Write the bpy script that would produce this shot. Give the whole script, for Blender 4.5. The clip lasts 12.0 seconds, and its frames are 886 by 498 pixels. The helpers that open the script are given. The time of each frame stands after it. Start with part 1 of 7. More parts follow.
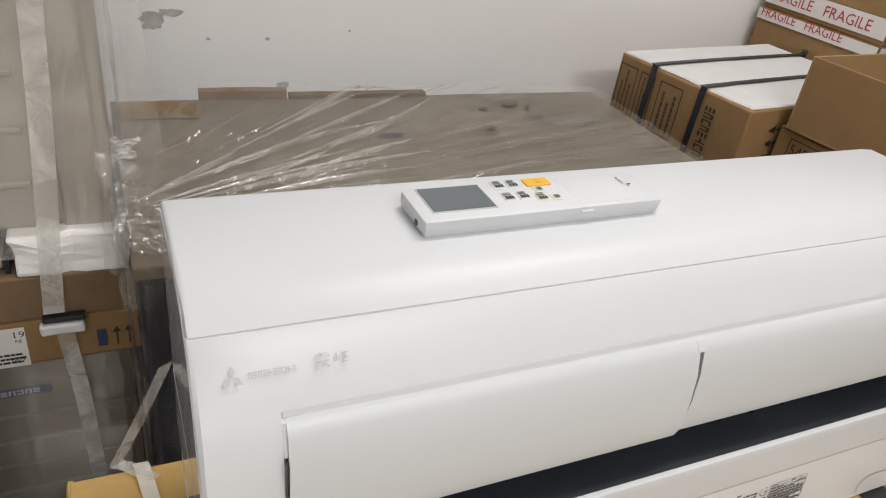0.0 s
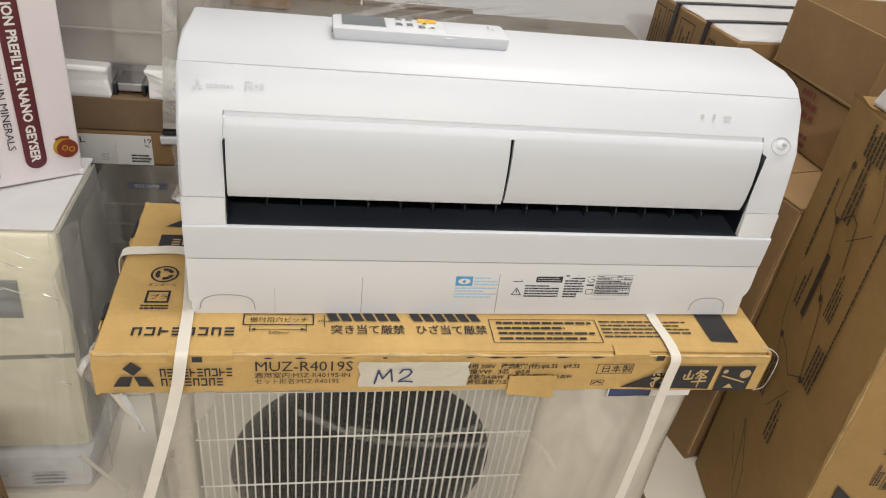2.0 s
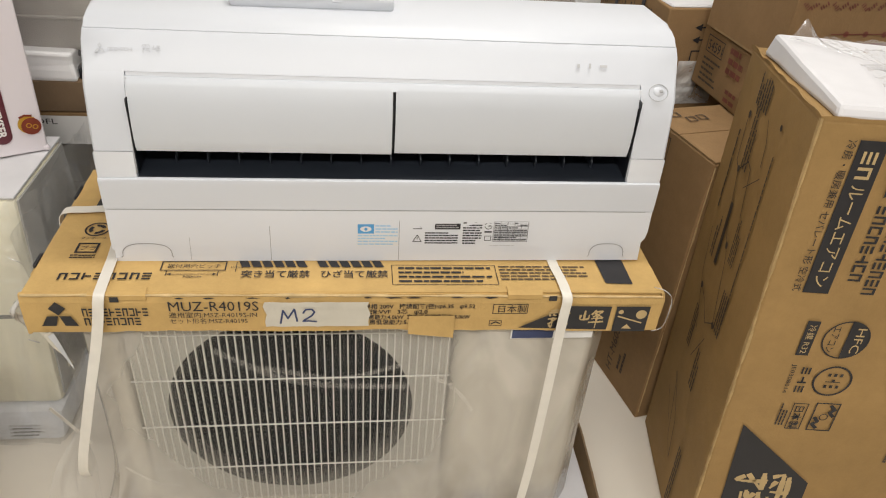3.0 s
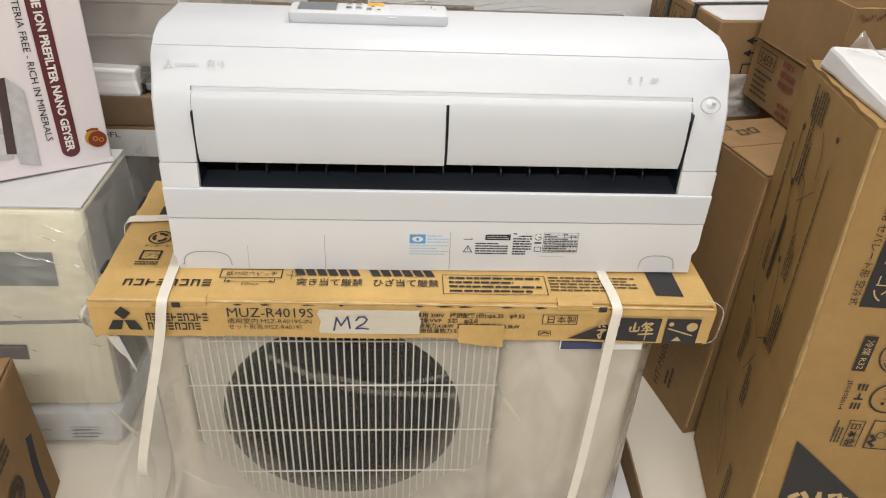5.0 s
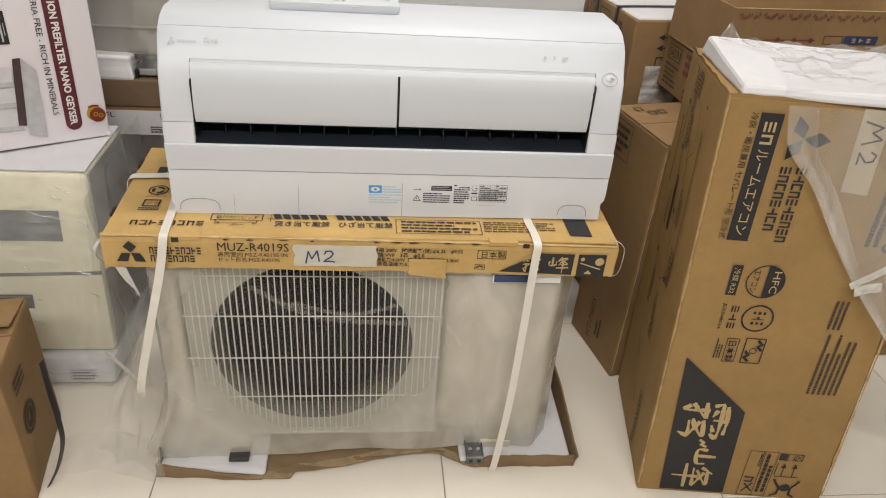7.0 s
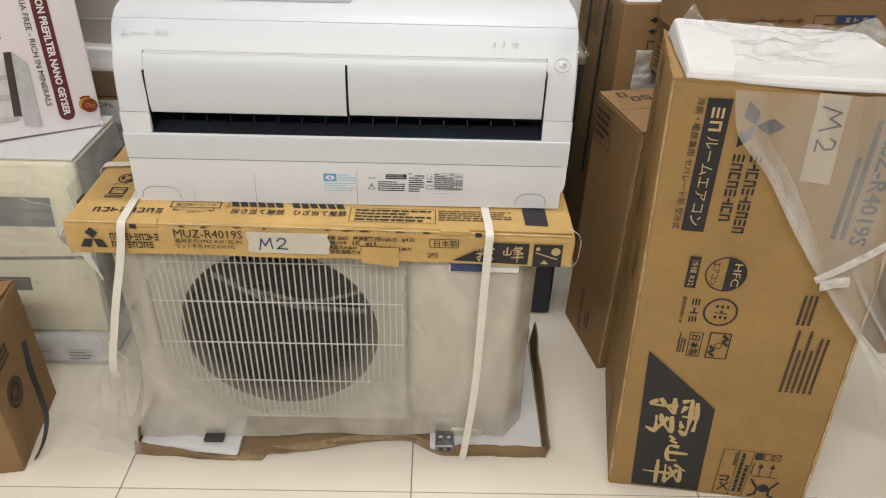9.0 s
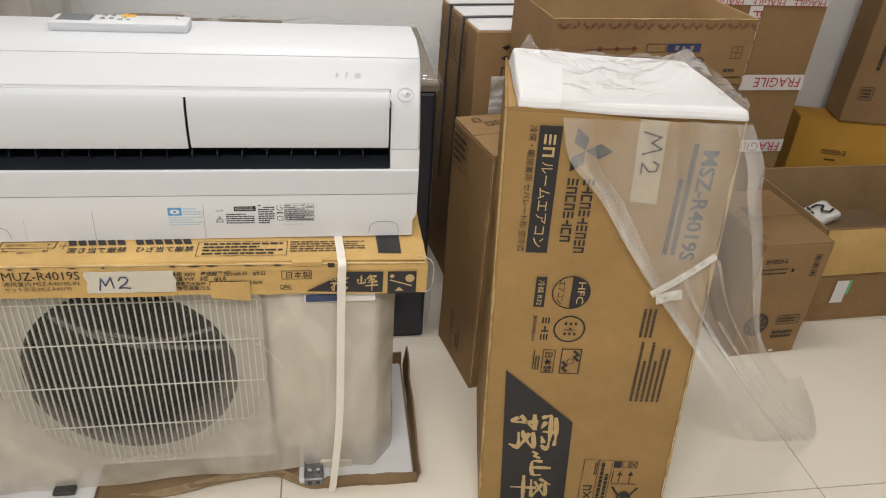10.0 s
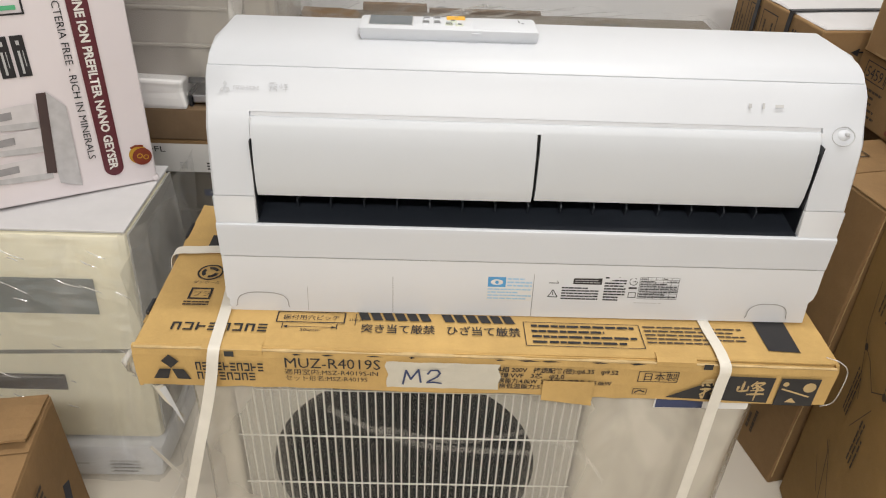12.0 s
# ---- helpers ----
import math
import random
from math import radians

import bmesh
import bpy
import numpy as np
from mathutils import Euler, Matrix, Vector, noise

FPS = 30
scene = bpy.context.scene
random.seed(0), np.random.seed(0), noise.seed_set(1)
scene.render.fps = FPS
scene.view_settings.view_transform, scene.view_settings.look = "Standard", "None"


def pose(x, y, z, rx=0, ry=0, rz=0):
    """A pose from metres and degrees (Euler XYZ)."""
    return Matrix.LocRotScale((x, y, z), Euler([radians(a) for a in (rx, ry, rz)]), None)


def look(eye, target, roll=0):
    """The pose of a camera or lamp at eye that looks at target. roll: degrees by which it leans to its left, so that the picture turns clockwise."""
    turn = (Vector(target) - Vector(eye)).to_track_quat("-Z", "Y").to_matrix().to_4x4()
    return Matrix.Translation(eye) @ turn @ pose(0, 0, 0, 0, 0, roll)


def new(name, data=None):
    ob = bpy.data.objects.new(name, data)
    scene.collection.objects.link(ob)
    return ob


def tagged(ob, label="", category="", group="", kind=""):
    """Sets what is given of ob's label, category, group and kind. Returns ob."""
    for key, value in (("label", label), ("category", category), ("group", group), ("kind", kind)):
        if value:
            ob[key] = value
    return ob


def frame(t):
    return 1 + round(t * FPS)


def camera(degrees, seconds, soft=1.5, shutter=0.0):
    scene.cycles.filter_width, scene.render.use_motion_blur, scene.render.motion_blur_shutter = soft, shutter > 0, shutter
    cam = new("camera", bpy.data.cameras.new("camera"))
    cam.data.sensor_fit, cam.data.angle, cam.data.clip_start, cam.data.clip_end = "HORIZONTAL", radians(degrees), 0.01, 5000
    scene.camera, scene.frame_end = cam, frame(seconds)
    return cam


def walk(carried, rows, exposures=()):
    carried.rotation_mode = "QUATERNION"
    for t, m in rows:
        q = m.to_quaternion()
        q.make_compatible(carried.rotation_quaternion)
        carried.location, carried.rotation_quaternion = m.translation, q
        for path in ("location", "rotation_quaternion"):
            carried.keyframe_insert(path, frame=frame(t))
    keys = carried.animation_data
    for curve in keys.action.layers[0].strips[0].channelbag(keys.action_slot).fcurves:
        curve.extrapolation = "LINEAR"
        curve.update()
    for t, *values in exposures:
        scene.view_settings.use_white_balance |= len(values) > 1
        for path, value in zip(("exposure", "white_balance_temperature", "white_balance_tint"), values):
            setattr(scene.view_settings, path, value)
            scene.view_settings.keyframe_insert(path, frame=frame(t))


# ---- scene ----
cam = camera(63.2, 12.0, 1.1)
PATH = [
    (0, (-0.426, -0.217, 1.192), (0.373, 1.299, 0.161), 8.6),
    (0.5, (-0.4, -0.33, 1.187), (0.207, 1.181, 0.026), 6.7),
    (1, (-0.411, -0.511, 1.19), (0.059, 1.041, 0.019), 8.4),
    (1.5, (-0.367, -0.612, 1.215), (0.059, 0.955, 0.048), 9.7),
    (2, (-0.242, -0.682, 1.222), (0.115, 0.931, 0.095), 8.2),
    (2.5, (-0.107, -0.765, 1.232), (0.182, 0.872, 0.121), 6.1),
    (3, (-0.05, -0.81, 1.217), (0.189, 0.822, 0.086), 4.7),
    (3.2, (-0.062, -0.818, 1.212), (0.175, 0.817, 0.084), 4.5),
    (4.8, (-0.061, -0.835, 1.204), (0.053, 0.845, 0.125), 2.7),
    (5, (-0.066, -0.826, 1.22), (0.06, 0.837, 0.116), 3.0),
    (5.5, (-0.069, -0.859, 1.247), (0.064, 0.812, 0.156), 3.1),
    (6, (-0.107, -0.954, 1.248), (0.086, 0.708, 0.153), 4.2),
    (6.5, (-0.108, -1.064, 1.251), (0.1, 0.6, 0.161), 4.4),
    (7, (-0.05, -1.089, 1.252), (0.16, 0.589, 0.184), 4.5),
    (7.2, (0.018, -1.09, 1.259), (0.208, 0.591, 0.192), 4.3),
    (8.8, (0.155, -1.094, 1.277), (0.144, 0.573, 0.172), 1.4),
    (9, (0.155, -1.094, 1.261), (0.185, 0.573, 0.156), 1.7),
    (9.5, (0.204, -1.088, 1.266), (0.387, 0.576, 0.17), 3.0),
    (10, (0.242, -1.093, 1.28), (0.544, 0.583, 0.231), 4.2),
    (10.5, (0.221, -1.095, 1.287), (0.515, 0.591, 0.252), 4.8),
    (11, (0.156, -1.054, 1.268), (0.256, 0.624, 0.185), 3.1),
    (11.5, (-0.02, -0.887, 1.243), (-0.042, 0.766, 0.117), 1.7),
    (12, (-0.13, -0.688, 1.205), (-0.087, 0.97, 0.087), 2.3),
]
walk(cam, [(t, look(eye, target, roll)) for t, eye, target, roll in PATH],
     [(0, 0.0), (1, -0.02), (1.5, 0.06), (3.2, 0.13), (5, 0.20), (5.5, 0.17), (6.5, 0.04), (9, 0.05), (10.5, 0.11), (12, 0.13)])

# ---- world and light ----
world = bpy.data.worlds.new("world")
scene.world = world
world.use_nodes = True
world.node_tree.nodes["Background"].inputs[0].default_value = (0.9, 0.95, 1.0, 1)
world.node_tree.nodes["Background"].inputs[1].default_value = 0.01


def ceiling_lamp(x, y, w, d, watts, colour=(1.0, 0.975, 0.945)):
    data = bpy.data.lights.new("ceiling_light", "AREA")
    data.shape, data.size, data.size_y, data.energy, data.color = "RECTANGLE", w, d, watts, colour
    ob = new("ceiling_light", data)
    ob.matrix_world = pose(x, y, 2.62, 0, 0, 0)
    return ob


ceiling_lamp(0.35, 0.25, 1.2, 0.3, 20)
ceiling_lamp(-1.05, -1.90, 1.2, 0.3, 23)
ceiling_lamp(1.95, -0.75, 1.2, 0.3, 2)
ceiling_lamp(0.20, -1.95, 1.2, 0.3, 42)
scene.view_settings.exposure = 0.0


# ---- materials ----
def mat(name, colour, rough=0.5, metal=0.0, var=0.08, scale=14.0, bump=0.04, bscale=260.0, spec=0.5, coat=0.0, stain=0.0, random_tone=0.0, dent=0.0):
    m = bpy.data.materials.new(name)
    m.use_nodes = True
    nt = m.node_tree
    n, l = nt.nodes, nt.links
    b = n["Principled BSDF"]
    b.inputs["Roughness"].default_value = rough
    b.inputs["Metallic"].default_value = metal
    b.inputs["Specular IOR Level"].default_value = spec
    b.inputs["Coat Weight"].default_value = coat
    tc = n.new("ShaderNodeTexCoord")
    big = n.new("ShaderNodeTexNoise")
    big.inputs["Scale"].default_value, big.inputs["Detail"].default_value = scale, 6
    l.new(tc.outputs["Object"], big.inputs["Vector"])
    ramp = n.new("ShaderNodeMapRange")
    ramp.inputs["From Min"].default_value, ramp.inputs["From Max"].default_value = 0.3, 0.7
    ramp.inputs["To Min"].default_value, ramp.inputs["To Max"].default_value = 1 - var, 1 + var
    l.new(big.outputs["Fac"], ramp.inputs["Value"])
    mul = n.new("ShaderNodeVectorMath")
    mul.operation = "SCALE"
    mul.inputs[0].default_value = colour
    l.new(ramp.outputs["Result"], mul.inputs["Scale"])
    out = mul.outputs["Vector"]
    if stain:
        patch = n.new("ShaderNodeTexNoise")
        patch.inputs["Scale"].default_value, patch.inputs["Detail"].default_value = 3.5, 8
        l.new(tc.outputs["Object"], patch.inputs["Vector"])
        pr = n.new("ShaderNodeMapRange")
        pr.inputs["From Min"].default_value, pr.inputs["From Max"].default_value = 0.52, 0.75
        pr.inputs["To Max"].default_value = stain
        l.new(patch.outputs["Fac"], pr.inputs["Value"])
        mix = n.new("ShaderNodeMix")
        mix.data_type = "RGBA"
        l.new(pr.outputs["Result"], mix.inputs["Factor"])
        l.new(out, mix.inputs["A"])
        mix.inputs["B"].default_value = (colour[0] * 0.55, colour[1] * 0.5, colour[2] * 0.42, 1)
        out = mix.outputs["Result"]
    if random_tone:
        info = n.new("ShaderNodeObjectInfo")
        rr = n.new("ShaderNodeMapRange")
        rr.inputs["To Min"].default_value, rr.inputs["To Max"].default_value = 1 - random_tone, 1 + random_tone
        l.new(info.outputs["Random"], rr.inputs["Value"])
        sc = n.new("ShaderNodeVectorMath")
        sc.operation = "SCALE"
        l.new(out, sc.inputs[0])
        l.new(rr.outputs["Result"], sc.inputs["Scale"])
        out = sc.outputs["Vector"]
    l.new(out, b.inputs["Base Color"])
    fine = n.new("ShaderNodeTexNoise")
    fine.inputs["Scale"].default_value, fine.inputs["Detail"].default_value = bscale, 4
    l.new(tc.outputs["Object"], fine.inputs["Vector"])
    rv = n.new("ShaderNodeMapRange")
    rv.inputs["To Min"].default_value, rv.inputs["To Max"].default_value = rough * 0.88, min(1.0, rough * 1.12)
    l.new(big.outputs["Fac"], rv.inputs["Value"])
    l.new(rv.outputs["Result"], b.inputs["Roughness"])
    if bump:
        bp = n.new("ShaderNodeBump")
        bp.inputs["Strength"].default_value, bp.inputs["Distance"].default_value = bump, 0.002
        l.new(fine.outputs["Fac"], bp.inputs["Height"])
        l.new(bp.outputs["Normal"], b.inputs["Normal"])
        if dent:
            # mottled and rubbed fibres
            fibre = n.new("ShaderNodeTexNoise")
            fibre.inputs["Scale"].default_value, fibre.inputs["Detail"].default_value, fibre.inputs["Roughness"].default_value = 34.0, 9, 0.75
            l.new(tc.outputs["Object"], fibre.inputs["Vector"])
            fr = n.new("ShaderNodeMapRange")
            fr.inputs["From Min"].default_value, fr.inputs["From Max"].default_value = 0.3, 0.7
            fr.inputs["To Min"].default_value, fr.inputs["To Max"].default_value = 0.92, 1.07
            l.new(fibre.outputs["Fac"], fr.inputs["Value"])
            fs = n.new("ShaderNodeVectorMath")
            fs.operation = "SCALE"
            l.new(out, fs.inputs[0])
            l.new(fr.outputs["Result"], fs.inputs["Scale"])
            l.new(fs.outputs["Vector"], b.inputs["Base Color"])
            # shallow dents and soft creases of handled board
            crease = n.new("ShaderNodeTexNoise")
            crease.noise_type = "RIDGED_MULTIFRACTAL"
            crease.inputs["Scale"].default_value, crease.inputs["Detail"].default_value, crease.inputs["Distortion"].default_value = 6.0, 3, 0.6
            l.new(tc.outputs["Object"], crease.inputs["Vector"])
            db = n.new("ShaderNodeBump")
            db.inputs["Strength"].default_value, db.inputs["Distance"].default_value = dent, 0.010
            l.new(crease.outputs["Fac"], db.inputs["Height"])
            l.new(db.outputs["Normal"], bp.inputs["Normal"])
    return m


def film_mat(name, milk, tint=(0.9, 0.9, 0.88), wrinkle=0.5, scale=9.0, streak=6.0, rough=0.16, tight=None, slant=0.0, detail=8, shiny=0.05, low=0.45, high=1.9, grazing=0.35):
    """Thin plastic film: mostly clear, milky in folds, glossy with fine wrinkles."""
    m = bpy.data.materials.new(name)
    m.use_nodes = True
    nt = m.node_tree
    n, l = nt.nodes, nt.links
    b, end = n["Principled BSDF"], n["Material Output"]
    b.inputs["Base Color"].default_value = (*tint, 1)
    b.inputs["Roughness"].default_value = rough
    tc = n.new("ShaderNodeTexCoord")
    mp = n.new("ShaderNodeMapping")
    mp.inputs["Scale"].default_value = (1, 1, 1 / streak)
    mp.inputs["Rotation"].default_value = (0, radians(slant), 0)
    l.new(tc.outputs["Object"], mp.inputs["Vector"])
    no = n.new("ShaderNodeTexNoise")
    no.inputs["Scale"].default_value, no.inputs["Detail"].default_value, no.inputs["Distortion"].default_value = scale, detail, 1.2
    l.new(mp.outputs["Vector"], no.inputs["Vector"])
    mr = n.new("ShaderNodeMapRange")
    mr.inputs["From Min"].default_value, mr.inputs["From Max"].default_value = 0.35, 0.7
    mr.inputs["To Min"].default_value, mr.inputs["To Max"].default_value = milk * low, min(0.95, milk * high)
    l.new(no.outputs["Fac"], mr.inputs["Value"])
    milkiness = mr.outputs["Result"]
    if tight:
        # drawn tight, and so clearer, round one place
        far = n.new("ShaderNodeVectorMath")
        far.operation = "DISTANCE"
        far.inputs[1].default_value = tight
        l.new(tc.outputs["Object"], far.inputs[0])
        tr = n.new("ShaderNodeMapRange")
        tr.inputs["From Min"].default_value, tr.inputs["From Max"].default_value = 0.16, 0.31
        tr.inputs["To Min"].default_value, tr.inputs["To Max"].default_value = 0.13, 2.3
        l.new(far.outputs["Value"], tr.inputs["Value"])
        mu = n.new("ShaderNodeMath")
        mu.operation = "MULTIPLY"
        l.new(milkiness, mu.inputs[0])
        l.new(tr.outputs["Result"], mu.inputs[1])
        milkiness = mu.outputs["Value"]
    bp = n.new("ShaderNodeBump")
    bp.inputs["Strength"].default_value, bp.inputs["Distance"].default_value = wrinkle, 0.012
    l.new(no.outputs["Fac"], bp.inputs["Height"])
    l.new(bp.outputs["Normal"], b.inputs["Normal"])
    clear = n.new("ShaderNodeBsdfTransparent")
    mix = n.new("ShaderNodeMixShader")
    l.new(milkiness, mix.inputs[0])
    l.new(clear.outputs[0], mix.inputs[1])
    l.new(b.outputs[0], mix.inputs[2])
    shine = n.new("ShaderNodeBsdfGlossy")
    shine.inputs["Roughness"].default_value = rough
    l.new(bp.outputs["Normal"], shine.inputs["Normal"])
    weight = n.new("ShaderNodeLayerWeight")
    weight.inputs["Blend"].default_value = 0.5
    steep = n.new("ShaderNodeMath")
    steep.operation = "POWER"
    steep.inputs[1].default_value = 3.5
    l.new(weight.outputs["Facing"], steep.inputs[0])
    edge = n.new("ShaderNodeMapRange")
    edge.inputs["To Min"].default_value, edge.inputs["To Max"].default_value = shiny, grazing
    l.new(steep.outputs["Value"], edge.inputs["Value"])
    gloss = n.new("ShaderNodeMixShader")
    l.new(edge.outputs[0], gloss.inputs[0])
    l.new(mix.outputs[0], gloss.inputs[1])
    l.new(shine.outputs[0], gloss.inputs[2])
    l.new(gloss.outputs[0], end.inputs["Surface"])
    return m


CARD = mat("cardboard", (0.293, 0.180, 0.084), 0.75, var=0.1, scale=7, bump=0.25, stain=0.25, spec=0.25, dent=0.22, random_tone=0.05)
CARD_YELLOW = mat("cardboard_yellow", (0.545, 0.357, 0.133), 0.7, var=0.10, scale=8, bump=0.25, stain=0.28, spec=0.25, dent=0.6)
CARD_GOLD = mat("cardboard_gold", (0.335, 0.207, 0.078), 0.7, var=0.09, scale=6, bump=0.25, stain=0.2, spec=0.25, dent=0.6)
CARD_DARK = mat("cardboard_dark", (0.20, 0.135, 0.08), 0.8, var=0.1, scale=7, bump=0.25, stain=0.2, spec=0.2, dent=0.5)
CARD_IN = mat("cardboard_inside", (0.35, 0.23, 0.115), 0.8, var=0.08, scale=7, bump=0.3, spec=0.2, dent=0.2)
CARD_ORANGE = mat("cardboard_orange", (0.55, 0.30, 0.05), 0.7, var=0.08, scale=7, bump=0.2, spec=0.25)
CARD_GREY = mat("cardboard_grey", (0.165, 0.137, 0.105), 0.7, var=0.14, scale=10, bump=0.3, stain=0.3, spec=0.25, dent=0.4)
WHITE = mat("white_plastic", (0.635, 0.655, 0.69), 0.42, var=0.012, scale=5, bump=0.02, bscale=500, spec=0.5)
WHITE_SATIN = mat("white_satin_plastic", (0.70, 0.712, 0.735), 0.42, var=0.012, scale=5, bump=0.02, bscale=500)
IVORY = mat("ivory_metal", (0.60, 0.555, 0.455), 0.4, var=0.03, scale=5, bump=0.03)
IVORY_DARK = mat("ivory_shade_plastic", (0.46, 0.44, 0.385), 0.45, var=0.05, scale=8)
FOAM = mat("white_foam", (0.66, 0.65, 0.655), 0.85, var=0.03, scale=25, bump=0.10, bscale=420, spec=0.2)
BLACK = mat("black_plastic", (0.012, 0.014, 0.018), 0.35, var=0.2, scale=10)
NAVY = mat("dark_navy_panel", (0.018, 0.022, 0.035), 0.35, var=0.25, scale=6)
INK = mat("black_ink", (0.017, 0.016, 0.018), 0.6, var=0.2, scale=40, bump=0.0)
INK_BROWN = mat("brown_ink", (0.060, 0.042, 0.027), 0.7, var=0.2, scale=30, bump=0.0)
INK_RED = mat("red_ink", (0.19, 0.055, 0.035), 0.6, var=0.15, scale=40, bump=0.0)
INK_GREY = mat("grey_ink", (0.50, 0.50, 0.50), 0.5, var=0.1, scale=40, bump=0.0)
INK_MAROON = mat("maroon_ink", (0.115, 0.022, 0.032), 0.35, var=0.06, scale=20, bump=0.0)
INK_NAVY = mat("navy_ink", (0.03, 0.045, 0.12), 0.5, var=0.1, scale=20, bump=0.0)
INK_BLUE = mat("blue_ink", (0.09, 0.33, 0.62), 0.5, var=0.1, scale=40, bump=0.0)
INK_WHITE = mat("white_ink", (0.78, 0.76, 0.72), 0.6, var=0.04, scale=40, bump=0.0)
INK_TAN = mat("tan_ink", (0.50, 0.36, 0.17), 0.7, var=0.1, scale=20, bump=0.0)
SLATE = mat("grey_screen", (0.10, 0.12, 0.135), 0.22, var=0.05, scale=20, bump=0.0)
YELLOW = mat("yellow_rubber", (0.80, 0.42, 0.02), 0.45, var=0.04, scale=30)
BUTTON_GREEN = mat("pale_green_button", (0.62, 0.66, 0.55), 0.45, var=0.03, scale=30)
PRINT_WHITE = mat("glossy_white_card", (0.78, 0.72, 0.74), 0.22, var=0.02, scale=6, bump=0.05, bscale=80)
PAPER = mat("white_paper", (0.57, 0.53, 0.44), 0.6, var=0.06, scale=18, bump=0.2, bscale=120)
LABEL = mat("white_label", (0.72, 0.71, 0.69), 0.4, var=0.03, scale=18, bump=0.02)
STRAP = mat("white_strap", (0.72, 0.68, 0.60), 0.35, var=0.05, scale=40, bump=0.1)
STRAP_BLACK = mat("black_strap", (0.02, 0.02, 0.024), 0.4, var=0.1, scale=40)
WALL = mat("white_wall_paint", (0.85, 0.845, 0.84), 0.55, var=0.025, scale=2.2, bump=0.12, bscale=90)
STAIN = mat("grey_wall_stain", (0.47, 0.455, 0.44), 0.7, var=0.25, scale=30)
TILE = mat("cream_glazed_tile", (0.80, 0.74, 0.635), 0.2, var=0.03, scale=3.5, bump=0.02, bscale=60, random_tone=0.02)
GROUT = mat("tile_grout", (0.30, 0.27, 0.23), 0.85, var=0.1, scale=40)
# Tone of the unseen walls, set dark to cut fill light.
UNSEEN_WALL = mat("unseen_wall_grey", (0.29, 0.277, 0.26), 0.7, var=0.04, scale=2.0, bump=0.12, bscale=90)
CEIL = mat("ceiling_paint", (0.80, 0.79, 0.77), 0.8, var=0.02, scale=3)
STEEL = mat("steel", (0.55, 0.56, 0.58), 0.3, 1.0, var=0.08, scale=30)
GREEN = mat("green_tape", (0.10, 0.45, 0.22), 0.4, var=0.05, scale=30)
FILM = film_mat("milky_film", 0.25, (0.67, 0.62, 0.535), 0.30, 6.0, 1.8, 0.22, (-0.155, 0.03, 0.345), 25, 3, 0.015, 0.75, 1.35)
FILM_LOOSE = film_mat("loose_film", 0.10, (0.88, 0.86, 0.82), 0.5, 5.0, 3.0, 0.16, None, 20, 3, 0.025)
FILM_CLEAR = film_mat("clear_film", 0.13, (0.85, 0.84, 0.80), 0.5, 11.0, 5.0, 0.06, None, 50, 5, 0.09)
FILM_BAG = film_mat("clear_bag", 0.13, (0.88, 0.88, 0.86), 0.7, 5.0, 6.0, 0.08, None, 0, 3)
STRAP_CLEAR = film_mat("translucent_strap", 0.27, (0.84, 0.83, 0.80), 0.2, 20.0, 1.0, 0.3)


# ---- building helpers ----
def thing(name, m, label, category, group="", kind=""):
    ob = new(name)
    ob.empty_display_size = 0.05
    ob.matrix_world = m
    return tagged(ob, label, category, group, kind)


def part(name, bm, material, parent, label="", smooth=False):
    me = bpy.data.meshes.new(name)
    bmesh.ops.recalc_face_normals(bm, faces=bm.faces)
    bm.to_mesh(me)
    bm.free()
    me.materials.append(material)
    if smooth:
        me.polygons.foreach_set("use_smooth", [True] * len(me.polygons))
        me.set_sharp_from_angle(angle=radians(35))
    ob = new(name, me)
    ob.parent = parent
    return tagged(ob, label)


def box(x0, x1, y0, y1, z0, z1, bevel=0.0, segments=2):
    bm = bmesh.new()
    bmesh.ops.create_cube(bm, size=1)
    for v in bm.verts:
        v.co = Vector((x0 + (v.co.x + 0.5) * (x1 - x0), y0 + (v.co.y + 0.5) * (y1 - y0), z0 + (v.co.z + 0.5) * (z1 - z0)))
    if bevel:
        bmesh.ops.bevel(bm, geom=bm.edges, offset=bevel, segments=segments, affect="EDGES", profile=0.5)
    return bm


def roughen(bm, cuts=5, amount=0.003, scale=6.0, longest=0.05, seed=0.0):
    """Finer faces and slight dents for worn cardboard or cloth."""
    long_edges = [e for e in bm.edges if e.calc_length() > longest]
    bmesh.ops.subdivide_edges(bm, edges=long_edges, cuts=cuts, use_grid_fill=True)
    off = Vector((seed, seed * 1.7, seed * 0.6))
    for v in bm.verts:
        v.co += noise.noise_vector(v.co * scale + off) * amount
    return bm


def hexa(bottom, top, bevel=0.004):
    """A solid from four bottom and four top corners, in the same turn."""
    bm = bmesh.new()
    b = [bm.verts.new(p) for p in bottom]
    t = [bm.verts.new(p) for p in top]
    bm.faces.new(b[::-1]), bm.faces.new(t)
    for i in range(4):
        j = (i + 1) % 4
        bm.faces.new((b[i], b[j], t[j], t[i]))
    if bevel:
        bmesh.ops.bevel(bm, geom=bm.edges, offset=bevel, segments=2, affect="EDGES", profile=0.5)
    return bm


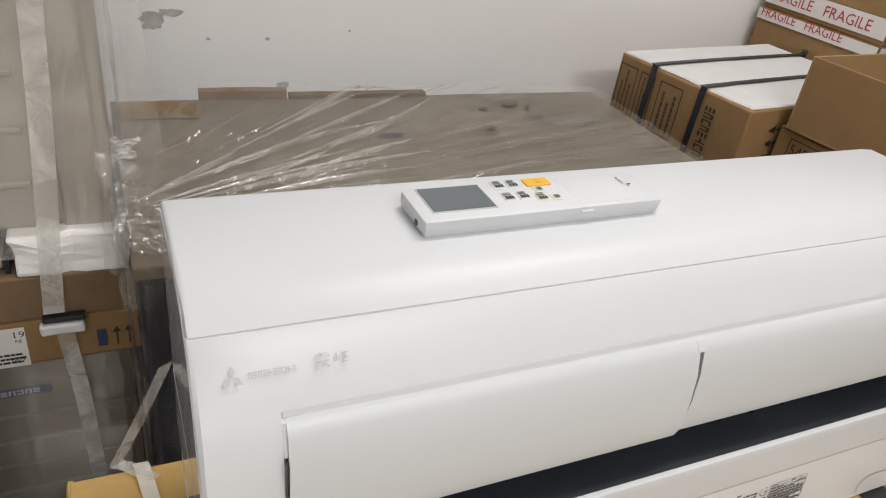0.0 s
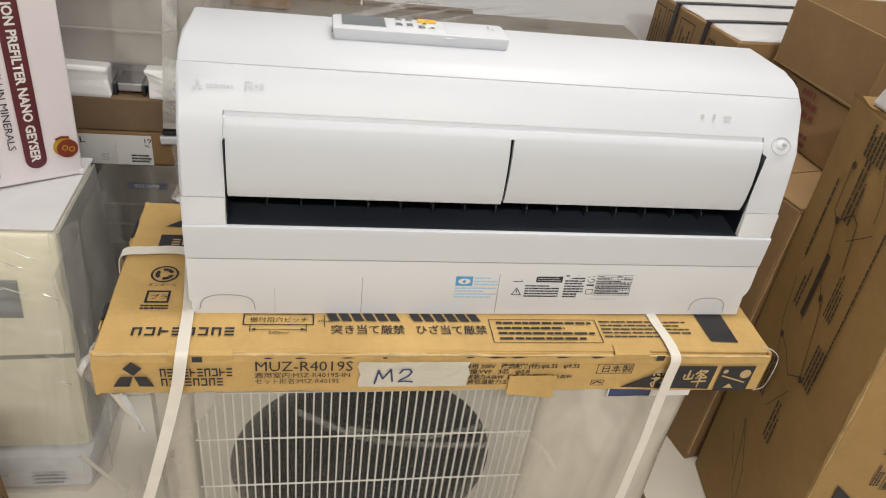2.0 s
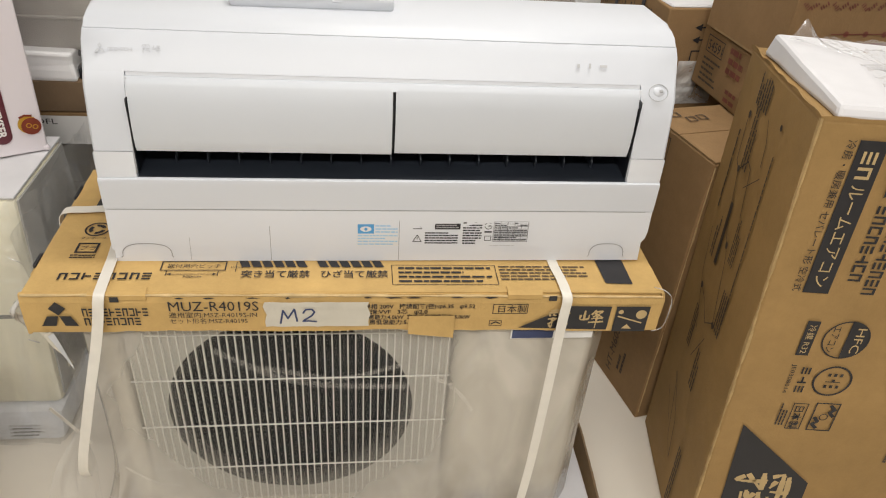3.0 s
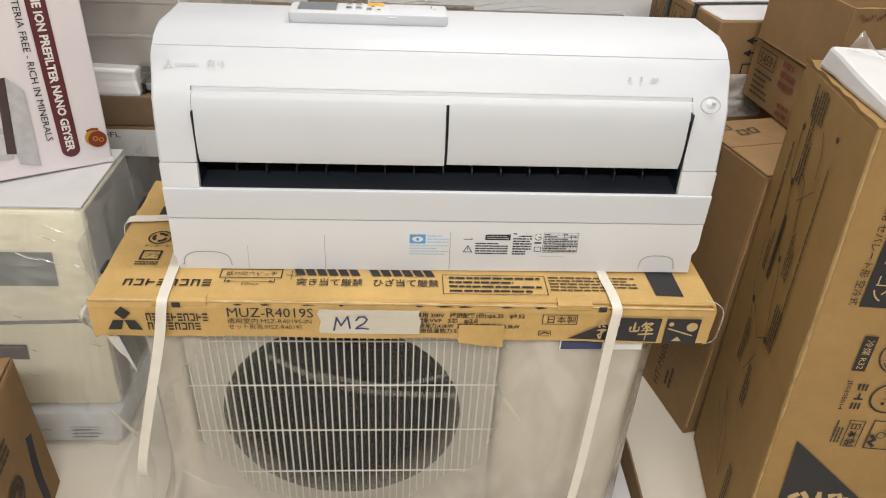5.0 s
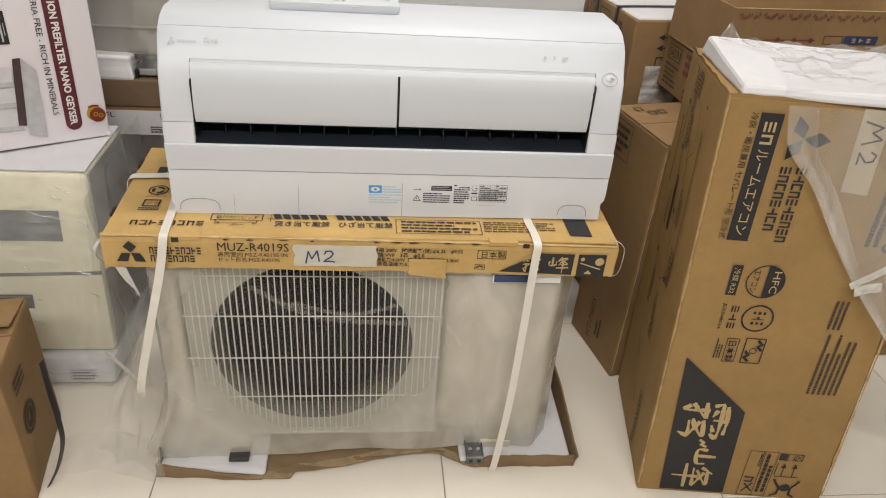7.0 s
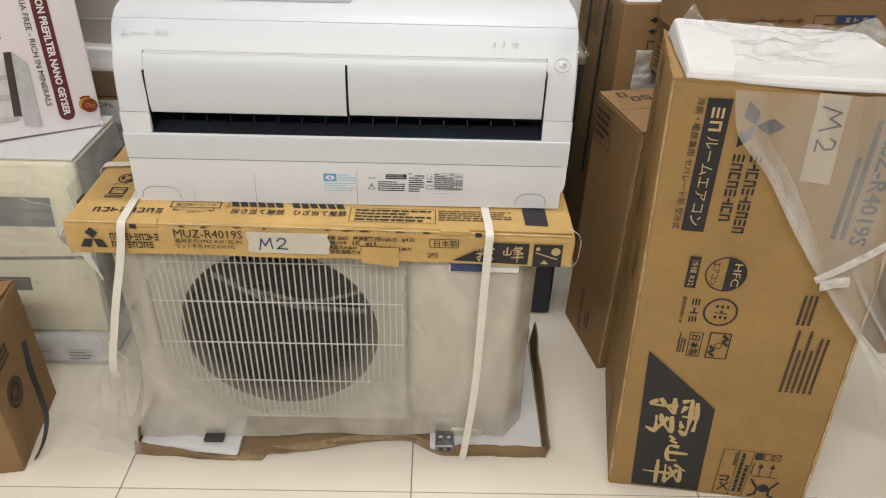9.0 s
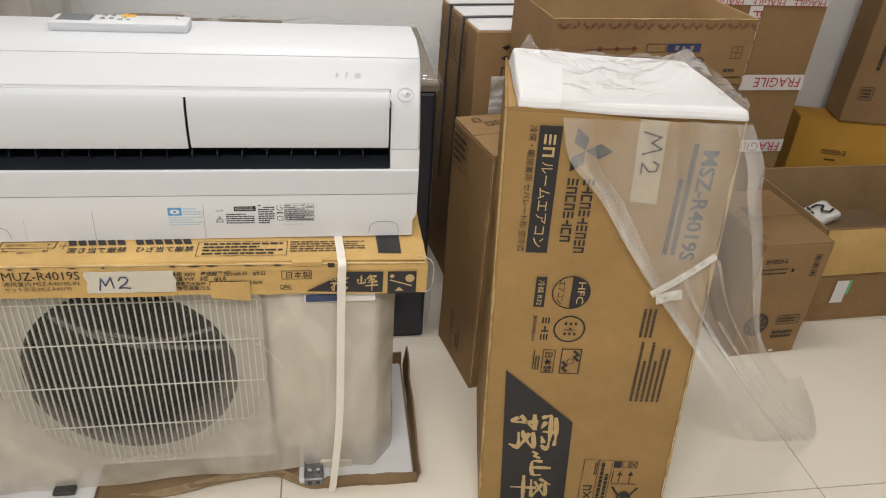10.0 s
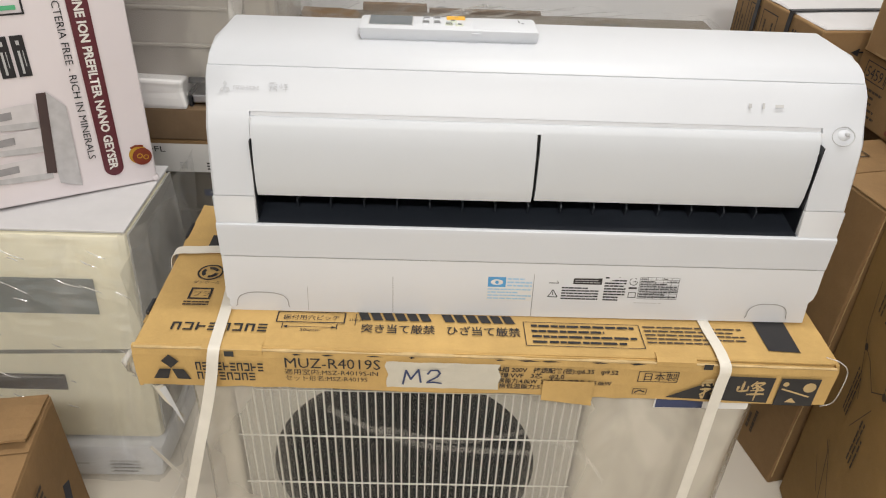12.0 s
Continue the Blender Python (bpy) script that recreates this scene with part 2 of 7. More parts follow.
def prism(points, x0, x1, bevel=0.0):
    """The outline (y, z) drawn out along x."""
    bm = bmesh.new()
    a = [bm.verts.new((x0, y, z)) for y, z in points]
    b = [bm.verts.new((x1, y, z)) for y, z in points]
    bm.faces.new(a), bm.faces.new(b[::-1])
    k = len(points)
    for i in range(k):
        bm.faces.new((a[i], b[i], b[(i + 1) % k], a[(i + 1) % k]))
    if bevel:
        ends = [e for e in bm.edges if all(abs(v.co.x - x0) < 1e-6 for v in e.verts) or all(abs(v.co.x - x1) < 1e-6 for v in e.verts)]
        bmesh.ops.bevel(bm, geom=ends, offset=bevel, segments=2, affect="EDGES", profile=0.5)
    return bm


def add(bm, other):
    me = bpy.data.meshes.new("joined")
    other.to_mesh(me)
    other.free()
    bm.from_mesh(me)
    bpy.data.meshes.remove(me)
    return bm


def grid(nu, nv, place):
    """A sheet: place(u, v) for u, v in 0..1."""
    bm = bmesh.new()
    rows = [[bm.verts.new(place(i / nu, j / nv)) for i in range(nu + 1)] for j in range(nv + 1)]
    for j in range(nv):
        for i in range(nu):
            bm.faces.new((rows[j][i], rows[j][i + 1], rows[j + 1][i + 1], rows[j + 1][i]))
    return bm


def slab(nu, nv, place, out, thick):
    """A sheet with thickness: place(u, v) is its outer side."""
    bm = bmesh.new()
    out = Vector(out).normalized() * thick
    rows = [[[bm.verts.new(Vector(place(i / nu, j / nv)) - out * s) for i in range(nu + 1)] for j in range(nv + 1)] for s in (0, 1)]
    for s in (0, 1):
        for j in range(nv):
            for i in range(nu):
                f = (rows[s][j][i], rows[s][j][i + 1], rows[s][j + 1][i + 1], rows[s][j + 1][i])
                bm.faces.new(f if s == 0 else f[::-1])
    a, b = rows
    for j in range(nv):
        for i in (0, nu):
            bm.faces.new((a[j][i], a[j + 1][i], b[j + 1][i], b[j][i]))
    for i in range(nu):
        for j in (0, nv):
            bm.faces.new((a[j][i], a[j][i + 1], b[j][i + 1], b[j][i]))
    return bm


def ribbon(points, width, side, thick=0.0012):
    """A flat band along the points; side: the direction of its width at each point."""
    bm = bmesh.new()
    side = [Vector(s).normalized() for s in (side if isinstance(side, list) else [side] * len(points))]
    pts = [Vector(p) for p in points]
    rows = []
    for i, p in enumerate(pts):
        way = (pts[min(i + 1, len(pts) - 1)] - pts[max(i - 1, 0)]).normalized()
        nor = way.cross(side[i]).normalized() * thick / 2
        w = side[i] * width / 2
        rows.append([bm.verts.new(q) for q in (p - w - nor, p + w - nor, p + w + nor, p - w + nor)])
    for a, b in zip(rows, rows[1:]):
        for k in range(4):
            bm.faces.new((a[k], a[(k + 1) % 4], b[(k + 1) % 4], b[k]))
    bm.faces.new(rows[0][::-1]), bm.faces.new(rows[-1])
    return bm


def curve_points(points, steps=8):
    """A smooth line through the points."""
    p = [Vector(q) for q in points]
    p = [2 * p[0] - p[1], *p, 2 * p[-1] - p[-2]]
    out = []
    for i in range(1, len(p) - 2):
        for s in range(steps):
            t = s / steps
            out.append(0.5 * (2 * p[i] + (p[i + 1] - p[i - 1]) * t + (2 * p[i - 1] - 5 * p[i] + 4 * p[i + 1] - p[i + 2]) * t * t
                              + (3 * p[i] - p[i - 1] - 3 * p[i + 1] + p[i + 2]) * t ** 3))
    return out + [p[-2]]


def stroke(points, width):
    """Flat quads (x, y) along a line, for pen and brush marks."""
    out = []
    for (ax, ay), (bx, by) in zip(points, points[1:]):
        d = math.hypot(bx - ax, by - ay) or 1e-6
        nx, ny = -(by - ay) / d * width / 2, (bx - ax) / d * width / 2
        ex, ey = (bx - ax) / d * width * 0.3, (by - ay) / d * width * 0.3
        out.append([(ax - ex + nx, ay - ey + ny), (ax - ex - nx, ay - ey - ny), (bx + ex - nx, by + ey - ny), (bx + ex + nx, by + ey + ny)])
    return out


def tube(points, radius, sides=8):
    bm = bmesh.new()
    pts = [Vector(p) for p in points]
    rows = []
    for i, p in enumerate(pts):
        way = (pts[min(i + 1, len(pts) - 1)] - pts[max(i - 1, 0)]).normalized()
        a = way.orthogonal().normalized() if not rows else (rows[-1][1] - way * rows[-1][1].dot(way)).normalized()
        b = way.cross(a)
        ring = [bm.verts.new(p + (a * math.cos(2 * math.pi * k / sides) + b * math.sin(2 * math.pi * k / sides)) * radius) for k in range(sides)]
        rows.append((ring, a))
    for (r, _), (s, _) in zip(rows, rows[1:]):
        for k in range(sides):
            bm.faces.new((r[k], r[(k + 1) % sides], s[(k + 1) % sides], s[k]))
    bm.faces.new(rows[0][0][::-1]), bm.faces.new(rows[-1][0])
    return bm


class Face:
    """A flat side of a thing for prints: origin, right and up in the thing's own metres."""

    def __init__(self, parent, origin, right, up, lift=0.0012, far=None):
        self.parent, self.o = parent, Vector(origin)
        self.u, self.v = Vector(right).normalized(), Vector(up).normalized()
        self.n = self.u.cross(self.v).normalized()
        self.lift, self.far, self.w, self.h = lift, far, Vector(right).length, Vector(up).length

    def at(self, x, y, z=0.0):
        p = self.o + self.u * x + self.v * y + self.n * (self.lift + z)
        if self.far:
            # a slightly twisted side, whose far corner lies off the plane
            p += (self.far - (self.o + self.u * self.w + self.v * self.h)) * (x / self.w) * (y / self.h)
        return p

    def shapes(self, name, polygons, material, label="", z=0.0, rise=0.00004):
        bm = bmesh.new()
        for k, poly in enumerate(polygons):
            bm.faces.new([bm.verts.new(self.at(x, y, z + rise * (k % 9))) for x, y in poly])
        return part(name, bm, material, self.parent, label)

    def rects(self, name, rects, material, label="", z=0.0):
        return self.shapes(name, [[(a, b), (c, b), (c, d), (a, d)] for a, b, c, d in rects], material, label, z)

    def outline(self, name, x0, y0, x1, y1, w, material, label=""):
        return self.rects(name, [(x0, y0, x1, y0 + w), (x0, y1 - w, x1, y1), (x0, y0 + w, x0 + w, y1 - w), (x1 - w, y0 + w, x1, y1 - w)], material, label)

    def ring(self, name, x, y, r, w, material, label="", squash=1.0, a0=0, a1=360, z=0.0):
        k = max(8, int(abs(a1 - a0) / 9))
        pts = [(math.cos(radians(a0 + (a1 - a0) * i / k)), math.sin(radians(a0 + (a1 - a0) * i / k))) for i in range(k + 1)]
        polys = [[(x + c * r, y + s * r * squash), (x + d * r, y + t * r * squash), (x + d * (r - w), y + t * (r - w) * squash), (x + c * (r - w), y + s * (r - w) * squash)]
                 for (c, s), (d, t) in zip(pts, pts[1:])]
        return self.shapes(name, polys, material, label, z)

    def disc(self, name, x, y, r, material, label="", a0=0, a1=360, z=0.0):
        return self.shapes(name, [[(x + r * math.cos(radians(a0 + (a1 - a0) * i / 24)), y + r * math.sin(radians(a0 + (a1 - a0) * i / 24))) for i in range(24 if a1 - a0 == 360 else 25)]], material, label, z)

    def lines(self, name, x0, y0, x1, y1, rows, material, label="", fill=0.55, words=6, seed=1, upright=False, z=0.0):
        """Rows of small writing as plain bars."""
        r = random.Random(seed)
        rects = []
        long0, long1, cross0, cross1 = (y0, y1, x0, x1) if upright else (x0, x1, y0, y1)
        pitch = (cross1 - cross0) / rows
        for i in range(rows):
            c = cross0 + (i + 0.5) * pitch
            at, end = long0, long1 - (long1 - long0) * r.choice((0, 0, 0.1, 0.3))
            while at < end:
                step = (long1 - long0) / words * r.uniform(0.5, 1.3)
                stop = min(end, at + step * 0.86)
                rects.append((c - pitch * fill / 2, at, c + pitch * fill / 2, stop) if upright else (at, c - pitch * fill / 2, stop, c + pitch * fill / 2))
                at += step
        return self.rects(name, rects, material, label, z)

    def text(self, name, body, x, y, size, material, label="", turn=0.0, stretch=1.0, bold=0.0, width=None, align="LEFT", z=0.0):
        """Writing in the built-in font. (x, y): where its base line begins; turn: degrees; width: its whole length."""
        c = bpy.data.curves.new(name, "FONT")
        c.body, c.size, c.align_x, c.resolution_u, c.offset = body, size, align, 2, bold
        tmp = bpy.data.objects.new(name, c)
        scene.collection.objects.link(tmp)
        bpy.context.view_layer.update()
        me = bpy.data.meshes.new_from_object(tmp.evaluated_get(bpy.context.evaluated_depsgraph_get()))
        bpy.data.objects.remove(tmp)
        bpy.data.curves.remove(c)
        if width and len(me.vertices):
            xs = [v.co.x for v in me.vertices]
            stretch = width / (max(xs) - min(xs))
        ct, st = math.cos(radians(turn)), math.sin(radians(turn))
        for v in me.vertices:
            a, b = v.co.x * stretch, v.co.y
            v.co = self.at(x + a * ct - b * st, y + a * st + b * ct, z)
        me.materials.clear()
        me.materials.append(material)
        ob = new(name, me)
        ob.parent = self.parent
        return tagged(ob, label)


def carton(name, m, w, d, h, material, label, category="carton", seed=1.0, flaps=True, dent=0.003, tape=None, group=""):
    """A closed carton; its own origin is the front left bottom corner, x to its right, y to its back."""
    t = thing(name, m, label, category, group)
    part("body", roughen(box(0, w, 0, d, 0, h - (0.004 if flaps else 0), 0.004), 4, dent, 5.0, 0.06, seed), material, t)
    if flaps:
        gap = 0.0015
        for a, b in ((0.001, d / 2 - gap), (d / 2 + gap, d - 0.001)):
            part("flap", roughen(box(0.001, w - 0.001, a, b, h - 0.0035, h, 0.0008, 1), 3, 0.0015, 5, 0.06, seed + a), material, t)
    if tape:
        part("tape", box(-0.001, w + 0.001, d / 2 - 0.024, d / 2 + 0.024, h + 0.0008, h + 0.0014), tape, t, "strip of packing tape")
    return t

# ---- the room ----
X0, X1, Y0, Y1, TOP = -1.70, 2.75, -2.60, 1.16, 2.66


def setting(name, bm, material, label, category):
    return tagged(part(name, bm, material, None), label, category, kind="structure")


setting("wall_north", box(X0 - 0.12, X1 + 0.12, Y1, Y1 + 0.12, -0.1, TOP), WALL, "white painted plaster wall behind the stacked goods", "wall")
# The other walls and the ceiling are unseen, their tones tuned for bounce.
setting("wall_south", box(X0 - 0.12, X1 + 0.12, Y0 - 0.12, Y0, -0.1, TOP), UNSEEN_WALL, "unseen grey beige wall, kept dark to cut bounced light", "wall")
setting("wall_west", box(X0 - 0.12, X0, Y0, Y1, -0.1, TOP), UNSEEN_WALL, "unseen grey beige wall, kept dark to cut bounced light", "wall")
setting("wall_east", box(X1, X1 + 0.12, Y0, Y1, -0.1, TOP), UNSEEN_WALL, "unseen grey beige wall, kept dark to cut bounced light", "wall")
setting("ceiling", box(X0 - 0.12, X1 + 0.12, Y0 - 0.12, Y1 + 0.12, TOP, TOP + 0.1), CEIL, "unseen plain white ceiling", "ceiling")
floor = setting("floor", box(X0, X1, Y0, Y1, -0.1, -0.003), GROUT, "glossy cream tile floor with thin dark joints", "floor")

# ---- the packed outdoor unit that carries the indoor unit ----
UX0, UX1, UY0, UY1, UZ0, UZ1 = -0.440, 0.352, 0.050, 0.325, 0.040, 0.530
outdoor = thing("outdoor_unit", pose(0, 0, 0), "ivory outdoor air conditioner with a round fan behind white bars", "outdoor unit")
GX0, GX1, GZ0, GZ1, FX, FZ, FR = -0.402, 0.103, 0.048, 0.505, -0.157, 0.280, 0.203


def casing():
    """The front with the round fan opening, and the sides, top and back."""
    bm = bmesh.new()
    k = 48
    rim, rect = [], []
    for i in range(k):
        a = 2 * math.pi * i / k
        c, s = math.cos(a), math.sin(a)
        rim.append(bm.verts.new((FX + FR * c, UY0 + 0.012, FZ + FR * s)))
        f = min((((GX1 if c > 0 else GX0) - FX) / c) if abs(c) > 1e-6 else 9, (((GZ1 if s > 0 else GZ0) - FZ) / s) if abs(s) > 1e-6 else 9)
        rect.append(bm.verts.new((FX + f * c, UY0 + 0.012, FZ + f * s)))
    for i in range(k):
        j = (i + 1) % k
        bm.faces.new((rim[i], rim[j], rect[j], rect[i]))
    return bm


def shroud():
    """The ring round the fan, running back from the opening."""
    bm = bmesh.new()
    rings = [[bm.verts.new((FX + r * math.cos(a), y, FZ + r * math.sin(a))) for a in (2 * math.pi * i / 48 for i in range(48))] for r, y in ((FR, UY0 + 0.0121), (FR - 0.006, UY0 + 0.022), (FR - 0.006, UY0 + 0.081))]
    for a, b in zip(rings, rings[1:]):
        for i in range(48):
            bm.faces.new((a[i], a[(i + 1) % 48], b[(i + 1) % 48], b[i]))
    return bm


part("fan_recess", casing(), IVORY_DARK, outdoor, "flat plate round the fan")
part("cabinet_side", box(UX0, GX0 - 0.006, UY0, UY1, UZ0, UZ1, 0.012, 3), IVORY, outdoor, smooth=True)
part("front_panel", box(GX1 + 0.006, UX1, UY0 - 0.004, UY1, UZ0, UZ1, 0.034, 6), IVORY, outdoor, "plain ivory service panel", smooth=True)
part("top_rail", box(GX0 - 0.006, GX1 + 0.006, UY0, UY0 + 0.03, GZ1, UZ1), IVORY, outdoor)
part("bottom_rail", box(GX0 - 0.006, GX1 + 0.006, UY0, UY0 + 0.03, UZ0, GZ0), IVORY, outdoor)
part("back_panel", box(GX0 - 0.006, GX1 + 0.006, UY0 + 0.2, UY1, UZ0, UZ1), IVORY, outdoor)
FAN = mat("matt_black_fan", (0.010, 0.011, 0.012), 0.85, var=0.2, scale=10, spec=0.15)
part("fan_shroud", shroud(), FAN, outdoor, "dark ring round the fan", smooth=True)
# Flat black plate in place of the shaded depth behind the blades.
part("fan_cavity", box(FX - FR, FX + FR, UY0 + 0.081, UY0 + 0.09, FZ - FR, FZ + FR), FAN, outdoor, "black plate standing in for the dark depth behind the fan")
hub = bmesh.new()
bmesh.ops.create_cone(hub, cap_ends=True, segments=32, radius1=0.045, radius2=0.03, depth=0.04)
bmesh.ops.transform(hub, matrix=pose(FX, UY0 + 0.05, FZ, 90), verts=hub.verts)
part("fan_hub", hub, FAN, outdoor)
for i in range(3):
    a0 = i * 120

    def blade(u, v, a0=a0):
        r = 0.03 + 0.165 * v
        a = radians(a0 + (u - 0.5) * (70 + 30 * v) + 18 * v)
        return (FX + r * math.cos(a), UY0 + 0.035 + 0.03 * u, FZ + r * math.sin(a))

    part("fan_blade", grid(12, 8, blade), FAN, outdoor, "dark fan blade")
GRILLE = mat("off_white_wire", (0.70, 0.685, 0.63), 0.4, var=0.03, scale=20, bump=0.02)
vertical = box(-0.00095, 0.00095, 0, 0.006, GZ0, GZ1, 0.0005, 1)
first_bar = part("grille_bar", vertical, GRILLE, outdoor, "thin white upright grille bar")
first_bar.location = (GX0 + 0.006, UY0 - 0.006, 0)
bars = 41
for i in range(1, bars):
    ob = first_bar.copy()
    ob.location = (GX0 + 0.006 + (GX1 - GX0 - 0.012) * i / (bars - 1), UY0 - 0.006, 0)
    scene.collection.objects.link(ob)
for z in (GZ0 + 0.003, 0.159, 0.265, 0.371, 0.466):
    part("grille_crossbar", box(GX0, GX1, UY0 - 0.0075, UY0 - 0.0050, z - 0.0008, z + 0.0008, 0.0003, 1), GRILLE, outdoor, "thin white level grille bar")
for x in (-0.33, 0.24):
    part("foot", box(x - 0.035, x + 0.035, UY0 - 0.03, UY1 + 0.03, 0.012, UZ0, 0.004), IVORY, outdoor)
part("nameplate", box(0.188, 0.319, UY0 - 0.0335, UY0 - 0.0330, 0.474, 0.4935), LABEL, outdoor, "silver and blue nameplate")
part("nameplate_band", box(0.190, 0.255, UY0 - 0.0345, UY0 - 0.0340, 0.4755, 0.492), INK_NAVY, outdoor, "blue half of the nameplate")

# the cardboard tray and foam under it
tray = thing("cardboard_tray", pose(0, 0, 0), "torn brown cardboard tray under the wrapped outdoor unit", "tray")
def step(x, a, b):
    f = min(1.0, max(0.0, (x - a) / (b - a)))
    return f * f * (3 - 2 * f)


def tray_front(x):
    """How far forward the crumpled front edge of the sheet stands."""
    left = -0.026 - 0.015 * step(x, -0.46, -0.33)
    return left + 0.016 * step(x, -0.208, -0.196) + 0.036 * step(x, -0.20, 0.09) - 0.032 * step(x, 0.10, 0.20) + 0.0015 * noise.noise((x * 40, 2, 1))


def tray_lift(x):
    """How high that edge bows off the floor."""
    return 0.005 + 0.012 * step(x, -0.21, 0.07) - 0.012 * step(x, 0.10, 0.17) + 0.0012 * noise.noise((x * 30, 5, 1))


# One duller brown than CARD over the whole tray.
CARD_TRAY = mat("brown_tray_board", (0.245, 0.165, 0.090), 0.75, var=0.14, scale=9, bump=0.35, stain=0.35, spec=0.25, dent=0.8)
CARD_EDGE = mat("torn_board_edge", (0.34, 0.25, 0.145), 0.85, var=0.2, scale=50, bump=0.5, bscale=300, spec=0.1)


def tray_sheet(u, v):
    x, k = -0.483 + 0.898 * u, v * v
    y = tray_front(x) * (1 - k) + 0.37 * k
    crease = 0.0035 * max(0, 1 - 5 * abs(noise.noise((x * 3.2, y * 14, 4)))) * max(0, 1 - 4 * k)
    return (x, y, 0.005 + (tray_lift(x) - 0.005) * (1 - k) ** 6 + crease)


part("bottom", slab(120, 20, tray_sheet, (0, 0, 1), 0.003), CARD_TRAY, tray)
for drop, back, seed in ((0.0026, 0.0025, 3.0), (-0.0010, -0.0012, 6.0)):
    part("torn_edge", slab(150, 2, lambda u, v, drop=drop, back=back, seed=seed: (-0.30 + 0.50 * u, tray_front(-0.30 + 0.50 * u) + back + 0.0015 * noise.noise((u * 40, seed, 1)) + 0.022 * v,
                                                                             max(0.001, tray_lift(-0.30 + 0.50 * u) - drop + 0.0008 * noise.noise((u * 33, seed, 2)))), (0, 0, 1), 0.0009), CARD_EDGE, tray, "frayed layer of the torn edge")


def tray_wall(a, b, height, lean, seed):
    a, b = Vector(a), Vector(b)
    out = (b - a).cross(Vector((0, 0, 1))).normalized()

    def place(u, v):
        p = a.lerp(b, u)
        h = height(u) + 0.0022 * noise.noise((u * 23, seed, 4))
        return p + out * (lean * v + 0.003 * noise.noise((u * 5, v, seed))) + Vector((0, 0, 0.001 + max(0.003, h) * v))

    return slab(60, 4, place, out, 0.004)


FOOT_STEEL = mat("dull_zinc_steel", (0.22, 0.225, 0.23), 0.42, 1.0, var=0.2, scale=30)
bracket = part("foot_bracket", box(0.171, 0.211, -0.016, 0.05, 0.0265, 0.0295, 0.001, 1), FOOT_STEEL, outdoor, "bare steel foot bracket")
part("lip", box(0.171, 0.211, -0.0185, -0.0162, 0.012, 0.0295, 0.0008, 1), FOOT_STEEL, bracket)
for x in (0.1715, 0.2085):
    part("cheek", box(x - 0.001, x + 0.001, -0.016, 0.05, 0.0297, 0.0370, 0.0005, 1), FOOT_STEEL, bracket)
for x in (0.182, 0.200):
    bolt = bmesh.new()
    bmesh.ops.create_cone(bolt, cap_ends=True, segments=6, radius1=0.0048, radius2=0.0044, depth=0.005)
    bmesh.ops.transform(bolt, matrix=pose(x, 0.004, 0.032), verts=bolt.verts)
    part("bolt", bolt, STEEL, bracket, "bright hexagon bolt")
    part("bolt_hole", box(x - 0.004, x + 0.004, -0.0195, -0.0187, 0.016, 0.024), BLACK, bracket)
part("foot_bracket", box(-0.336, -0.294, -0.014, 0.05, 0.0255, 0.0345, 0.002), mat("dark_foot_rubber", (0.045, 0.044, 0.042), 0.6, var=0.2, scale=30), outdoor, "dark grey foot")
part("front_wall", tray_wall((-0.483, -0.028, 0), (-0.265, -0.043, 0), lambda u: 0.032 * (1 - u) + 0.002, -0.002, 1.3), CARD_TRAY, tray, "front edge folded up")
part("front_wall", tray_wall((0.198, -0.019, 0), (0.413, -0.021, 0), lambda u: 0.008 + 0.022 * step(u, 0.0, 0.12), -0.002, 1.7), CARD_TRAY, tray, "front edge folded up")
part("side_wall", tray_wall((0.415, -0.02, 0), (0.422, 0.37, 0), lambda u: 0.030 + 0.035 * u, 0.008, 2.1), CARD_TRAY, tray)
part("side_wall", tray_wall((-0.485, 0.37, 0), (-0.485, -0.026, 0), lambda u: 0.050 - 0.022 * step(u, 0.93, 0.97), -0.004, 5.2), CARD_TRAY, tray)
part("back_wall", tray_wall((0.415, 0.37, 0), (-0.483, 0.37, 0), lambda u: 0.045, 0.004, 7.2), CARD_TRAY, tray)
for x0, x1, ya, yb in ((-0.478, -0.258, -0.021, -0.038), (0.158, 0.408, -0.012, -0.014)):
    pad = thing("foam_pad", pose(0, 0, 0), "white foam packing pad in the cardboard tray", "foam pad", "foam pads of the outdoor unit")
    part("pad", roughen(hexa([(x0, ya, 0.009), (x1, yb, 0.009), (x1, 0.34, 0.009), (x0, 0.34, 0.009)],
                             [(x0, ya + 0.010, 0.0195), (x1, yb + 0.010, 0.0195), (x1, 0.34, 0.036), (x0, 0.34, 0.036)], 0.005), 3, 0.002, 9, 0.05, x0), FOAM, pad)

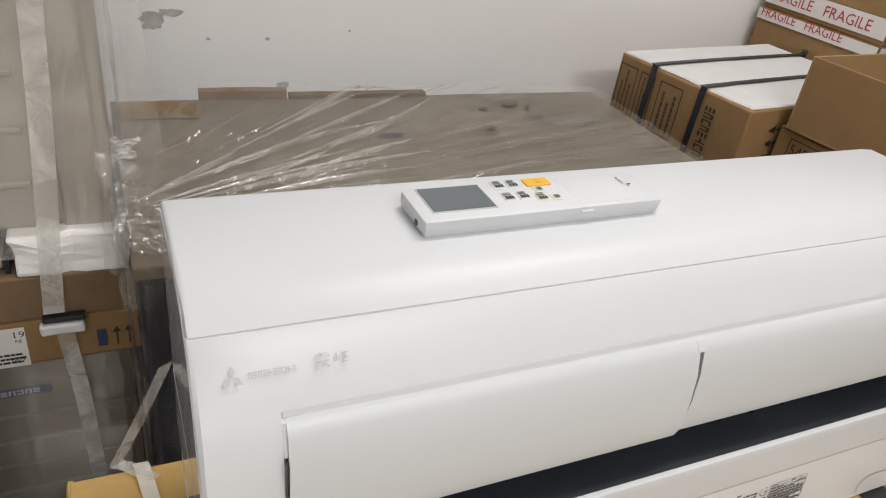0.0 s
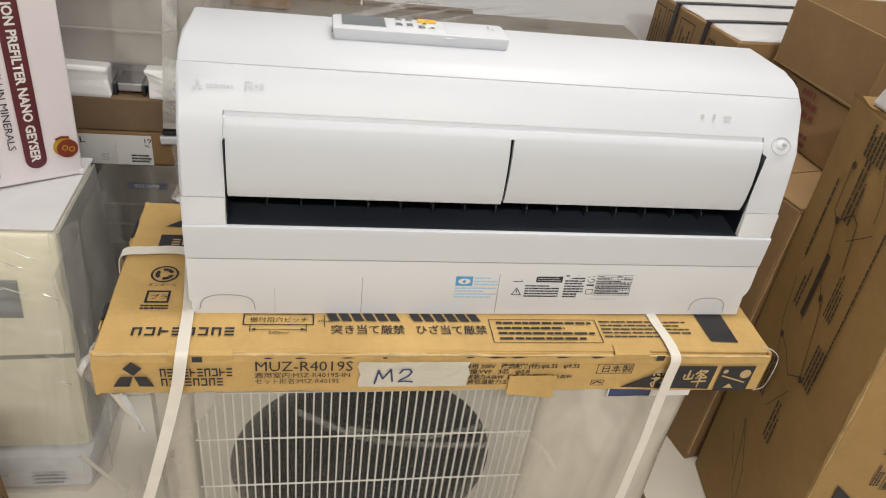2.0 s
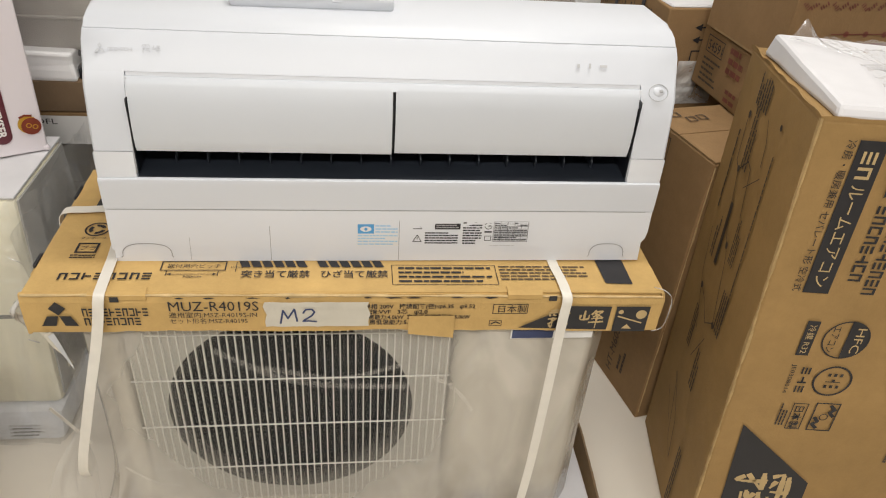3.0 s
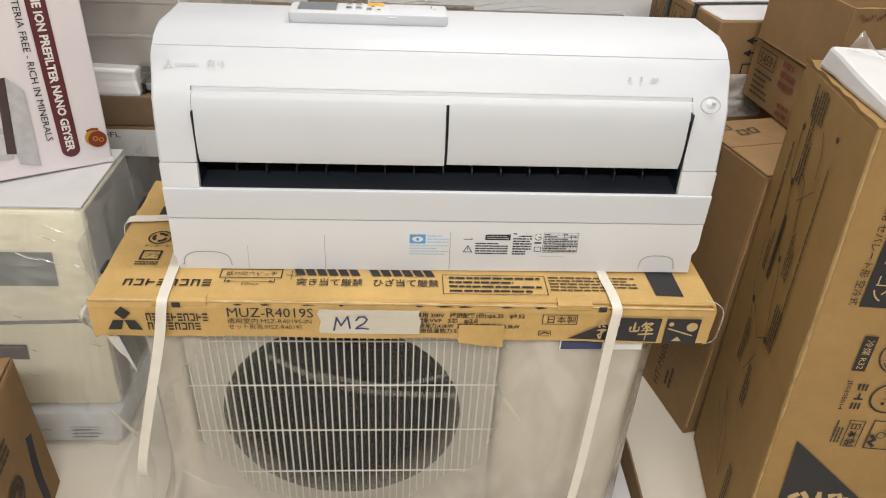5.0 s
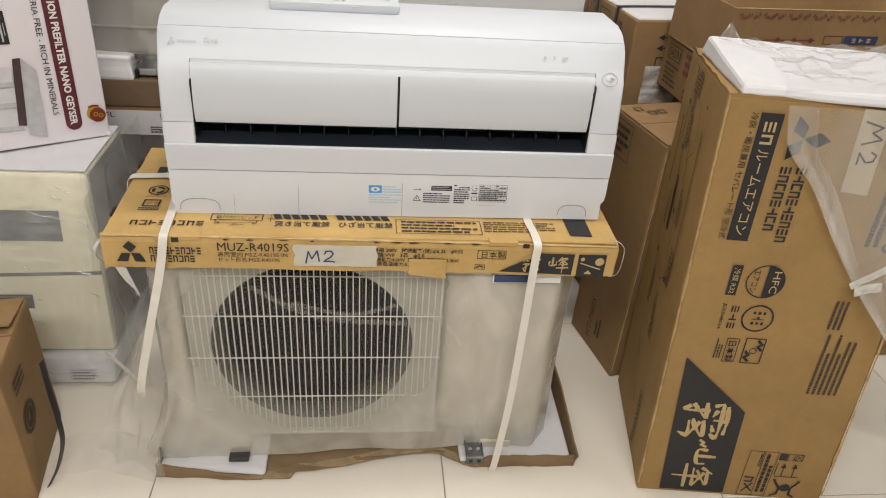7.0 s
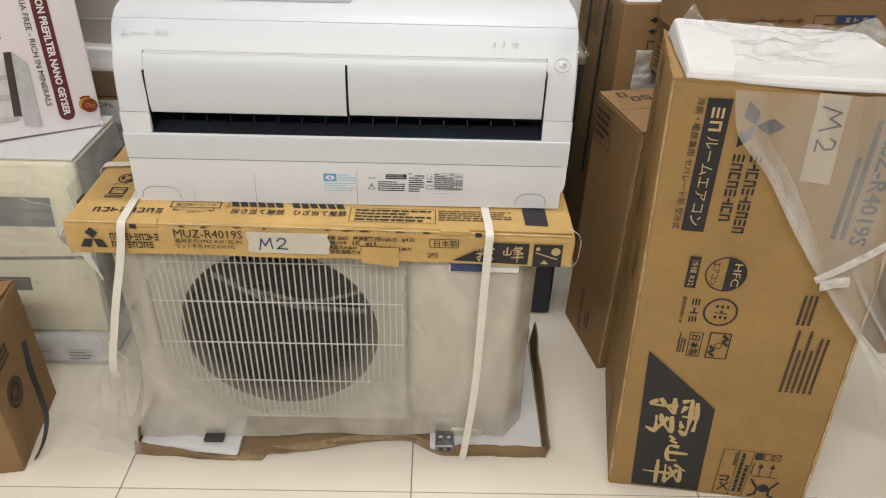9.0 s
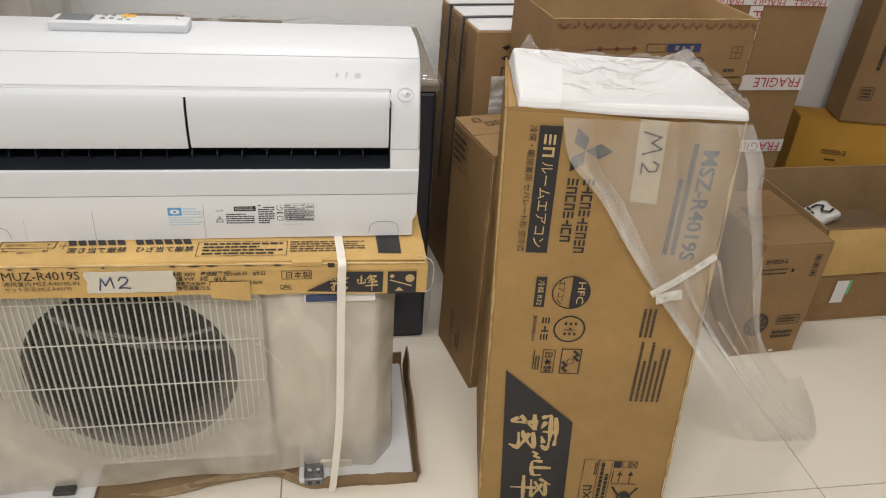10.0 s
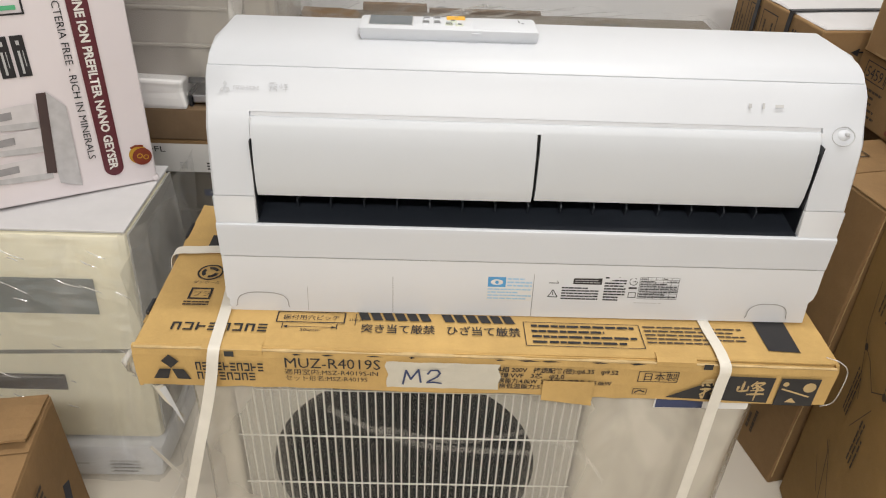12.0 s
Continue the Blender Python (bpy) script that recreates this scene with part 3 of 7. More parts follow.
# the film round it
def wrap(u, v):
    """Round the unit from its left back over the front to its right back."""
    stops = [(UX0 - 0.012, UY1 + 0.01), (UX0 - 0.014, UY0 - 0.005), (UX0 - 0.002, UY0 - 0.024), (UX1 - 0.030, UY0 - 0.020), (UX1 + 0.010, UY0 + 0.030), (UX1 + 0.012, UY1 + 0.01)]
    legs = [0.2, 0.24, 0.76, 0.8, 1.0]
    at = next(i for i, e in enumerate(legs) if u <= e + 1e-9)
    lo = legs[at - 1] if at else 0.0
    f = (u - lo) / (legs[at] - lo)
    x = stops[at][0] + (stops[at + 1][0] - stops[at][0]) * f
    y = stops[at][1] + (stops[at + 1][1] - stops[at][1]) * f
    z = 0.024 + 0.496 * v
    flare = max(0.0, 1 - v * 2.2) ** 2
    left = max(0.0, 1 - abs(u - 0.2) / 0.2)
    x -= 0.060 * flare * left
    y -= 0.020 * flare * max(0.25, 1 - abs(u - 0.3) / 0.3)
    w = noise.noise((x * 7, y * 7, z * 4)) * 0.008 + noise.noise((x * 22, y * 22 + 5, z * 9)) * 0.0035
    out = Vector((-1, 0)) if u < 0.2 else Vector((1, 0)) if u > 0.8 else Vector((0, -1))
    return (x + out.x * (w + 0.003), y + out.y * (w + 0.004), z)


def film_fin(u, v):
    """The loose film that spreads from the strap to the floor."""
    top = Vector((-0.462 - 0.02 * u, -0.012 + 0.05 * u, 0.33))
    foot = Vector((-0.455 - 0.175 * u, -0.035 + 0.075 * u, 0.012))
    n = noise.noise_vector((u * 5, v * 3, 2)) * 0.022 * min(1, (1 - v) * 3 + 0.2) + Vector((0, -0.008 * math.sin(u * 11 + 3 * v), 0))
    return foot.lerp(top, v ** 0.75) + n * (0.3 + 0.7 * (1 - v))


film = thing("plastic_wrap", pose(0, 0, 0), "milky wrinkled plastic film round the outdoor unit", "plastic film")
for name, a, b, k in (("side_sheet", 0.0, 0.2, 22), ("front_sheet", 0.2, 0.8, 80), ("side_sheet", 0.8, 1.0, 22)):
    part(name, grid(k, 44, lambda u, v, a=a, b=b: wrap(a + (b - a) * u, v)), FILM, film, smooth=True)

part("loose_fold", grid(40, 40, film_fin), FILM_LOOSE, film, "loose fold of film spreading on the floor", smooth=True)
part("floor_fold", grid(34, 24, lambda u, v: (-0.72 + 0.25 * u, -0.05 + 0.11 * v + 0.03 * math.sin(u * 4), 0.006 + 0.014 * abs(noise.noise((u * 3, v * 3, 9))) + 0.03 * u * u)), FILM_LOOSE, film, smooth=True)

# the cardboard cap on top
LX0, LX1, LY1, LZ0, LZ1 = -0.505, 0.412, 0.345, 0.516, 0.582
cap = thing("carton_lid", pose(0, 0, 0), "worn yellow cardboard cap with black printing over the outdoor unit", "carton lid")
part("top_panel", roughen(box(LX0 + 0.002, LX1 - 0.002, 0.003, LY1 - 0.002, LZ1 - 0.006, LZ1, 0.002, 1), 9, 0.0011, 9, 0.05, 2), CARD_YELLOW, cap)


def cap_wall(name, a, b, seed, ragged):
    a, b = Vector(a), Vector(b)
    out = (b - a).cross(Vector((0, 0, 1))).normalized()

    def place(u, v):
        p = a.lerp(b, u)
        low = LZ0 + ragged * noise.noise((u * 6.3, seed, 1.0)) + 0.002 * noise.noise((u * 31, seed, 2.0)) - 0.006 * u
        z = low + (LZ1 - 0.001 - 0.006 * u * u - low) * v
        return p + out * (0.0011 * noise.noise((u * 9, v * 2, seed)) + 0.0006 * noise.noise((u * 26, v * 4, seed)) + (0.002 if v < 0.95 else -0.001)) + Vector((0, 0, z))

    bm = slab(48, 5, place, out, 0.005)
    return part(name, bm, CARD_YELLOW, cap)


cap_wall("front_panel", (LX0, 0, 0), (LX1, 0, 0), 1.0, 0.004)
cap_wall("side_panel", (LX1, 0, 0), (LX1, LY1, 0), 2.0, 0.003)
cap_wall("back_panel", (LX1, LY1, 0), (LX0, LY1, 0), 3.0, 0.003)
cap_wall("side_panel", (LX0, LY1, 0), (LX0, 0, 0), 4.0, 0.003)

# ---- the indoor unit ----
AX, VX = 0.3995, 0.3475
indoor = thing("indoor_unit", pose(0, 0, 0), "glossy white indoor air conditioner with two flaps, standing on cardboard", "air conditioner")
FRONT = [(0.084, 0.715), (0.088, 0.750), (0.095, 0.800), (0.102, 0.840), (0.107, 0.862), (0.115, 0.880), (0.125, 0.895), (0.137, 0.905)]
ROUND = [(0.1385, 0.9065), (0.150, 0.9155), (0.166, 0.9205), (0.190, 0.9225), (0.285, 0.9215), (0.297, 0.917), (0.301, 0.905)]
AB = 0.5845
part("lower_front", prism([(0.0828, AB + 0.083), (0.0814, 0.706), (0.0810, 0.7105), (0.0816, 0.7135), (0.0840, 0.7148), (0.30, 0.7148), (0.30, AB + 0.083)], -AX, AX), WHITE, indoor, smooth=True)


def bottom_cover():
    """The lower front plate, stepped in at its lower corners."""
    line = [(-AX + 0.004, AB), (AX - 0.008, AB), (AX - 0.008, AB + 0.030), (AX - 0.003, AB + 0.036), (AX - 0.0005, AB + 0.046), (AX - 0.0005, AB + 0.0818), (-AX + 0.0005, AB + 0.0818), (-AX + 0.0005, AB + 0.020), (-AX + 0.004, AB + 0.016)]
    bm = bmesh.new()
    f = [bm.verts.new((x, 0.0832, z)) for x, z in line]
    g = [bm.verts.new((x, 0.30, z)) for x, z in line]
    bm.faces.new(f), bm.faces.new(g[::-1])
    for i in range(len(line)):
        j = (i + 1) % len(line)
        bm.faces.new((f[i], g[i], g[j], f[j]))
    return bm


part("bottom_cover", bottom_cover(), WHITE_SATIN, indoor, smooth=True)
part("top_cover", prism([(0.1385, 0.9065), *ROUND[1:], (0.301, 0.78), (0.16, 0.78)], -AX, AX, 0.004), WHITE, indoor, "smooth white top cover", smooth=True)
UP = [p for p in FRONT if p[1] >= 0.750]


def front_frame():
    """The front above the outlet: one curved sheet with the flap opening cut from it, turned back at its rims."""
    bm = bmesh.new()
    rows = [(0.0885, 0.7512), *UP[1:4], (0.1072, 0.8628), *UP[5:]]
    xs = (-AX, -AX + 0.003, -VX, VX, AX - 0.003, AX)
    v = [[bm.verts.new((x, y + (0.003 if abs(abs(x) - AX) < 1e-6 else 0), z)) for x in xs] for y, z in rows]
    w = [[bm.verts.new((x, y + 0.02, z)) for x in xs] for y, z in rows]
    hole = 4
    for r in range(len(rows) - 1):
        for c in range(len(xs) - 1):
            if c == 2 and r < hole:
                continue
            bm.faces.new((v[r][c], v[r][c + 1], v[r + 1][c + 1], v[r + 1][c]))
        for c in ((0, 5) if r >= hole else (0, 2, 3, 5)):
            bm.faces.new((v[r][c], v[r + 1][c], w[r + 1][c], w[r][c]))
    for c in range(len(xs) - 1):
        if c != 2:
            bm.faces.new((v[0][c], v[0][c + 1], w[0][c + 1], w[0][c]))
    bm.faces.new((v[hole][2], v[hole][3], w[hole][3], w[hole][2]))
    last = len(rows) - 1
    for c in range(len(xs) - 1):
        bm.faces.new((v[last][c], v[last][c + 1], w[last][c + 1], w[last][c]))
    return bm


part("front_panel", front_frame(), WHITE, indoor, "curved white front panel", smooth=True)
for x0, x1 in ((-AX, -VX), (VX, AX)):
    part("end_cheek", box(x0 + 0.001, x1 - 0.001, 0.150, 0.30, 0.7505, 0.9045), WHITE_SATIN, indoor)
    part("side_panel", prism([(0.084, 0.7152), (0.088, 0.7500), (0.3, 0.7500), (0.3, 0.7152)], x0, x1, 0.002), WHITE_SATIN, indoor, smooth=True)
GLOSS = mat("polished_white_plastic", (0.625, 0.65, 0.69), 0.05, var=0.012, scale=5, bump=0.0)
for x0, x1 in ((-AX - 0.0008, -AX), (AX, AX + 0.0008)):
    part("end_panel", prism([(0.094, 0.7530), (0.101, 0.800), (0.114, 0.8625), (0.132, 0.893), (0.158, 0.913), (0.190, 0.9175), (0.285, 0.9165), (0.296, 0.905), (0.296, 0.7530)], x0, x1), GLOSS, indoor, "polished white end panel")
    part("end_panel", prism([(0.088, 0.670), (0.0885, 0.7480), (0.295, 0.7480), (0.295, 0.670)], x0, x1), GLOSS, indoor)
VANE = mat("blue_black_plastic", (0.017, 0.021, 0.029), 0.5, var=0.15, scale=10)
part("air_outlet", box(-VX + 0.0005, VX - 0.0005, 0.15, 0.158, 0.7152, 0.90), VANE, indoor, "black air outlet behind the flaps")
part("outlet_floor", prism([(0.086, 0.7152), (0.15, 0.7152), (0.15, 0.724)], -VX + 0.0005, VX - 0.0005), VANE, indoor)
for x in (-VX, VX):
    top = 0.838 if x > 0 else 0.826
    part("outlet_side", box(x - 0.0012 if x > 0 else x, x if x > 0 else x + 0.0012, 0.092, 0.15, 0.7154, top), BLACK, indoor)
    part("flap_post", box(x - 0.0026 if x > 0 else x, x if x > 0 else x + 0.0022, 0.104, 0.15, top + 0.0002, 0.8545), WHITE_SATIN, indoor)
vane = prism([(0.117, 0.7212), (0.114, 0.732), (0.123, 0.7430), (0.149, 0.7430), (0.149, 0.7245)], -0.0010, 0.0010)
first_vane = part("air_vane", vane, VANE, indoor, "dark upright air vane")
first_vane.location.x = -0.30
for i in range(1, 15):
    ob = first_vane.copy()
    ob.location.x = -0.30 + 0.6 * i / 14
    scene.collection.objects.link(ob)


def flap(x0, x1, tilt):
    """A curved louvre plate."""
    line = [(0.1080, 0.8552), (0.1045, 0.8545), (0.1018, 0.8510), (0.1000, 0.843), (0.0962 - tilt * 0.3, 0.820), (0.0945 - tilt * 0.6, 0.792), (0.0955 - tilt * 0.9, 0.768), (0.0975 - tilt, 0.756), (0.1000 - tilt, 0.7485)]
    back = [(y + 0.006, z) for y, z in reversed(line)]
    return prism(line + back, x0, x1)


FLAP = mat("flap_plastic", (0.60, 0.622, 0.652), 0.45, var=0.012, scale=5, bump=0.02, bscale=500)
part("flap", flap(-VX + 0.0026, -0.0008, 0.004), FLAP, indoor, "wide curved white flap", smooth=True)
part("flap", flap(0.0036, VX - 0.0030, 0.0), FLAP, indoor, "wide curved white flap", smooth=True)
# Black strip behind the slit, added to paint its shade.
part("flap_gap", box(-0.004, 0.007, 0.1065, 0.1085, 0.7510, 0.8380), BLACK, indoor)
part("flap_joint", prism([(0.1078, 0.8553), (0.1041, 0.8546), (0.1014, 0.8510), (0.0996, 0.843), (0.112, 0.843), (0.112, 0.8553)], -0.0030, 0.0058), FLAP, indoor, smooth=True)
part("flap_back", box(-VX + 0.0006, VX - 0.0006, 0.1094, 0.1140, 0.8387, 0.8624), WHITE_SATIN, indoor)
part("flap_ledge", prism([(0.1090, 0.8622), (0.1080, 0.8556), (0.15, 0.8556), (0.15, 0.8622)], -VX + 0.0015, VX - 0.0015), WHITE_SATIN, indoor)
for x0, x1 in ((-VX + 0.0003, -VX + 0.0028), (VX - 0.0032, VX - 0.0003)):
    part("flap_stop", prism([(0.1045, 0.8543), (0.0995, 0.826), (0.12, 0.826), (0.12, 0.8543)], x0, x1), WHITE_SATIN, indoor)
FAINT_GREY = mat("light_grey_rim", (0.46, 0.465, 0.475), 0.4, var=0.03, bump=0.0)
knob = bmesh.new()
bmesh.ops.create_uvsphere(knob, u_segments=24, v_segments=14, radius=0.0115)
bmesh.ops.transform(knob, matrix=pose(0.374, 0.1105, 0.851) @ Matrix.Diagonal((1, 0.75, 1, 1)), verts=knob.verts)
sensor = part("sensor", knob, WHITE, indoor, "round white sensor dome", smooth=True)
# Grey tube draws the thin shadow of the recess round the dome.
part("sensor_ring", tube([pose(0.373, 0.1042, 0.8515, 78) @ Vector((0.0140 * math.cos(radians(a)), 0.0140 * math.sin(radians(a)), 0)) for a in range(0, 361, 12)], 0.0007, 5), FAINT_GREY, indoor, "thin ring painted grey for the shadow round the dome", smooth=True)
part("sensor_lens", box(0.3735, 0.3785, 0.1000, 0.104, 0.8535, 0.8585, 0.0012, 2), FAINT_GREY, sensor)

# ---- the remote control ----
remote = thing("remote_control", pose(-0.1105, 0.2305, 0.9144, 0, 0, 0.3), "white remote control with grey screen and one yellow button", "remote control")
part("case", hexa([(-0.1105, -0.0245, 0), (0.1125, -0.0245, 0), (0.1125, 0.0265, 0), (-0.1105, 0.0265, 0)],
                  [(-0.1130, -0.0285, 0.0178), (0.1130, -0.0285, 0.0178), (0.1130, 0.0285, 0.0178), (-0.1130, 0.0285, 0.0178)], 0.0048), WHITE, remote, smooth=True)
part("cover", box(0.030, 0.1080, -0.0240, 0.0240, 0.0165, 0.0182, 0.0008, 2), WHITE, remote, "sliding white battery cover", smooth=True)
part("screen_frame", box(-0.1015, -0.0445, -0.0165, 0.0235, 0.0172, 0.0184, 0.0004, 1), FAINT_GREY, remote)
part("screen", box(-0.1000, -0.0460, -0.0150, 0.0220, 0.0176, 0.0189, 0.0004, 1), SLATE, remote, "dark grey liquid crystal screen")
part("button", box(-0.0025, 0.0215, 0.0125, 0.0250, 0.0172, 0.0194, 0.001, 2), YELLOW, remote, "yellow power button")
BUTTONS = ((-0.0280, 0.0190), (-0.0145, 0.0190), (-0.0285, -0.0015), (-0.0145, -0.0015), (0.0005, -0.0060))
for x, y in BUTTONS[:4]:
    part("button", box(x - 0.0050, x + 0.0050, y - 0.0065, y + 0.0065, 0.0172, 0.0186, 0.0006, 1), WHITE, remote)
for x, y in ((0.0055, 0.0065), (0.0005, -0.0065), (0.0135, -0.0085)):
    part("button", box(x - 0.0050, x + 0.0050, y - 0.0050, y + 0.0050, 0.0172, 0.0186, 0.0006, 1), BUTTON_GREEN, remote, "small pale green button")
part("port", box(-0.1127, -0.1105, -0.0125, -0.0085, 0.0065, 0.0105), BLACK, remote)

# ---- the indoor unit's own carton, standing upright ----
ibox = thing("indoor_unit_carton", pose(0.540, -0.087, 0), "tall brown carton with black printing, open at its foam-filled top", "carton")
IU, IV = Vector((0.398, -0.046, 0)).normalized(), Vector((-0.0113, 0.0366, 0.884)).normalized()
TB = [Vector((0, 0, 0)), IU * 0.401, Vector((0.455, 0.30, 0)), Vector((0.060, 0.345, 0))]
TT = [IU * -0.016 + IV * 0.884, IU * 0.371 + IV * 0.882, Vector((0.405, 0.315, 0.868)), Vector((0.047, 0.365, 0.862))]
part("body", roughen(hexa(TB, TT, 0.006), 5, 0.0012, 5, 0.06, 4), CARD_GOLD, ibox)
for i, j, out in ((0, 1, (0.003, -0.02, 0.0)), (3, 0, (-0.02, 0.003, 0.0))):
    part("torn_rim", slab(24, 3, lambda u, v, i=i, j=j, out=out: TT[i].lerp(TT[j], u) + Vector(out) * v * 0.07 * (1 + noise.noise((u * 9, i, 1)))
                          + Vector((0, 0, -0.003 + v * (0.006 + 0.005 * noise.noise((u * 8, i, 5))))), (out[0], out[1], 0.01), 0.004), CARD_GOLD, ibox, "rough torn cardboard rim")

foam_cap = thing("foam_block", pose(0.540, -0.087, 0), "white foam block filling the open top of a carton", "foam block")
part("block", roughen(hexa([(-0.010, 0.037, 0.882), (0.352, -0.026, 0.886), (0.385, 0.270, 0.868), (0.040, 0.318, 0.866)],
                           [(-0.006, 0.045, 0.900), (0.350, -0.018, 0.903), (0.360, 0.245, 0.90), (0.044, 0.308, 0.902)], 0.006), 4, 0.003, 9, 0.05, 6), FOAM, foam_cap)

# ---- white wrapped unit with the printed box on top ----
wunit = thing("wrapped_unit", pose(0, 0, 0), "cream outdoor unit box tightly wrapped in clear film", "outdoor unit")
part("cabinet", roughen(hexa([(-1.25, 0.285, 0.075), (-0.642, 0.285, 0.075), (-0.642, 0.60, 0.075), (-1.25, 0.60, 0.075)],
                             [(-1.25, 0.352, 0.516), (-0.650, 0.352, 0.516), (-0.650, 0.60, 0.516), (-1.25, 0.60, 0.516)], 0.015), 3, 0.001, 5, 0.06, 8), mat("cream_metal", (0.84, 0.795, 0.615), 0.4, var=0.03, scale=5, bump=0.03), wunit, smooth=True)
part("base", roughen(hexa([(-1.25, 0.250, 0.004), (-0.642, 0.250, 0.004), (-0.63, 0.60, 0.004), (-1.25, 0.60, 0.004)],
                          [(-1.25, 0.268, 0.072), (-0.640, 0.268, 0.072), (-0.635, 0.60, 0.072), (-1.25, 0.60, 0.072)], 0.012), 2, 0.001, 5, 0.06, 9), WHITE_SATIN, wunit, smooth=True)
part("top_sheet", roughen(box(-1.25, -0.652, 0.356, 0.60, 0.5155, 0.5205, 0.001, 1), 4, 0.001, 5, 0.05, 1), FOAM, wunit, "white sheet on top")

pbox = thing("printed_box", pose(-0.6505, 0.5360, 0.5225, 0, 1.0, 29.3), "glossy white box with maroon printing and pictures of filters", "carton")
part("body", roughen(box(-0.52, 0, 0, 0.20, 0, 0.42, 0.004), 4, 0.0012, 5, 0.06, 11), PRINT_WHITE, pbox)

# ---- small brown carton on the floor ----
tf = carton("brown_carton", pose(-1.02, -0.13, 0, 0, 0, 9), 0.325, 0.235, 0.33, CARD, "brown cardboard carton with a torn open top flap on the floor", seed=13)

# ---- stacked wrapped outdoor units behind ----
# Cabinet metal darkened to beige, for the shade and film over it.
SHADED_BEIGE = mat("shaded_beige_metal", (0.40, 0.372, 0.33), 0.45, var=0.06, scale=6)
low = thing("wrapped_outdoor_unit", pose(0, 0, 0), "grey film-wrapped outdoor unit in a printed brown carton cap", "outdoor unit")
part("body", roughen(box(-1.30, -0.435, 0.715, 1.02, 0.0, 0.462, 0.01), 4, 0.004, 6, 0.06, 15), CARD_GREY, low)
part("cap", roughen(box(-1.31, -0.421, 0.700, 1.03, 0.455, 0.528, 0.003), 4, 0.0012, 6, 0.06, 16), CARD, low, "brown cardboard cap")
up = thing("wrapped_outdoor_unit", pose(0, 0, 0), "white outdoor unit under clear film on foam and a brown tray", "outdoor unit")
part("tray", roughen(box(-1.30, -0.421, 0.698, 1.03, 0.530, 0.600, 0.003), 4, 0.0015, 6, 0.06, 17), CARD_DARK, up, "dark brown cardboard tray")
# Paler copy of FOAM, with the strong light on it put into the colour.
FOAM_LIT = mat("lit_white_foam", (0.88, 0.87, 0.86), 0.85, var=0.03, scale=25, bump=0.10, bscale=420, spec=0.2)
for x0, x1 in ((-1.28, -0.632), (-0.565, -0.420)):
    part("foam", roughen(box(x0, x1, 0.698, 1.0, 0.600, 0.660, 0.006), 3, 0.012, 22, 0.03, x0), FOAM_LIT, up, "white packing foam")
part("cabinet", roughen(box(-1.26, -0.432, 0.725, 1.0, 0.652, 1.20, 0.02, 3), 3, 0.0, 5, 0.06), SHADED_BEIGE, up, smooth=True)

# ---- dark wrapped appliance behind the units ----
dark = thing("wrapped_appliance", pose(0, 0, 0), "dark appliance with a grey cardboard top, wrapped in shiny film", "appliance")
part("body", box(-0.42, 0.487, 0.49, 0.97, 0.0, 0.715, 0.008), NAVY, dark, "dark navy sides")
part("top_board", roughen(box(-0.425, 0.492, 0.485, 0.98, 0.716, 0.734, 0.003), 5, 0.003, 4, 0.06, 21), CARD_GREY, dark, "dusty grey cardboard top")

# ---- goods to the right ----
sbox = carton("strapped_carton", pose(0.604, 0.657, 0, 0, 0, 7.0), 0.475, 0.340, 0.812, CARD, "brown carton with a white foam top and two black straps", seed=23, flaps=False)
ht = carton("tall_carton", pose(0.580, 0.268, 0, 0, 0, 12), 0.36, 0.23, 0.655, CARD, "tall brown carton with worn edges and black printing", seed=25)
lower = carton("label_carton", pose(0.712, 0.388, 0.657, 0, 0, 5), 0.485, 0.27, 0.128, CARD, "flat brown carton with red printing and a number label", seed=27)
opened = thing("open_carton", pose(0.706, 0.382, 0.7865, 0, 0, 5), "open brown carton with a red printed rim", "carton")
OW, OD, OH, OT = 0.490, 0.262, 0.130, 0.004
part("bottom", box(0, OW, 0, OD, 0, OT), CARD_IN, opened)
part("front_wall", roughen(box(0, OW, 0, OT, 0, OH, 0.001, 1), 4, 0.001, 5, 0.05, 1), CARD, opened)
part("back_wall", roughen(box(0, OW, OD - OT, OD, 0, OH, 0.001, 1), 4, 0.001, 5, 0.05, 2), CARD_IN, opened)
part("side_wall", roughen(box(0, OT, OT, OD - OT, 0, OH, 0.001, 1), 4, 0.001, 5, 0.05, 3), CARD, opened)
part("side_wall", roughen(box(OW - OT, OW, OT, OD - OT, 0, OH, 0.001, 1), 4, 0.001, 5, 0.05, 4), CARD_IN, opened)

frag = carton("large_carton", pose(1.075, 0.80, 0, 0, 0, 3), 0.570, 0.33, 0.885, CARD, "large brown carton sealed with red and white warning tape", seed=31)
frag2 = carton("large_carton", pose(1.08, 0.80, 0.886, 0, 0, 2), 0.55, 0.33, 0.34, CARD, "brown carton sealed with red and white warning tape on another carton", seed=33)
tosh = carton("fan_carton", pose(1.345, 0.345, 0, 0, 0, 4), 0.205, 0.30, 0.368, CARD, "brown carton with a printed fan picture on the floor", seed=35)

rb = thing("open_carton", pose(1.625, 0.485, 0, 0, 0, 3), "large open brown carton with a folded flap on the floor", "carton")
RW, RD, RH, RT = 0.55, 0.34, 0.33, 0.005
part("bottom", box(0, RW, 0, RD, 0.001, RT), CARD_IN, rb)
part("front_wall", roughen(box(0, RW, 0, RT, 0, RH, 0.001, 1), 4, 0.0012, 5, 0.05, 1), CARD, rb)
part("back_wall", roughen(box(0, RW, RD - RT, RD, 0, RH + 0.03, 0.001, 1), 4, 0.0012, 5, 0.05, 2), CARD_IN, rb)
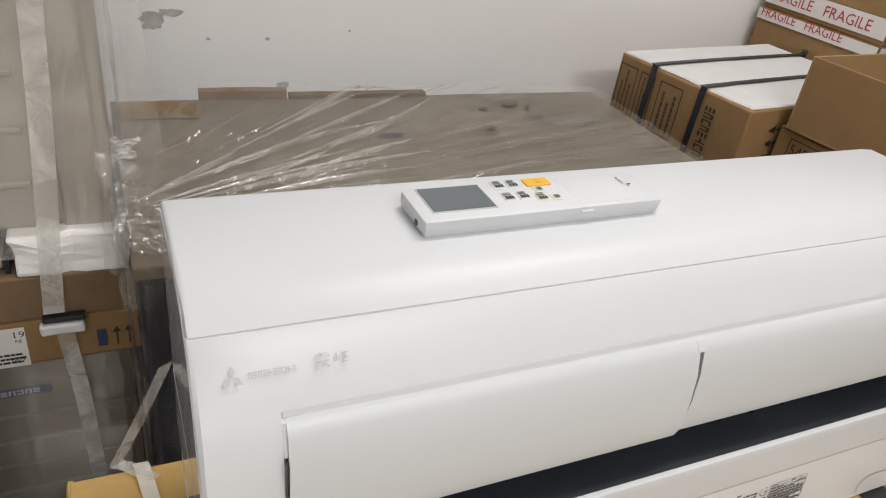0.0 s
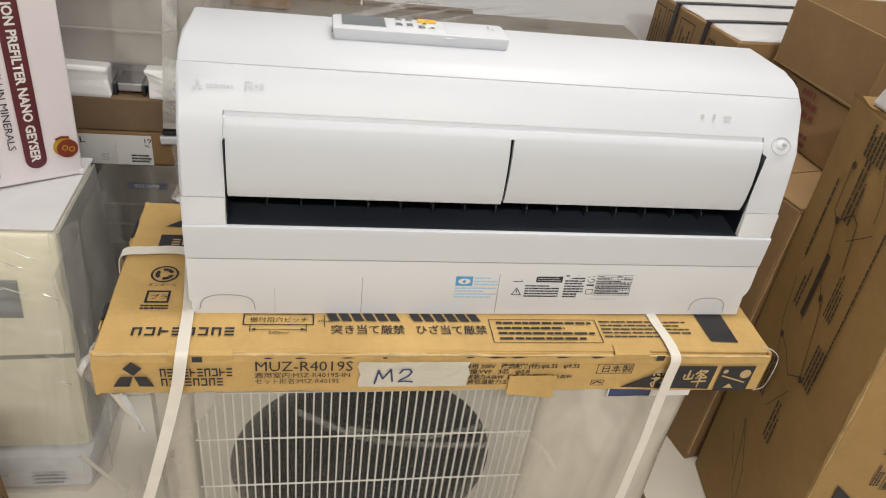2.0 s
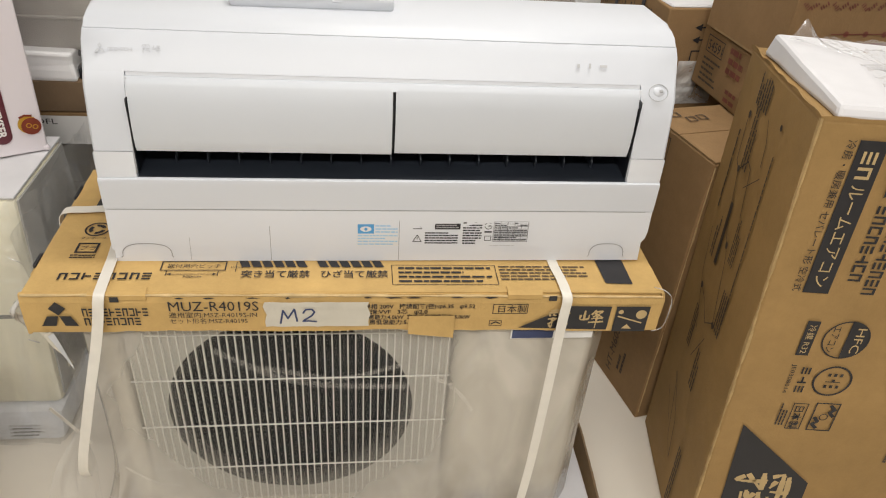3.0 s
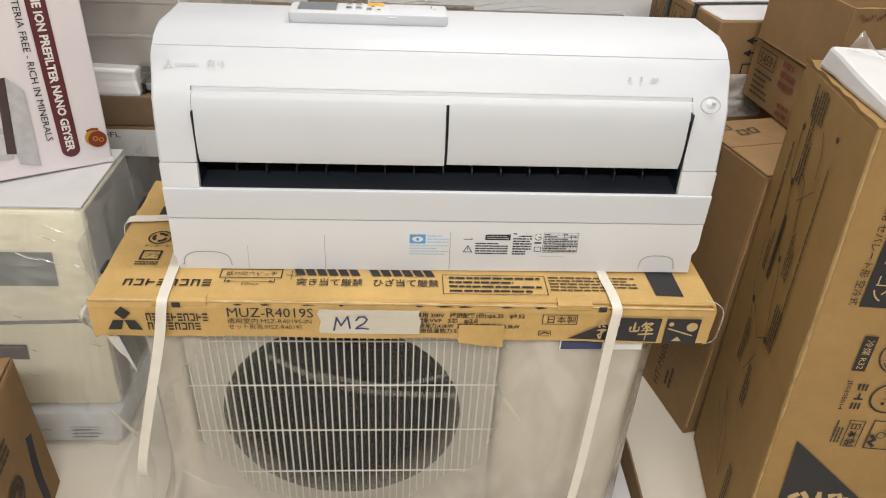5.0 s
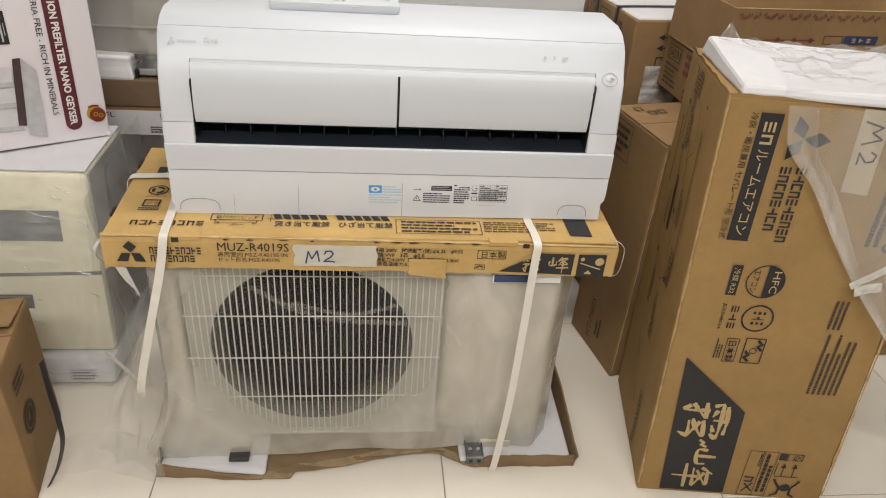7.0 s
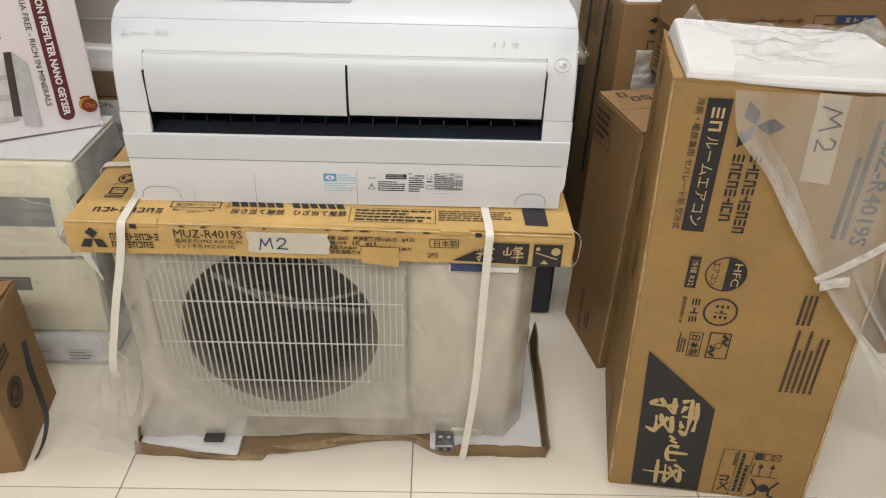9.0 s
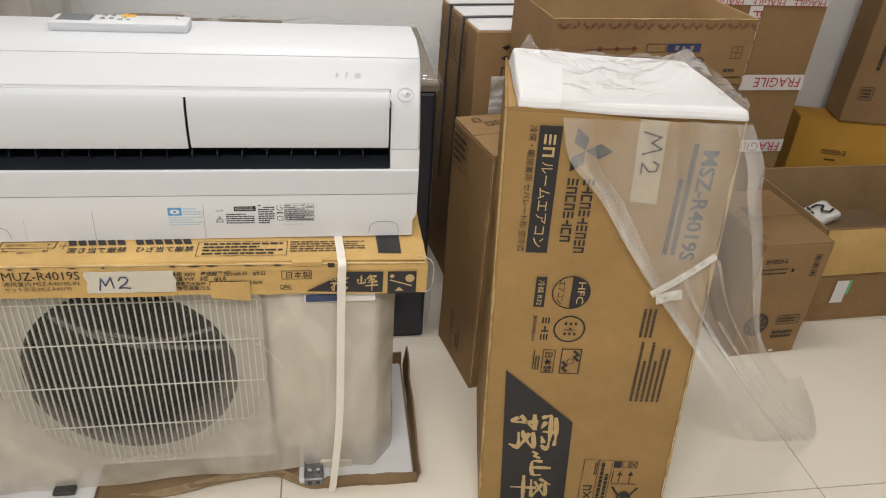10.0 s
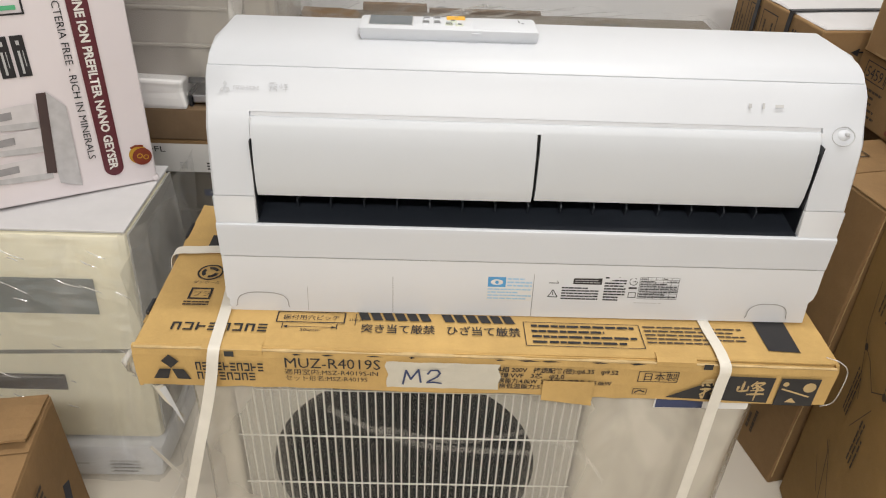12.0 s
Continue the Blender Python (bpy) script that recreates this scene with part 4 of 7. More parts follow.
part("side_wall", roughen(box(0, RT, RT, RD - RT, 0, RH, 0.001, 1), 4, 0.0012, 5, 0.05, 3), CARD_IN, rb)
part("side_wall", roughen(box(RW - RT, RW, RT, RD - RT, 0, RH, 0.001, 1), 4, 0.0012, 5, 0.05, 4), CARD_IN, rb)
ybox = carton("yellow_carton", pose(1.82, 1.02, 0, 0, 0, -16), 0.5, 0.12, 0.455, CARD_ORANGE, "orange yellow carton with a hand hole behind other cartons", seed=37)
fbox = carton("stacked_carton", pose(1.93, 0.975, 0.458, 0, 0, -12), 0.5, 0.13, 0.5, CARD, "brown carton stacked on a yellow carton", seed=39)


# ---- prints, straps and small things: the lid ----
BARS = (((0, 0, 0.26, 1), (0.74, 0, 1, 1), (0.26, 0.8, 0.74, 1)), ((0, 0, 1, 0.2), (0, 0.4, 1, 0.6), (0, 0.8, 1, 1)), ((0, 0, 0.26, 1), (0.26, 0.4, 1, 0.6)), ((0, 0, 1, 0.2), (0, 0.8, 1, 1), (0.74, 0.2, 1, 0.8)))


def blocks(face, name, x0, x1, y0, y1, count, material, label="", upright=False, gap=0.22):
    """A word drawn as plain bars, a few for each letter."""
    rects = []
    for i in range(count):
        form = BARS[(i * 7 + count) % 4 if i % 3 else (i + count) % 2]
        for a, b, c, d in form:
            if upright:
                p = (y1 - y0) / count
                lo, hi = y0 + p * (i + gap / 2), y0 + p * (i + 1 - gap / 2)
                rects.append((x0 + (x1 - x0) * b, lo + (hi - lo) * a, x0 + (x1 - x0) * d, lo + (hi - lo) * c))
            else:
                p = (x1 - x0) / count
                lo, hi = x0 + p * (i + gap / 2), x0 + p * (i + 1 - gap / 2)
                rects.append((lo + (hi - lo) * a, y0 + (y1 - y0) * b, lo + (hi - lo) * c, y0 + (y1 - y0) * d))
    return face.rects(name, rects, material, label)


BRUSH_A = (((-0.38, 0.40), (0.0, 0.45), (0.34, 0.44)), ((0.0, 0.45), (-0.02, 0.18)), ((-0.46, 0.30), (-0.40, 0.14)), ((-0.42, 0.30), (0.10, 0.33), (0.44, 0.30), (0.36, 0.18)), ((-0.26, 0.20), (-0.12, 0.14)),
          ((0.12, 0.16), (0.27, 0.21)), ((-0.45, -0.04), (-0.08, 0.0)), ((-0.27, 0.02), (-0.27, -0.46), (-0.37, -0.38)), ((-0.10, -0.04), (-0.42, -0.30)), ((0.02, -0.02), (0.42, 0.02), (0.16, -0.18), (-0.02, -0.24)),
          ((0.06, -0.10), (0.46, -0.30)), ((0.02, -0.32), (0.40, -0.30), (0.34, -0.48)))
BRUSH_B = (((-0.33, 0.42), (-0.34, 0.0)), ((-0.50, 0.18), (-0.49, -0.04), (-0.16, 0.0), (-0.14, 0.20)), ((0.12, 0.48), (-0.02, 0.22)), ((0.06, 0.36), (0.42, 0.38), (0.06, 0.10)), ((0.12, 0.28), (0.48, 0.06)),
          ((0.0, 0.0), (0.44, 0.04)), ((-0.10, -0.20), (0.50, -0.16)), ((0.22, 0.12), (0.20, -0.50)))
BRUSH = {"a": BRUSH_A, "b": BRUSH_B}


def brush(face, name, x, y, w, h, material, form, turn=0.0, label="", weight=1.0):
    """A brush-drawn mark as plain crossing strokes."""
    polys = []
    ct, st = math.cos(radians(turn)), math.sin(radians(turn))
    for i, line in enumerate(BRUSH[form]):
        fine = [(p.x, p.y) for p in curve_points([(a, b, 0) for a, b in line], 4)]
        put = [(x + (p * w) * ct - (q * h) * st, y + (p * w) * st + (q * h) * ct) for p, q in fine]
        for k, seg in enumerate(zip(put, put[1:])):
            polys += stroke(list(seg), min(w, h) * weight * (0.075 + 0.03 * math.sin(i * 2.1 + k * 0.9)))
    return face.shapes(name, polys, material, label, z=0.0006)


lf = Face(cap, (0, -0.0038, 0), (1, 0, 0), (0, 0, 1), 0.0006)
lf.shapes("diamond_mark", [[(-0.458, 0.571), (-0.4695, 0.5595), (-0.458, 0.5475), (-0.4465, 0.5595)],
                           [(-0.4585, 0.5465), (-0.4735, 0.546), (-0.4835, 0.529), (-0.4645, 0.529)],
                           [(-0.4575, 0.5465), (-0.4425, 0.546), (-0.4345, 0.5285), (-0.4525, 0.529)]], INK, "three black diamonds")
blocks(lf, "name_print", -0.427, -0.338, 0.5455, 0.5595, 10, INK)
blocks(lf, "name_print", -0.427, -0.350, 0.5290, 0.5425, 8, INK)
lf.text("model_text", "MUZ-R4019S", -0.312, 0.5535, 0.0245, INK, "black model number", width=0.123)
lf.text("model_text", "適用室内:MSZ-R4019S-IN", -0.312, 0.5422, 0.0108, INK, width=0.121)
lf.text("model_text", "セット形名:MSZ-R4019S", -0.312, 0.5312, 0.0108, INK, width=0.107)
lf.text("rating_text", ":単相 200V   接続配管(径):φ6.35   φ9.52", -0.041, 0.5565, 0.0100, INK, width=0.164, bold=0.00018)
lf.text("rating_text", "電線:VVF   3芯   φ2.0", -0.041, 0.5465, 0.0100, INK, width=0.094, bold=0.00018)
lf.text("rating_text", "冷房能力:4.0kW  定格暖房標準能力:5.0kW", -0.041, 0.5365, 0.0100, INK, width=0.158, bold=0.00018)
lf.text("rating_text", "暖房低温能力:5.3kW", -0.041, 0.5268, 0.0100, INK, width=0.086, bold=0.00018)
lf.outline("origin_frame", 0.150, 0.5455, 0.203, 0.5640, 0.0011, INK)
lf.text("origin_text", "日本製", 0.1555, 0.5490, 0.0150, INK, "black writing in a frame", width=0.043)
lf.outline("care_mark", 0.147, 0.5225, 0.166, 0.5330, 0.0009, INK)
lf.shapes("care_mark", stroke([(0.150, 0.5255), (0.156, 0.530), (0.163, 0.527)], 0.002), INK)
lf.shapes("slanted_panel", [[(0.192, 0.5185), (0.268, 0.5600), (0.332, 0.5590), (0.331, 0.5135)]], INK, "black slanted print panel")
brush(lf, "brush_mark", 0.252, 0.537, 0.034, 0.036, INK_TAN, "a")
brush(lf, "brush_mark", 0.304, 0.536, 0.036, 0.036, INK_TAN, "b")
lf.rects("symbol_panel", [(0.340, 0.5100, 0.393, 0.5590)], INK, "black square with handling symbols")
lf.disc("symbol_dot", 0.348, 0.5490, 0.004, INK_TAN, z=0.0006)
lf.disc("symbol_dot", 0.381, 0.5440, 0.0085, INK_TAN, z=0.0006)
lf.shapes("symbol_bar", stroke([(0.345, 0.5405), (0.384, 0.5275)], 0.0025) + [[(0.354, 0.5165), (0.370, 0.5160), (0.3615, 0.5250)]], INK_TAN, z=0.0006)
note = slab(20, 6, lambda u, v: (-0.179 + 0.147 * u + 0.003 * noise.noise((v * 3, 2.0, 0)) * (1 if 0.1 < u < 0.9 else 2), -0.0056 - 0.001 * noise.noise((u * 5, v * 4, 1)),
                                 0.5245 + 0.0445 * v + 0.0015 * noise.noise((u * 9, 0, 3))), (0, -1, 0), 0.0004)
part("paper_note", note, PAPER, cap, "creased strip of white paper tape")
nf = Face(cap, (0, -0.0072, 0), (1, 0, 0), (0, 0, 1), 0.0)
nf.shapes("handwriting", stroke([(-0.158, 0.532), (-0.1535, 0.556), (-0.1475, 0.541), (-0.1375, 0.558), (-0.1345, 0.536)], 0.0027)
          + stroke([(-0.1255, 0.551), (-0.1215, 0.5575), (-0.1130, 0.5580), (-0.1095, 0.5530), (-0.1135, 0.5460), (-0.1225, 0.5395), (-0.1260, 0.5355), (-0.1180, 0.5365), (-0.1075, 0.5350)], 0.0027),
          INK_NAVY, "handwritten M2 in dark ink")
patch = slab(8, 6, lambda u, v: (0.026 + 0.068 * u + 0.002 * noise.noise((v * 4, 1, 1)), -0.0058 - 0.0035 * (1 - v) ** 2 - 0.0006 * noise.noise((u * 6, v * 6, 2)),
                                 0.5035 + 0.008 * (1 - u) * (1 - v) + 0.0395 * v), (0, -1, 0), 0.0005)
part("tape_patch", patch, CARD_YELLOW, cap, "brown paper tape hanging from the edge")
for x0, x1 in ((-0.415, -0.338), (0.170, 0.222)):
    part("edge_tape", slab(6, 6, lambda u, v, x0=x0, x1=x1: (x0 + (x1 - x0) * u, (-0.0042 if v < 0.4 else 0.022 * (v - 0.4)), (0.5735 + 0.0090 * v / 0.4 if v < 0.4 else 0.5842 + 0.0003 * u)), (0, -0.5, 0.8), 0.0006),
         CARD_YELLOW, cap)
r = random.Random(3)
for x in (-0.300, -0.262, -0.205, -0.150, -0.040, -0.010, 0.020, 0.085, 0.135):
    w, d = r.uniform(0.008, 0.030), r.uniform(0.0012, 0.0026)
    lf.shapes("edge_gap", [[(x, 0.5775), (x + 0.3 * w, 0.5775 - d), (x + w, 0.5768), (x + 0.5 * w, 0.5786)]], INK, "dark slit along the split fold", z=0.0012)
for x in (-0.386, 0.232):
    lf.rects("slot", [(x, 0.571, x + 0.012, 0.580)], BLACK, "small dark slot", z=0.0012)
lt = Face(cap, (0, 0, LZ1 + 0.0014), (1, 0, 0), (0, 1, 0), 0.0004)
lt.ring("round_mark", -0.4435, 0.1555, 0.0185, 0.0028, INK, "round paper recycling mark")
for a in (20, 140, 260):
    lt.ring("round_mark", -0.4435, 0.1555, 0.0125, 0.0055, INK, a0=a, a1=a + 88)
lt.text("mark_text", "ダンボール", -0.462, 0.1290, 0.0075, INK, width=0.038)
lt.outline("square_mark", -0.4600, 0.0935, -0.4290, 0.1190, 0.0032, INK, "square plastic recycling mark")
lt.text("square_text", "プラ", -0.4550, 0.1010, 0.0125, INK, width=0.021)
lt.lines("mark_print", -0.463, 0.0795, -0.428, 0.0900, 2, INK, words=5, seed=4)
blocks(lt, "company_print", -0.466, -0.337, 0.0295, 0.0450, 8, INK, gap=0.25)
lt.outline("pitch_frame", -0.330, 0.0500, -0.238, 0.0725, 0.0018, INK)
lt.text("pitch_text", "据付用穴ピッチ", -0.3215, 0.0565, 0.0110, INK, width=0.075)
lt.shapes("pitch_arrow", stroke([(-0.318, 0.0415), (-0.250, 0.0415)], 0.001) + [[(-0.320, 0.0415), (-0.313, 0.0440), (-0.313, 0.0390)], [(-0.248, 0.0415), (-0.255, 0.0440), (-0.255, 0.0390)]]
          + stroke([(-0.224, 0.047), (-0.224, 0.070)], 0.001) + stroke([(-0.320, 0.0485), (-0.320, 0.0380)], 0.0012) + stroke([(-0.248, 0.0485), (-0.248, 0.0380)], 0.0012), INK)
lt.text("pitch_text", "500mm", -0.296, 0.0330, 0.0075, INK, width=0.026)
lt.text("pitch_text", "310mm", -0.2330, 0.0560, 0.0065, INK, width=0.018)
for x0, words, w in ((-0.216, "突き当て厳禁", 0.098), (-0.103, "ひざ当て厳禁", 0.098)):
    lt.text("warning_text", words, x0, 0.0345, 0.0190, INK, "black warning writing", width=w, bold=0.0002)
    for i in range(6):
        a = x0 + w * i / 6
        lt.shapes("hatching_bar", [[(a, 0.0585), (a + w / 7.6, 0.0585), (a + w / 7.6 - 0.006, 0.0740), (a - 0.006, 0.0740)]], INK, "black slanted warning bar")
lt.outline("notice_frame", 0.002, 0.0165, 0.160, 0.0640, 0.0011, INK)
lt.lines("notice_print", 0.012, 0.0195, 0.152, 0.0615, 4, INK, fill=0.42, words=8, seed=7)
lt.lines("notice_print", 0.165, 0.0260, 0.300, 0.0640, 5, INK_BROWN, fill=0.4, words=9, seed=9)
lt.shapes("black_panel", [[(0.321, 0.1100), (0.366, 0.1100), (0.366, 0.0185), (0.324, 0.0205)]], INK, "plain black print panel")
lt.rects("black_panel", [(-0.464, 0.2170, -0.330, 0.2520)], INK, "plain black print panel")
lt.shapes("diamond_mark", [[(-0.461, 0.2740), (-0.440, 0.2930), (-0.395, 0.2900), (-0.395, 0.2720)]], INK)
blocks(lt, "company_print", -0.448, -0.345, 0.2250, 0.2400, 7, INK_TAN, gap=0.25).location.z = 0.0006
for y0, y1 in ((0.055, 0.102), (0.240, 0.296)):
    part("hand_slot", box(LX0 - 0.0024, LX0 + 0.0022, y0 + 0.010, y1 - 0.008, 0.577, LZ1 + 0.0009, 0.0005, 1), BLACK, cap, "dark hand slot torn at the edge")
    part("torn_flap", slab(5, 3, lambda u, v, y0=y0, y1=y1: (LX0 - 0.0035 - 0.0005 * v, y0 + (y1 - y0) * u, 0.566 + 0.008 * v + 0.003 * noise.noise((u * 5, y0 * 9, 0))), (-1, 0, 0.3), 0.002), CARD_YELLOW, cap)


def strap(label, points, width, side, material=STRAP, thick=0.0012):
    t = thing("packing_strap", pose(0, 0, 0), label, "strap", "packing straps")
    part("band", ribbon(curve_points(points, 8), width, side, thick), material, t, smooth=True)
    return t


XS = (1, 0, 0)
strap("white plastic strap over the yellow lid and the film", [(-0.440, 0.352, 0.540), (-0.437, 0.349, 0.582), (-0.430, 0.300, 0.5862), (-0.414, 0.190, 0.5865), (-0.402, 0.090, 0.5865), (-0.398, 0.012, 0.5868),
      (-0.398, -0.010, 0.580), (-0.407, -0.016, 0.530), (-0.434, -0.026, 0.420), (-0.464, -0.026, 0.310), (-0.474, -0.025, 0.270), (-0.482, -0.018, 0.236), (-0.487, -0.004, 0.208)], 0.0150, XS)
strap("white plastic strap over the yellow lid and the film", [(0.252, 0.30, 0.5845), (0.252, 0.09, 0.5840), (0.255, 0.03, 0.5862), (0.256, 0.004, 0.5865), (0.2575, -0.012, 0.578), (0.256, -0.014, 0.545),
      (0.253, -0.016, 0.414), (0.248, -0.020, 0.210), (0.234, -0.030, 0.045), (0.228, -0.033, 0.004)], 0.0150, XS)
strap("white plastic strap across the end of the yellow lid", [(-0.5125, 0.196, 0.540), (-0.5125, 0.199, 0.572), (-0.509, 0.202, 0.5845), (-0.498, 0.205, 0.5872), (-0.478, 0.206, 0.5872), (-0.440, 0.208, 0.5878), (-0.40, 0.206, 0.5845)], 0.018,
      [Vector((0, 1, 0))] * 49)
strap("loose grey strap end curling up beside the units", [(-0.404, 0.352, 0.705), (-0.412, 0.350, 0.688), (-0.428, 0.347, 0.655), (-0.450, 0.345, 0.610), (-0.458, 0.346, 0.592), (-0.448, 0.34, 0.590), (-0.425, 0.32, 0.588)], 0.014, (1, 0.2, 0.3), STRAP_CLEAR)
strap("loose white strap end lying against the film", [(-0.638, 0.224, 0.127), (-0.615, 0.214, 0.108), (-0.590, 0.202, 0.088), (-0.560, 0.185, 0.070)], 0.013, (0.5, -0.3, 0.9))
cable = thing("thin_cable", pose(0, 0, 0), "thin grey cord looped round the corner of the lid", "cable")
part("cord", tube(curve_points([(0.396, 0.010, 0.5850), (0.412, 0.002, 0.5840), (0.424, -0.002, 0.570), (0.423, -0.005, 0.535), (0.418, -0.006, 0.518), (0.404, -0.006, 0.512)], 8), 0.0008, 6), STRAP_CLEAR, cable, smooth=True)


def crumple(name, centre, size, label, material, seed, category="plastic film"):
    """A scrap of crumpled film."""
    t = thing(name, pose(*centre), label, category)
    sx, sy, sz = size

    def place(u, v):
        p = Vector(((u - 0.5) * sx, 0, (v - 0.5) * sz))
        n = noise.noise_vector((u * 2.6 + seed, v * 2.6, seed)) * 0.5 + noise.noise_vector((u * 7 + seed, v * 7, 3)) * 0.25
        return p + Vector((n.x * sx * 0.5, n.y * sy, n.z * sz * 0.3))

    part("scrap", grid(26, 26, place), material, t, smooth=False)
    return t


FILM_WHITE = film_mat("white_film", 0.55, (0.86, 0.84, 0.80), 0.8, 14.0, 1.0, 0.2)
scrap = thing("paper_scrap", pose(0, 0, 0), "torn white scrap of printed wrapping hanging under the lid", "paper scrap")
part("sheet", slab(8, 10, lambda u, v: (-0.490 + 0.034 * v + 0.015 * u * (1 - v) ** 0.8, -0.004 - 0.014 * v * u - 0.004 * math.sin(u * 3 + v * 4), 0.518 - 0.062 * v + 0.010 * u * v), (0, -1, 0), 0.0005), PAPER, scrap, smooth=True)
part("dark_fold", slab(6, 8, lambda u, v: (-0.478 + 0.030 * v + 0.009 * u * (1 - v), -0.0095 - 0.014 * v, 0.514 - 0.050 * v + 0.006 * u), (0, -1, 0), 0.0004), INK_GREY, scrap, "darker folded strip", smooth=True)

corner_fold = thing("film_fold", pose(0, 0, 0), "clear film bunched at the corner of the lid", "plastic film")
part("sheet", grid(16, 20, lambda u, v: (LX0 - 0.004 - 0.020 * math.sin(math.pi * v) * (0.5 + 0.5 * math.sin(u * 4)) - 0.004 * noise.noise((u * 6, v * 6, 1)), 0.004 + 0.045 * u + 0.006 * math.sin(v * 7), 0.505 + 0.060 * v)), FILM_WHITE, corner_fold, smooth=True)


def rubbed_edge(parent, a, b, out, side, material, seed, width=0.004):
    """An uneven strip of rubbed, paler fibre along a fold."""
    a, b, out, side = Vector(a), Vector(b), Vector(out).normalized(), Vector(side).normalized()

    def place(u, v):
        wide = width * max(0.12, 0.55 + 1.1 * noise.noise((u * 11, seed, 3)) + 0.4 * noise.noise((u * 60, seed, 5)))
        s = (v - 0.5) * 2
        p = a.lerp(b, u) + out * 0.0016 * (1 - abs(s)) + Vector((0, 0, 0.0008 * noise.noise((u * 30, seed, 8))))
        return p + (out * 0.0006 - side * wide * s if s > 0 else side * 0.0006 + out * wide * s)

    return part("rubbed_edge", grid(90, 4, place), material, parent, "paler rubbed fold", smooth=True)


RUBBED = mat("rubbed_fibre", (0.56, 0.41, 0.21), 0.85, var=0.2, scale=40, bump=0.4, bscale=400, spec=0.1)
rubbed_edge(cap, (LX0 + 0.004, -0.0024, LZ1 - 0.0003), (LX1 - 0.004, -0.0024, LZ1 - 0.0060), (0, -1, 0), (0, 0, 1), RUBBED, 1.0, 0.0035)
for e0, e1, n1, n2, seed in ((TB[0] + IV * 0.02, TT[0], (0, -1, 0), (-1, 0, 0), 2.0), (TB[1] + IV * 0.02, TT[1], (0, -1, 0), (1, 0, 0), 3.0)):
    rubbed_edge(ibox, e0, e1, n1, n2, mat("rubbed_gold_fibre", (0.46, 0.32, 0.15), 0.85, var=0.2, scale=40, bump=0.4, bscale=400, spec=0.1), seed, 0.005)
rubbed_edge(ht, (0.004, 0, 0.02), (0.004, 0, 0.645), (0, -1, 0), (-1, 0, 0), RUBBED, 4.0, 0.003)
rubbed_edge(opened, (0.0, 0.0, 0.1302), (0.49, 0.0, 0.1302), (0, -1, 0), (0, 0, 1), RUBBED, 5.0, 0.002)

# Pale ribbons draw a film fold and paint soft reflections over the fan.
FILM_CREASE_SHEEN = film_mat("film_crease_sheen", 0.025, (0.86, 0.83, 0.76), 0.4, 14.0, 1.0, 0.2)
for line, wide in ((((0.030, 0.405), (0.075, 0.396), (0.115, 0.362), (0.142, 0.318)), 0.0085), (((-0.262, 0.462), (-0.170, 0.405), (-0.090, 0.385), (0.030, 0.378)), 0.0120),
                   (((-0.190, 0.425), (-0.080, 0.400), (0.020, 0.425)), 0.0100), (((-0.432, 0.205), (-0.390, 0.165), (-0.350, 0.150)), 0.0070)):
    part("crease", ribbon(curve_points([(x, 0.013, z) for x, z in line], 8), wide, (0.25, 0, 1), 0.0004), FILM_CREASE_SHEEN, film, "pale ribbon for a crease and a reflection in the film", smooth=True)

# ---- prints on the indoor unit ----
af = Face(indoor, (0, 0.0832, 0), (1, 0, 0), (0, 0, 1), 0.0006)
SEAM = mat("panel_gap", (0.31, 0.305, 0.30), 0.6, var=0.05, bump=0.0)
for line in ((-0.1755, 0.586, -0.1747, 0.6490), (-0.1755, 0.6494, 0.0138, 0.6499), (0.0130, 0.586, 0.0138, 0.6490), (-0.2900, 0.586, -0.2895, 0.632)):
    af.rects("panel_seam", [line], SEAM)
for x0, x1 in ((-0.385, -0.316), (0.310, 0.365)):
    mid, half = (x0 + x1) / 2, (x1 - x0) / 2
    pts = [(mid - half * 1.06, 0.5915)] + [(mid - half * (1 if math.cos(a) > 0 else -1) * abs(math.cos(a)) ** 0.72, 0.5935 + 0.0190 * math.sin(a) ** 0.72) for a in (math.pi * i / 24 for i in range(25))] + [(mid + half * 1.04, 0.5915)]
    af.shapes("cable_knockout", [q for p, q2 in zip(pts, pts[1:]) for q in stroke([p, q2], 0.0011)], SEAM, "arched knock-out line", z=0.0006)
af.rects("blue_label", [(-0.0490, 0.6085, 0.0125, 0.6435)], LABEL, "white and blue sticker")
af.rects("sticker_icon", [(-0.0480, 0.6285, -0.0240, 0.6430)], INK_BLUE, z=0.0004)
af.shapes("sticker_eye", [[(-0.0360 + 0.0085 * math.cos(radians(a)), 0.6357 + 0.0042 * math.sin(radians(a))) for a in range(0, 360, 20)]], LABEL, z=0.0008)
af.disc("sticker_eye", -0.0360, 0.6357, 0.0024, INK_BLUE, z=0.0012)
INK_PALEBLUE = mat("pale_blue_ink", (0.36, 0.58, 0.76), 0.5, var=0.05, bump=0.0)
af.lines("sticker_print", -0.0220, 0.6285, 0.0110, 0.6430, 3, INK_PALEBLUE, fill=0.45, words=4, seed=3, z=0.0004)
af.lines("sticker_print", -0.0480, 0.6095, 0.0110, 0.6275, 4, INK_PALEBLUE, fill=0.4, words=8, seed=5, z=0.0004)
for y in (0.636, 0.6155):
    af.shapes("warning_sign", stroke([(0.0340, y), (0.0405, y + 0.0105)], 0.0011) + stroke([(0.0405, y + 0.0105), (0.0470, y)], 0.0011) + stroke([(0.0470, y), (0.0340, y)], 0.0011)
              + stroke([(0.0405, y + 0.0070), (0.0405, y + 0.0035)], 0.0011), INK, "black warning triangle")
